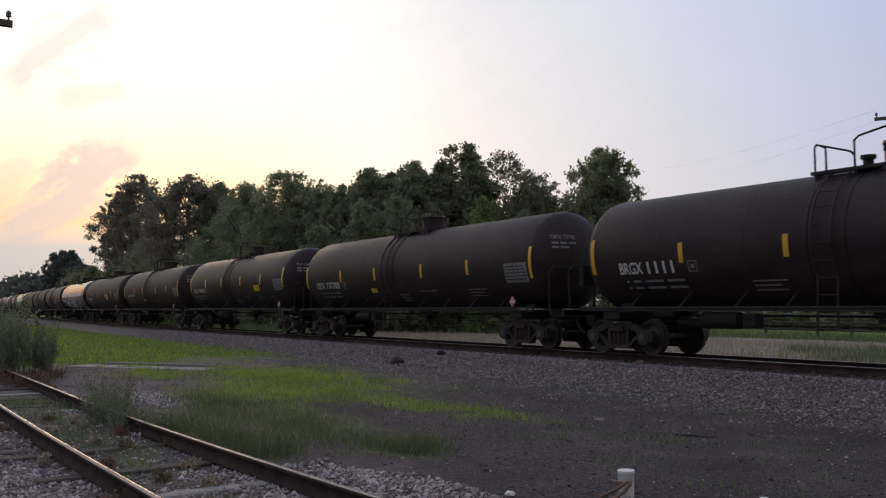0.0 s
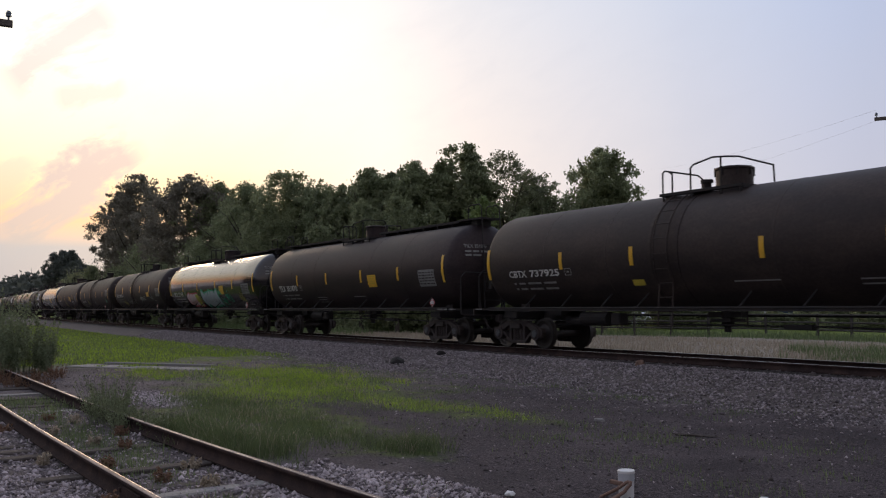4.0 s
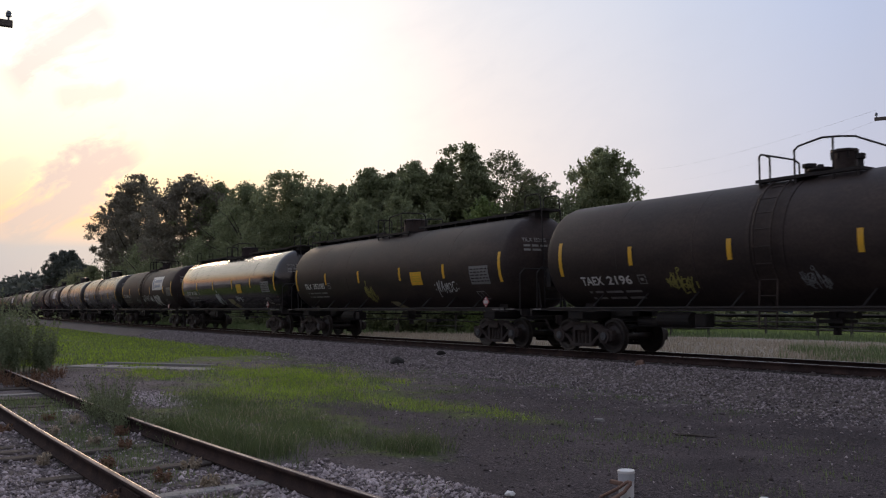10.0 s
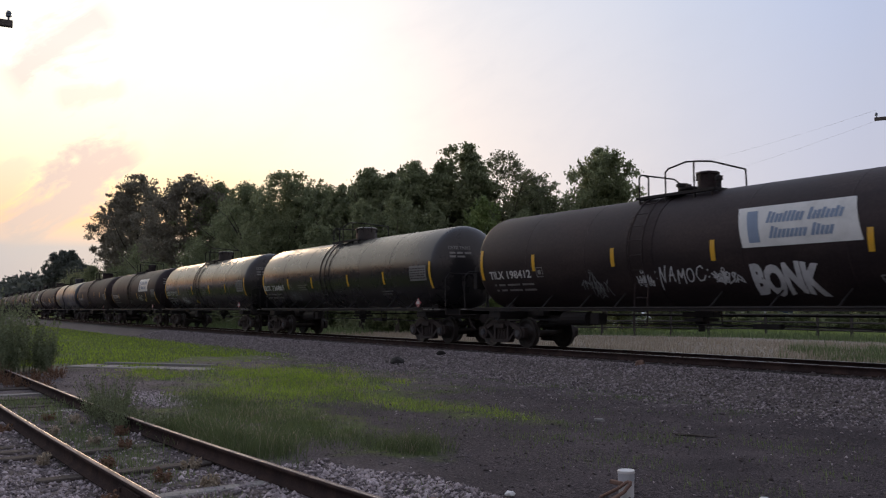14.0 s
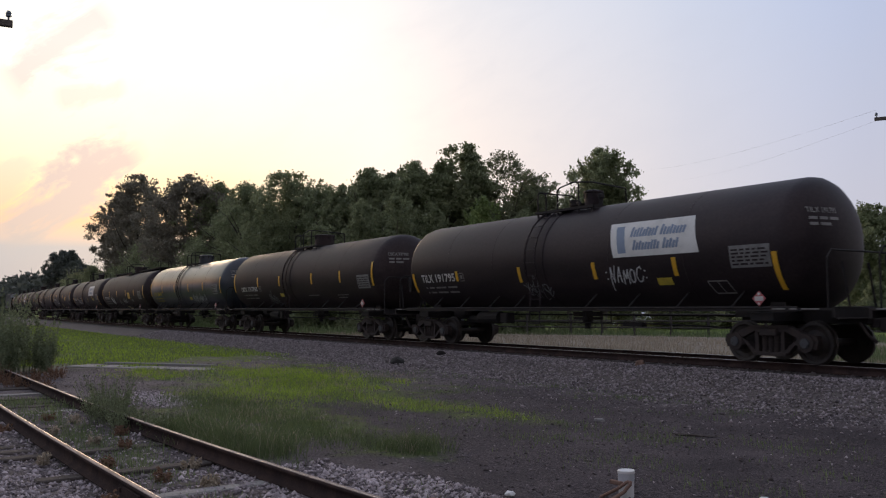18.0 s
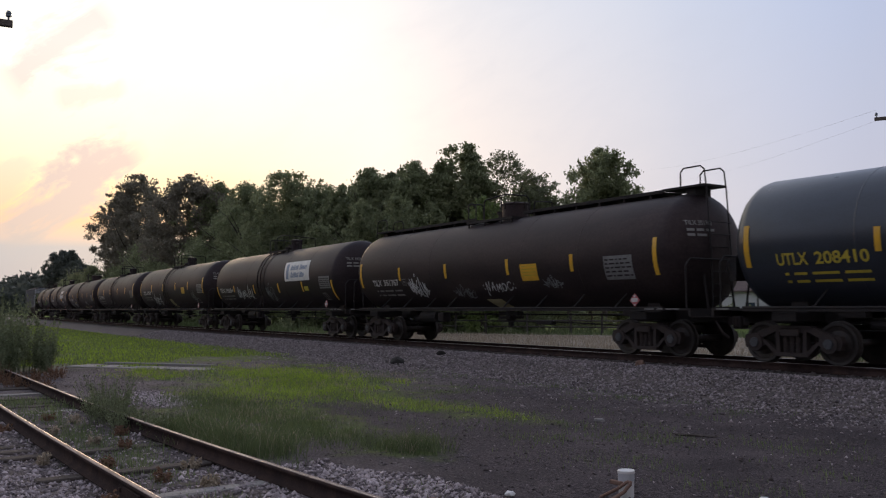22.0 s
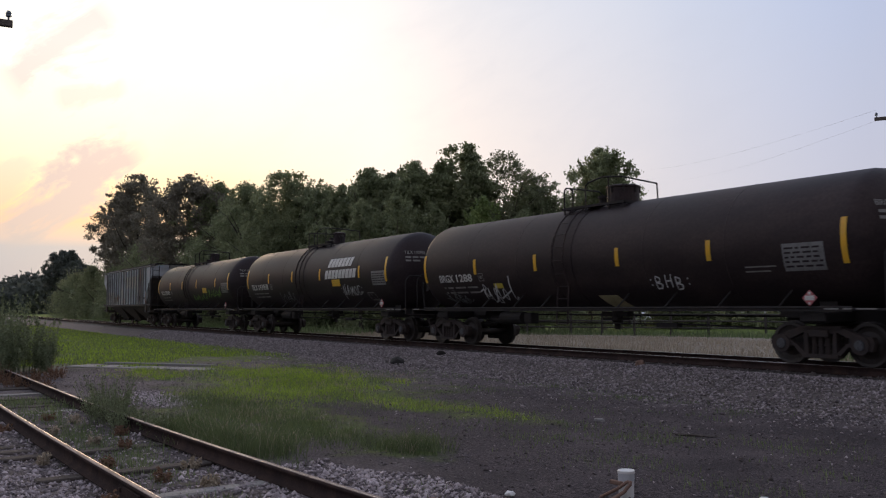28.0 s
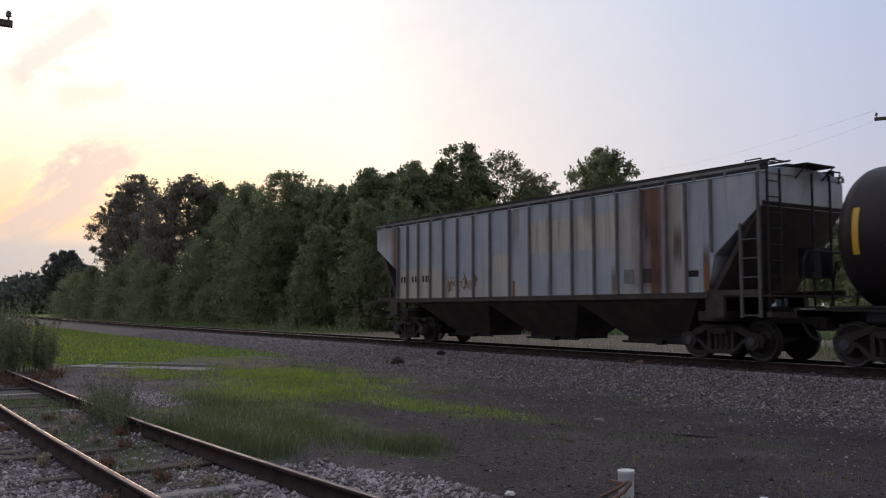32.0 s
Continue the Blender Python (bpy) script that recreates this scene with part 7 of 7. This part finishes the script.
def build_cover():
    rng = np.random.default_rng(5)
    rank = [g for g in GRASS_SPOTS if g[1] < -11.5]
    open_ground = [g for g in GRASS_SPOTS if g[1] >= -11.5]
    for name, label, mat, share, tall, spots in (("grass", "bright green ragged grass tufts on the yard", "grass", 0.62, 1.0, open_ground), ("rank_grass", "dark rank grass along the siding", "darkgrass", 0.75, 1.25, rank), ("dull_grass", "duller grey-green grass among the tufts", "dullgrass", 0.22, 1.2, GRASS_SPOTS), ("dead_grass", "thin dead stalks among the green tufts", "drygrass", 0.08, 1.3, GRASS_SPOTS)):
        cover(name, label, "grass", [blades(rng, blob_points(rng, int(n * share), cx, cy, rx * (1.0 if mat == "grass" else 1.15), ry * (1.0 if mat == "grass" else 1.2)), h * tall, 0.0028 + 0.00014 * abs(cx), 1.1) for cx, cy, rx, ry, n, h in spots], mat)
    n = 52000
    x = -27.5 - 77 * rng.random(n) ** 1.6
    y = -3.9 - 9.8 * rng.random(n)
    y = y + np.where(x > -115, 0.000311 * x * x, 4.11 + 0.0716 * (-x - 115))
    keep = [fbm(a, b, 0.35) + 0.5 * fbm(a, b, 1.3) > -0.35 - (a + 30.5) * -0.16 + max(0.0, b - (0.000311 * a * a if a > -115 else 4.11 - 0.0716 * (a + 115)) + 4.9) * 0.7 for a, b in zip(x, y)]
    p = np.column_stack([x, y, np.zeros(n)])[np.array(keep)]
    cover("lawn_grass", "long bright grass beside the main track", "grass", [blades(rng, p[np.arange(len(p)) % 3 > 0], 0.10, 0.016)], "grass")
    cover("dull_lawn_grass", "duller grass mixed into the bright turf", "grass", [blades(rng, p[::3], 0.12, 0.015)], "dullgrass")
    # low dull tufts scattered over the cinders
    spots = []
    for i in range(110):
        cx, cy = rng.uniform(-26, -5), rng.uniform(-11, -3.9)
        spots.append(blades(rng, blob_points(rng, 80, cx, cy, 0.9, 0.35), 0.075, 0.006))
    spots.append(blades(rng, blob_points(rng, 2600, -12.5, -14.95, 4.5, 0.55), 0.09, 0.006))
    spots.append(blades(rng, blob_points(rng, 1400, -17.5, -14.9, 3.0, 0.9), 0.12, 0.007))
    cover("low_weeds", "sparse dull weeds between ties and cinders", "weeds", spots, "dullgrass")
    n = 14000
    x = -8 - 67 * rng.random(n)
    yb = 24 + np.minimum(0, x + 33) * 0.55
    p = np.column_stack([x, yb + rng.normal(size=n) * 1.3 + 1.0, np.full(n, 0.12)])
    cover("verge_grass", "rough green grass along the sandy lane", "grass", [blades(rng, p, 0.45, 0.02)], "dullgrass")
    near = [blades(rng, blob_points(rng, n, cx, cy, rx, ry), h, 0.012) for cx, cy, rx, ry, n, h in ((-9.5, 5.5, 3.5, 0.9, 1600, 0.3), (-14.5, 8.5, 3.0, 1.5, 1800, 0.35), (-9.0, 9.0, 4.0, 2.0, 2600, 0.4), (-17.5, 12.5, 3.0, 1.6, 1500, 0.35))]
    cover("lane_grass", "green grass tufts among the dry lane grass", "grass", near, "dullgrass")
    n = 30000
    x = -6 - 48 * rng.random(n)
    p = np.column_stack([x, 4.3 + (15.5 + np.minimum(0, x + 33) * 0.5) * rng.random(n) ** 0.9, np.full(n, 0.1)])
    cover("dry_grass", "thin dry tan grass on the lane", "grass", [blades(rng, p, 0.26, 0.016)], "drygrass")
    n = 7000
    x = -48 - 80 * rng.random(n)
    p = np.column_stack([x, 5.0 + 5.0 * rng.random(n), np.full(n, 0.08)])
    cover("trackside_grass", "tall green grass below the trees", "grass", [blades(rng, p, 0.55, 0.05)], "dullgrass")


build_cover()


def stones(rng, pts, lo, hi):
    n = len(pts)
    base = np.array([(1, 0, 0), (-1, 0, 0), (0, 1, 0), (0, -1, 0), (0, 0, 1), (0, 0, -1)], float)
    tri = np.array([(0, 2, 4), (2, 1, 4), (1, 3, 4), (3, 0, 4), (2, 0, 5), (1, 2, 5), (3, 1, 5), (0, 3, 5)])
    s = rng.uniform(lo, hi, n) * rng.choice([0.7, 1.0, 1.0, 1.35], n)
    v = base[None] * (1 + 0.45 * rng.normal(size=(n, 6, 1)).clip(-1.2, 1.4)) + 0.28 * rng.normal(size=(n, 6, 3))
    v *= np.array([1.0, 1.0, 0.7])
    a = rng.uniform(0, 6.283, n)
    c, q = np.cos(a)[:, None], np.sin(a)[:, None]
    x = v[:, :, 0] * c - v[:, :, 1] * q
    y = v[:, :, 0] * q + v[:, :, 1] * c
    v = np.stack([x, y, v[:, :, 2]], axis=2) * s[:, None, None] + pts[:, None, :]
    return v.reshape(-1, 3), (tri[None] + np.arange(n)[:, None, None] * 6).reshape(-1, 3)


def bed_height(off):
    return float(np.interp(off, [-4.1, -3.2, -1.75, -1.3, 1.3, 1.8, 3.4, 3.9], [-0.02, 0.10, 0.36, 0.40, 0.40, 0.36, 0.04, -0.02]))


def build_stones():
    rng = np.random.default_rng(6)
    # ballast shoulder of the main track
    n = 60000
    s = 3 - 62 * rng.random(n) ** 1.25
    off = -1.45 - 2.7 * rng.random(n) ** 1.9
    ragged = np.array([0.35 * noise.noise(Vector((float(q) * 0.7, 0.0, 3.0))) for q in s])
    keep = off > -4.25 + ragged
    s, off = s[keep], off[keep]
    pts = np.array([(*track(a, b).xy, bed_height(b) + 0.01) for a, b in zip(s, off)])
    # strays that have rolled out on the cinders
    m = 5000
    s2, o2 = 2 - 45 * rng.random(m) ** 1.2, -3.9 - 0.75 * rng.exponential(1.0, m)
    far = np.array([track(a, b).xy for a, b in zip(s2, o2)])
    pts = np.concatenate([pts, np.column_stack([far, [ground_height(x, y) + 0.008 for x, y in far]])])
    cover("ballast_stones", "loose grey and brown ballast stones", "gravel", [stones(rng, pts, 0.014, 0.031)], "ballaststone")
    n = 9000
    s = 3 - 60 * rng.random(n) ** 1.2
    off = rng.uniform(-1.25, 1.25, n)
    pts = np.array([(*track(a, b).xy, 0.41) for a, b in zip(s, off)])
    cover("track_stones", "oily ballast toned down for rail and tie shade between the rails", "gravel", [stones(rng, pts, 0.022, 0.042)], "darkstone")
    # coarse gravel round the siding
    n = 56000
    x = -2.5 - 15 * rng.random(n) ** 1.25
    y = -18.2 + 5.6 * rng.random(n)
    edge = -12.55 - 0.10 * np.abs(x + 7) - 0.5 * np.array([noise.noise(Vector((float(q) * 0.5, 1.0, 2.0))) for q in x])
    lim = np.where(x > -9.6, edge, -14.0)
    keep = (y < lim) & (rng.random(n) < np.interp(x, [-17, -11, -9], [0.25, 0.5, 1.0]) * np.where((y > -15.6) & (y < -14.2) & (x < -8.3), 0.35, 1.0))
    x, y = x[keep], y[keep]
    # it thins out round the camera's place
    m = 9000
    x2, y2 = -2.5 + 12 * rng.random(m) ** 1.6, -20.5 + 8.0 * rng.random(m)
    x3, y3 = -2.5 - 15 * rng.random(m // 2), -18.2 - 2.6 * rng.random(m // 2) ** 1.6
    k = blob_points(rng, 2200, -17.6, -12.7, 2.0, 0.45)
    x, y = np.concatenate([x, x2, x3, k[:, 0]]), np.concatenate([y, y2, y3, k[:, 1]])
    z = np.array([ground_height(a, b) for a, b in zip(x, y)])
    cover("siding_gravel", "coarse pale grey gravel round the siding", "gravel", [stones(rng, np.column_stack([x, y, z + 0.006]), 0.014, 0.032)], "stone")
    n = 13000
    x, y = -2 - 26 * rng.random(n) ** 1.2, rng.uniform(-13.5, -4.0, n)
    z = np.array([ground_height(a, b) for a, b in zip(x, y)])
    cover("cinder_stones", "small dark cinders and grit", "gravel", [stones(rng, np.column_stack([x, y, z + 0.002]), 0.008, 0.022)], "darkstone")
    n = 2000
    x, y = -2 - 24 * rng.random(n) ** 1.2, rng.uniform(-13.5, -4.2, n)
    z = np.array([ground_height(a, b) for a, b in zip(x, y)])
    cover("pale_stones", "scattered pale stones on dark cinders", "gravel", [stones(rng, np.column_stack([x, y, z + 0.002]), 0.006, 0.017)], "stone")


build_stones()


def weed(x, y, height, spread, n, seed, label, mat="dullgrass", leafy=True):
    """A tall weed: many stems from one root, small leaves and seed heads along them."""
    rng = np.random.default_rng(seed)
    t = thing("weed", label, "weed", pose(x, y, ground_height(x, y)), "tall weeds")
    bm = bmesh.new()
    cs, rs = [], []
    for i in range(n):
        a, q = rng.uniform(0, 6.283), spread * math.sqrt(rng.random())
        o = Vector((q * math.cos(a) * 0.6, q * math.sin(a) * 0.6, -0.03))
        h = height * (0.45 + 0.55 * rng.random()) * (1 - 0.25 * (q / spread) ** 2)
        tip = Vector((q * math.cos(a) + rng.normal() * 0.08 * height, q * math.sin(a) + rng.normal() * 0.08 * height, h))
        rod(bm, o, tip, 0.006, 4, 0.002)
        for k in range(7):
            u = rng.uniform(0.3, 1.0)
            cs.append(tuple(o.lerp(tip, u)))
            w = (0.11 if leafy else 0.06) * (1.15 - 0.8 * u)
            rs.append((w, w, w * 1.5))
    part("stalk", bm, mat, t)["kind"] = "stuff"
    v, f = leaf_cloud(rng, cs, rs, len(cs) * (11 if leafy else 5), 0.034 if leafy else 0.018)
    part("foliage", soup("foliage", v, f, mat), None, t)


for i, (x, y, h, s, n) in enumerate(((-14.6, -14.35, 1.0, 0.5, 40), (-15.3, -14.2, 0.9, 0.45, 30), (-13.9, -14.3, 0.6, 0.35, 26), (-16.2, -14.05, 0.85, 0.4, 24), (-13.2, -14.05, 0.4, 0.3, 22))):
    weed(x, y, h, s, n, 40 + i, "spindly grey-green weed beside the siding rail", "weedgreen", leafy=False)
for i, (x, y, h, s, n) in enumerate(((-28.9, -14.5, 2.5, 0.8, 44), (-27.6, -14.9, 2.3, 0.7, 40), (-28.4, -13.6, 2.0, 0.7, 40), (-28.0, -13.1, 1.5, 0.5, 34), (-30.5, -14.2, 2.4, 0.8, 40), (-27.2, -14.2, 1.9, 0.7, 38), (-31.5, -13.4, 2.2, 0.7, 36), (-26.4, -14.8, 1.5, 0.6, 30), (-27.4, -13.2, 1.1, 0.4, 26), (-29.5, -15.4, 2.6, 0.8, 40))):
    weed(x, y, h * 1.28, s, n, 60 + i, "tall leafy weed clump on the yard's edge", "weedgreen")
for i, (x, y, h) in enumerate(((-24.2, -14.0, 0.5), (-24.9, -14.6, 0.6), (-23.4, -14.5, 0.4), (-25.0, -13.3, 0.45), (-22.6, -14.1, 0.35), (-24.0, -15.1, 0.5))):
    weed(x, y, h, 0.4, 26, 160 + i, "reddish dry weed at the foot of tall weeds", "redgrass", False)
for i in range(14):
    x = -7.8 - i * 0.62
    weed(x, siding(x, 0) + (0.35, -0.25, 0.9, 0.6, 1.15)[i % 5], 0.17, 0.12, 9, 80 + i, "short reddish dry weed between the ties", "redgrass" if i % 2 else "drygrass", False)


# ---- small things on the yard ----
def slab():
    t = thing("concrete_slab", "cracked pale concrete slab sunk in the grass", "slab", pose(-27.2, -10.4, 0.0, 0, 0, 36))
    part("panel", boxes((-2.6, -0.03, -0.5, 0.5, -0.15, 0.04), bevel=0.02), "concrete", t)
    part("panel", boxes((0.03, 2.5, -0.45, 0.5, -0.15, 0.03), bevel=0.02), "concrete", t)
    part("kerb", boxes((-2.2, 2.0, 0.8, 0.95, -0.1, 0.10), bevel=0.02), "concrete", t)


def standpipe():
    x, y = -6.01, -11.57
    t = thing("standpipe", "white capped plastic pipe standing in the dirt", "pipe", pose(x, y, ground_height(x, y)))
    part("pipe", lathe([(-0.1, 0.074), (0.235, 0.074)], 24, "Z"), "pvc", t)
    part("coupling", lathe([(0.16, 0.070), (0.16, 0.079), (0.235, 0.079), (0.235, 0.070)], 24, "Z"), "pvcband", t, "grey coupling band")
    part("cap", lathe([(0.23, 0.083), (0.252, 0.085), (0.258, 0.079), (0.252, 0.068), (0.245, 0.01)], 24, "Z"), "pvc", t, "white cap with a brown stained top")
    b = thing("iron_bar", "bent rusty iron bars leaning on the pipe", "scrap metal", pose(x + 0.05, y - 0.13, ground_height(x, y)))
    part("bar", pipe([(-0.18, -0.10, 0.0), (-0.02, -0.02, 0.10), (0.05, 0.04, 0.17), (0.08, 0.07, 0.16)], 0.016, 8), "rustyiron", b)
    part("bar", pipe([(-0.02, -0.12, 0.0), (0.06, -0.02, 0.08), (0.10, 0.03, 0.16)], 0.018, 8), "rustyiron", b)
    part("bracket", boxes((-0.17, -0.02, 0.02, 0.06, 0.12, 0.16), bevel=0.006), "rustyiron", b)


slab()
standpipe()


def chunk(name, label, category, x, y, z, size, mat, seed):
    rng = random.Random(seed)
    bm = bmesh.new()
    bmesh.ops.create_icosphere(bm, subdivisions=2, radius=1.0)
    for v in bm.verts:
        v.co *= 1 + 0.35 * noise.noise(v.co * 1.7 + Vector((seed, 0, 0)))
        v.co = Vector((v.co.x * size[0], v.co.y * size[1], max(v.co.z, -0.5) * size[2]))
    thing(name, label, category, pose(x, y, z + size[2] * 0.4, 0, 0, rng.uniform(0, 90)), data=mesh_of(bm, name)).data.materials.append(M[mat])


chunk("tar_lump", "dark tarry lump on the ballast foot", "lump", -23.9, -3.3, 0.03, (0.30, 0.2, 0.16), "lump", 1)
chunk("tar_lump", "dark stick-like scrap on ballast", "lump", -23.3, -2.0, 0.32, (0.16, 0.05, 0.10), "lump", 2)
chunk("rock", "pale rock on the cinders", "rock", -10.16, -7.85, 0.0, (0.11, 0.05, 0.035), "concrete", 3)
chunk("rock", "white stone near the pipe", "rock", -5.05, -10.75, 0.0, (0.07, 0.05, 0.035), "pvc", 4)
chunk("rock", "pale stone at the gravel's edge", "rock", -6.65, -12.5, 0.0, (0.05, 0.04, 0.03), "pvc", 5)
chunk("rock", "pinkish stone beside the main rail", "rock", -15.2, -1.45, 0.38, (0.14, 0.09, 0.10), "rustyiron", 6)
chunk("wood_scrap", "dark old board lying in the dirt", "wood", -8.2, -7.9, 0.0, (0.30, 0.05, 0.02), "tie", 7)
chunk("wood_scrap", "rotten brown wood scrap in the gravel", "wood", -6.75, -13.3, 0.0, (0.16, 0.06, 0.04), "rustyiron", 8)


# ---- beyond the railway ----
def fence():
    t = thing("rail_fence", "dark three-rail pipe fence along the lane", "fence")
    pts = [(-50.0, 15.0), (-45.7, 16.8), (-40.5, 19.6), (-37.0, 21.6), (-33.7, 24.4), (-30.4, 25.3), (-27.0, 25.0), (-22.7, 24.2), (-18, 23.6), (-12, 23.0)]
    rows = []
    for (x0, y0), (x1, y1) in zip(pts, pts[1:]):
        n = max(1, round(math.hypot(x1 - x0, y1 - y0) / 2.4))
        rows += [(x0 + (x1 - x0) * i / n, y0 + (y1 - y0) * i / n) for i in range(n)]
    post = mesh_of(boxes((-0.06, 0.06, -0.06, 0.06, -0.1, 1.42), bevel=0.01), "post")
    post.materials.append(M["post"])
    for x, y in rows:
        part("post", post, None, t, "", pose(x, y, 0.1))
    for z in (0.55, 0.95, 1.35):
        for (x0, y0), (x1, y1) in zip(rows, rows[1:]):
            part("rail", rod(bmesh.new(), (x0, y0, z + 0.1), (x1, y1, z + 0.1), 0.045, 6), "post", t)


fence()


def house(x, y, turn, w, d, wall, ridge, label, windows):
    h = thing("house", label, "house", pose(x, y, 0.0, 0, 0, turn))
    part("wall", boxes((-w / 2, w / 2, -d / 2, d / 2, 0, wall)), "siding", h)
    for i in range(int(wall / 0.3)):
        part("clapboard", boxes((-w / 2 - 0.01, w / 2 + 0.01, -d / 2 - 0.03, -d / 2 - 0.003, i * 0.3 + 0.02, i * 0.3 + 0.28)), "siding", h)
    bm = plate([(-d / 2 - 0.45, wall - 0.12), (0, ridge), (d / 2 + 0.45, wall - 0.12), (d / 2 + 0.45, wall), (0, ridge + 0.16), (-d / 2 - 0.45, wall)], [], -w / 2 - 0.4, w / 2 + 0.4)
    bmesh.ops.rotate(bm, verts=bm.verts[:], cent=(0, 0, 0), matrix=Matrix.Rotation(math.pi / 2, 3, "Z"))
    part("roof", bm, "roof", h)
    for sx in (-1, 1):
        bm = plate([(-d / 2, wall), (d / 2, wall), (0, ridge)], [], -0.04, 0.04)
        bmesh.ops.rotate(bm, verts=bm.verts[:], cent=(0, 0, 0), matrix=Matrix.Rotation(math.pi / 2, 3, "Z"))
        part("gable", bm, "siding", h, "", pose(sx * (w / 2 - 0.05), 0, 0))
    for wx, wz, ww, wh in windows:
        win = part("window", boxes((wx - ww / 2, wx + ww / 2, -d / 2 - 0.06, -d / 2 - 0.045, wz, wz + wh)), "glass", h, "dark glazed window")
        part("window_frame", boxes((wx - ww / 2 - 0.08, wx - ww / 2, -d / 2 - 0.09, -d / 2 - 0.04, wz - 0.08, wz + wh + 0.08), (wx + ww / 2, wx + ww / 2 + 0.08, -d / 2 - 0.09, -d / 2 - 0.04, wz - 0.08, wz + wh + 0.08), (wx - ww / 2, wx + ww / 2, -d / 2 - 0.09, -d / 2 - 0.04, wz + wh, wz + wh + 0.08), (wx - ww / 2, wx + ww / 2, -d / 2 - 0.09, -d / 2 - 0.04, wz - 0.08, wz)), "siding", win)


house(-56.2, 60.0, 28, 12.6, 8.0, 3.6, 5.6, "white clapboard house with a brown shingle roof", [(-3.2, 1.0, 1.1, 1.4), (0.2, 0.9, 0.9, 1.5), (3.6, 1.3, 1.9, 1.4)])
house(-44.6, 64.0, 30, 4.2, 5.0, 3.0, 3.9, "small white outbuilding behind trees", [(0.3, 0.9, 0.9, 1.1)])


def parked_car(x, y, turn, label):
    c = thing("parked_car", label, "car", pose(x, y, 0.0, 0, 0, turn), "parked cars by the house")
    prof = [(-2.2, 0.35), (-2.25, 0.75), (-2.1, 0.95), (-1.2, 1.02), (-0.6, 1.48), (0.9, 1.50), (1.55, 1.05), (2.15, 0.95), (2.25, 0.6), (2.2, 0.35)]
    bm = plate(prof, [], -0.86, 0.86)
    bmesh.ops.bevel(bm, geom=[e for e in bm.edges if e.calc_length() > 1.0], offset=0.06, segments=2, affect="EDGES")
    part("body", bm, "carpaint", c)
    part("side_window", plate([(-1.0, 1.02), (-0.55, 1.40), (0.8, 1.42), (1.3, 1.05)], [], -0.875, -0.868), "glass", c)
    part("windscreen", plate([(-1.18, 1.06), (-0.66, 1.45), (-0.63, 1.43), (-1.14, 1.04)], [], -0.7, 0.7), "glass", c)
    for wx in (-1.4, 1.4):
        for s in (-1, 1):
            w = part("wheel", lathe([(-0.1, 0.1), (-0.1, 0.32), (0.1, 0.32), (0.1, 0.1)], 18, "Y"), "rubber", c, "", pose(wx, s * 0.8, 0.32))
            part("rim", lathe([(-0.105, 0.02), (-0.105, 0.2), (0.105, 0.2), (0.105, 0.02)], 14, "Y"), "cap", w)


parked_car(-55.6, 50.2, 10, "white car parked in front of the white house")
parked_car(-52.5, 38.5, 5, "white car parked beyond the fence")
parked_car(-43.0, 52.5, 15, "white car parked near the outbuilding")


def utility_pole(x, y, height, turn, label, arms, far_wire):
    p = thing("utility_pole", label, "utility pole", pose(x, y, 0.0, 0, 0, turn))
    part("pole", rod(bmesh.new(), (0, 0, -0.3), (0, 0, height), 0.15, 12, 0.11), "polewood", p)
    for z, w in arms:
        arm = part("crossarm", boxes((-w, w, -0.17, -0.06, z - 0.07, z + 0.07), bevel=0.01), "polewood", p)
        for dx in (-w + 0.08, -w * 0.55, w * 0.55, w - 0.08):
            part("insulator", lathe([(z + 0.06, 0.02), (z + 0.14, 0.02), (z + 0.15, 0.06), (z + 0.2, 0.05), (z + 0.21, 0.065), (z + 0.27, 0.03)], 10, "Z"), "glass", arm, "", pose(dx, -0.12, 0))
        part("brace", pipe([(-w * 0.6, -0.05, z - 0.06), (0, -0.1, z - 0.6), (w * 0.6, -0.05, z - 0.06)], 0.015, 6), "steel", arm)


utility_pole(-17.3, 18.3, 10.45, 28, "wooden utility pole with a crossarm behind the train", [(9.70, 2.2)], None)
utility_pole(-19.9, -16.95, 8.6, 84, "wooden utility pole beside the siding", [(7.75, 1.66)], None)


def wire(a, b, sag, label):
    a, b = Vector(a), Vector(b)
    pts = []
    for i in range(25):
        u = i / 24
        q = a.lerp(b, u)
        q.z -= sag * 4 * u * (1 - u)
        pts.append(q)
    thing("overhead_wire", label, "wire", group="overhead wires", data=pipe_mesh(pts))


def pipe_mesh(pts):
    me = mesh_of(pipe(pts, 0.0035, 4), "wire")
    me.materials.append(M["wire"])
    return me


wire((-19.2, 17.3, 10.1), (-80.35, 71.3, 20.8), 0.5, "thin overhead wire against the sky")
wire((-17.9, 17.9, 10.1), (-76.0, 73.0, 19.0), 0.5, "thin overhead wire against the sky")


# ---- what moves ----
def motions():
    times = [i * 2.0 for i in range(17)]
    for s0, car in CARS:
        walk(car, [(t, on_track(s0 + advance(t))) for t in times])
    first = {}
    for ob, i in WHEELSETS:
        if i not in first:
            d = (-0.889, 0.889)[i]
            walk(ob, [(k / FPS, pose(d, 0, 0.457, 0, math.degrees(advance(k / FPS) / 0.457), 0)) for k in range(32 * FPS + 1)])
            first[i] = ob.animation_data
        else:
            ob.rotation_mode = "QUATERNION"
            ob.animation_data_create()
            ob.animation_data.action = first[i].action
            ob.animation_data.action_slot = first[i].action_slot


motions()
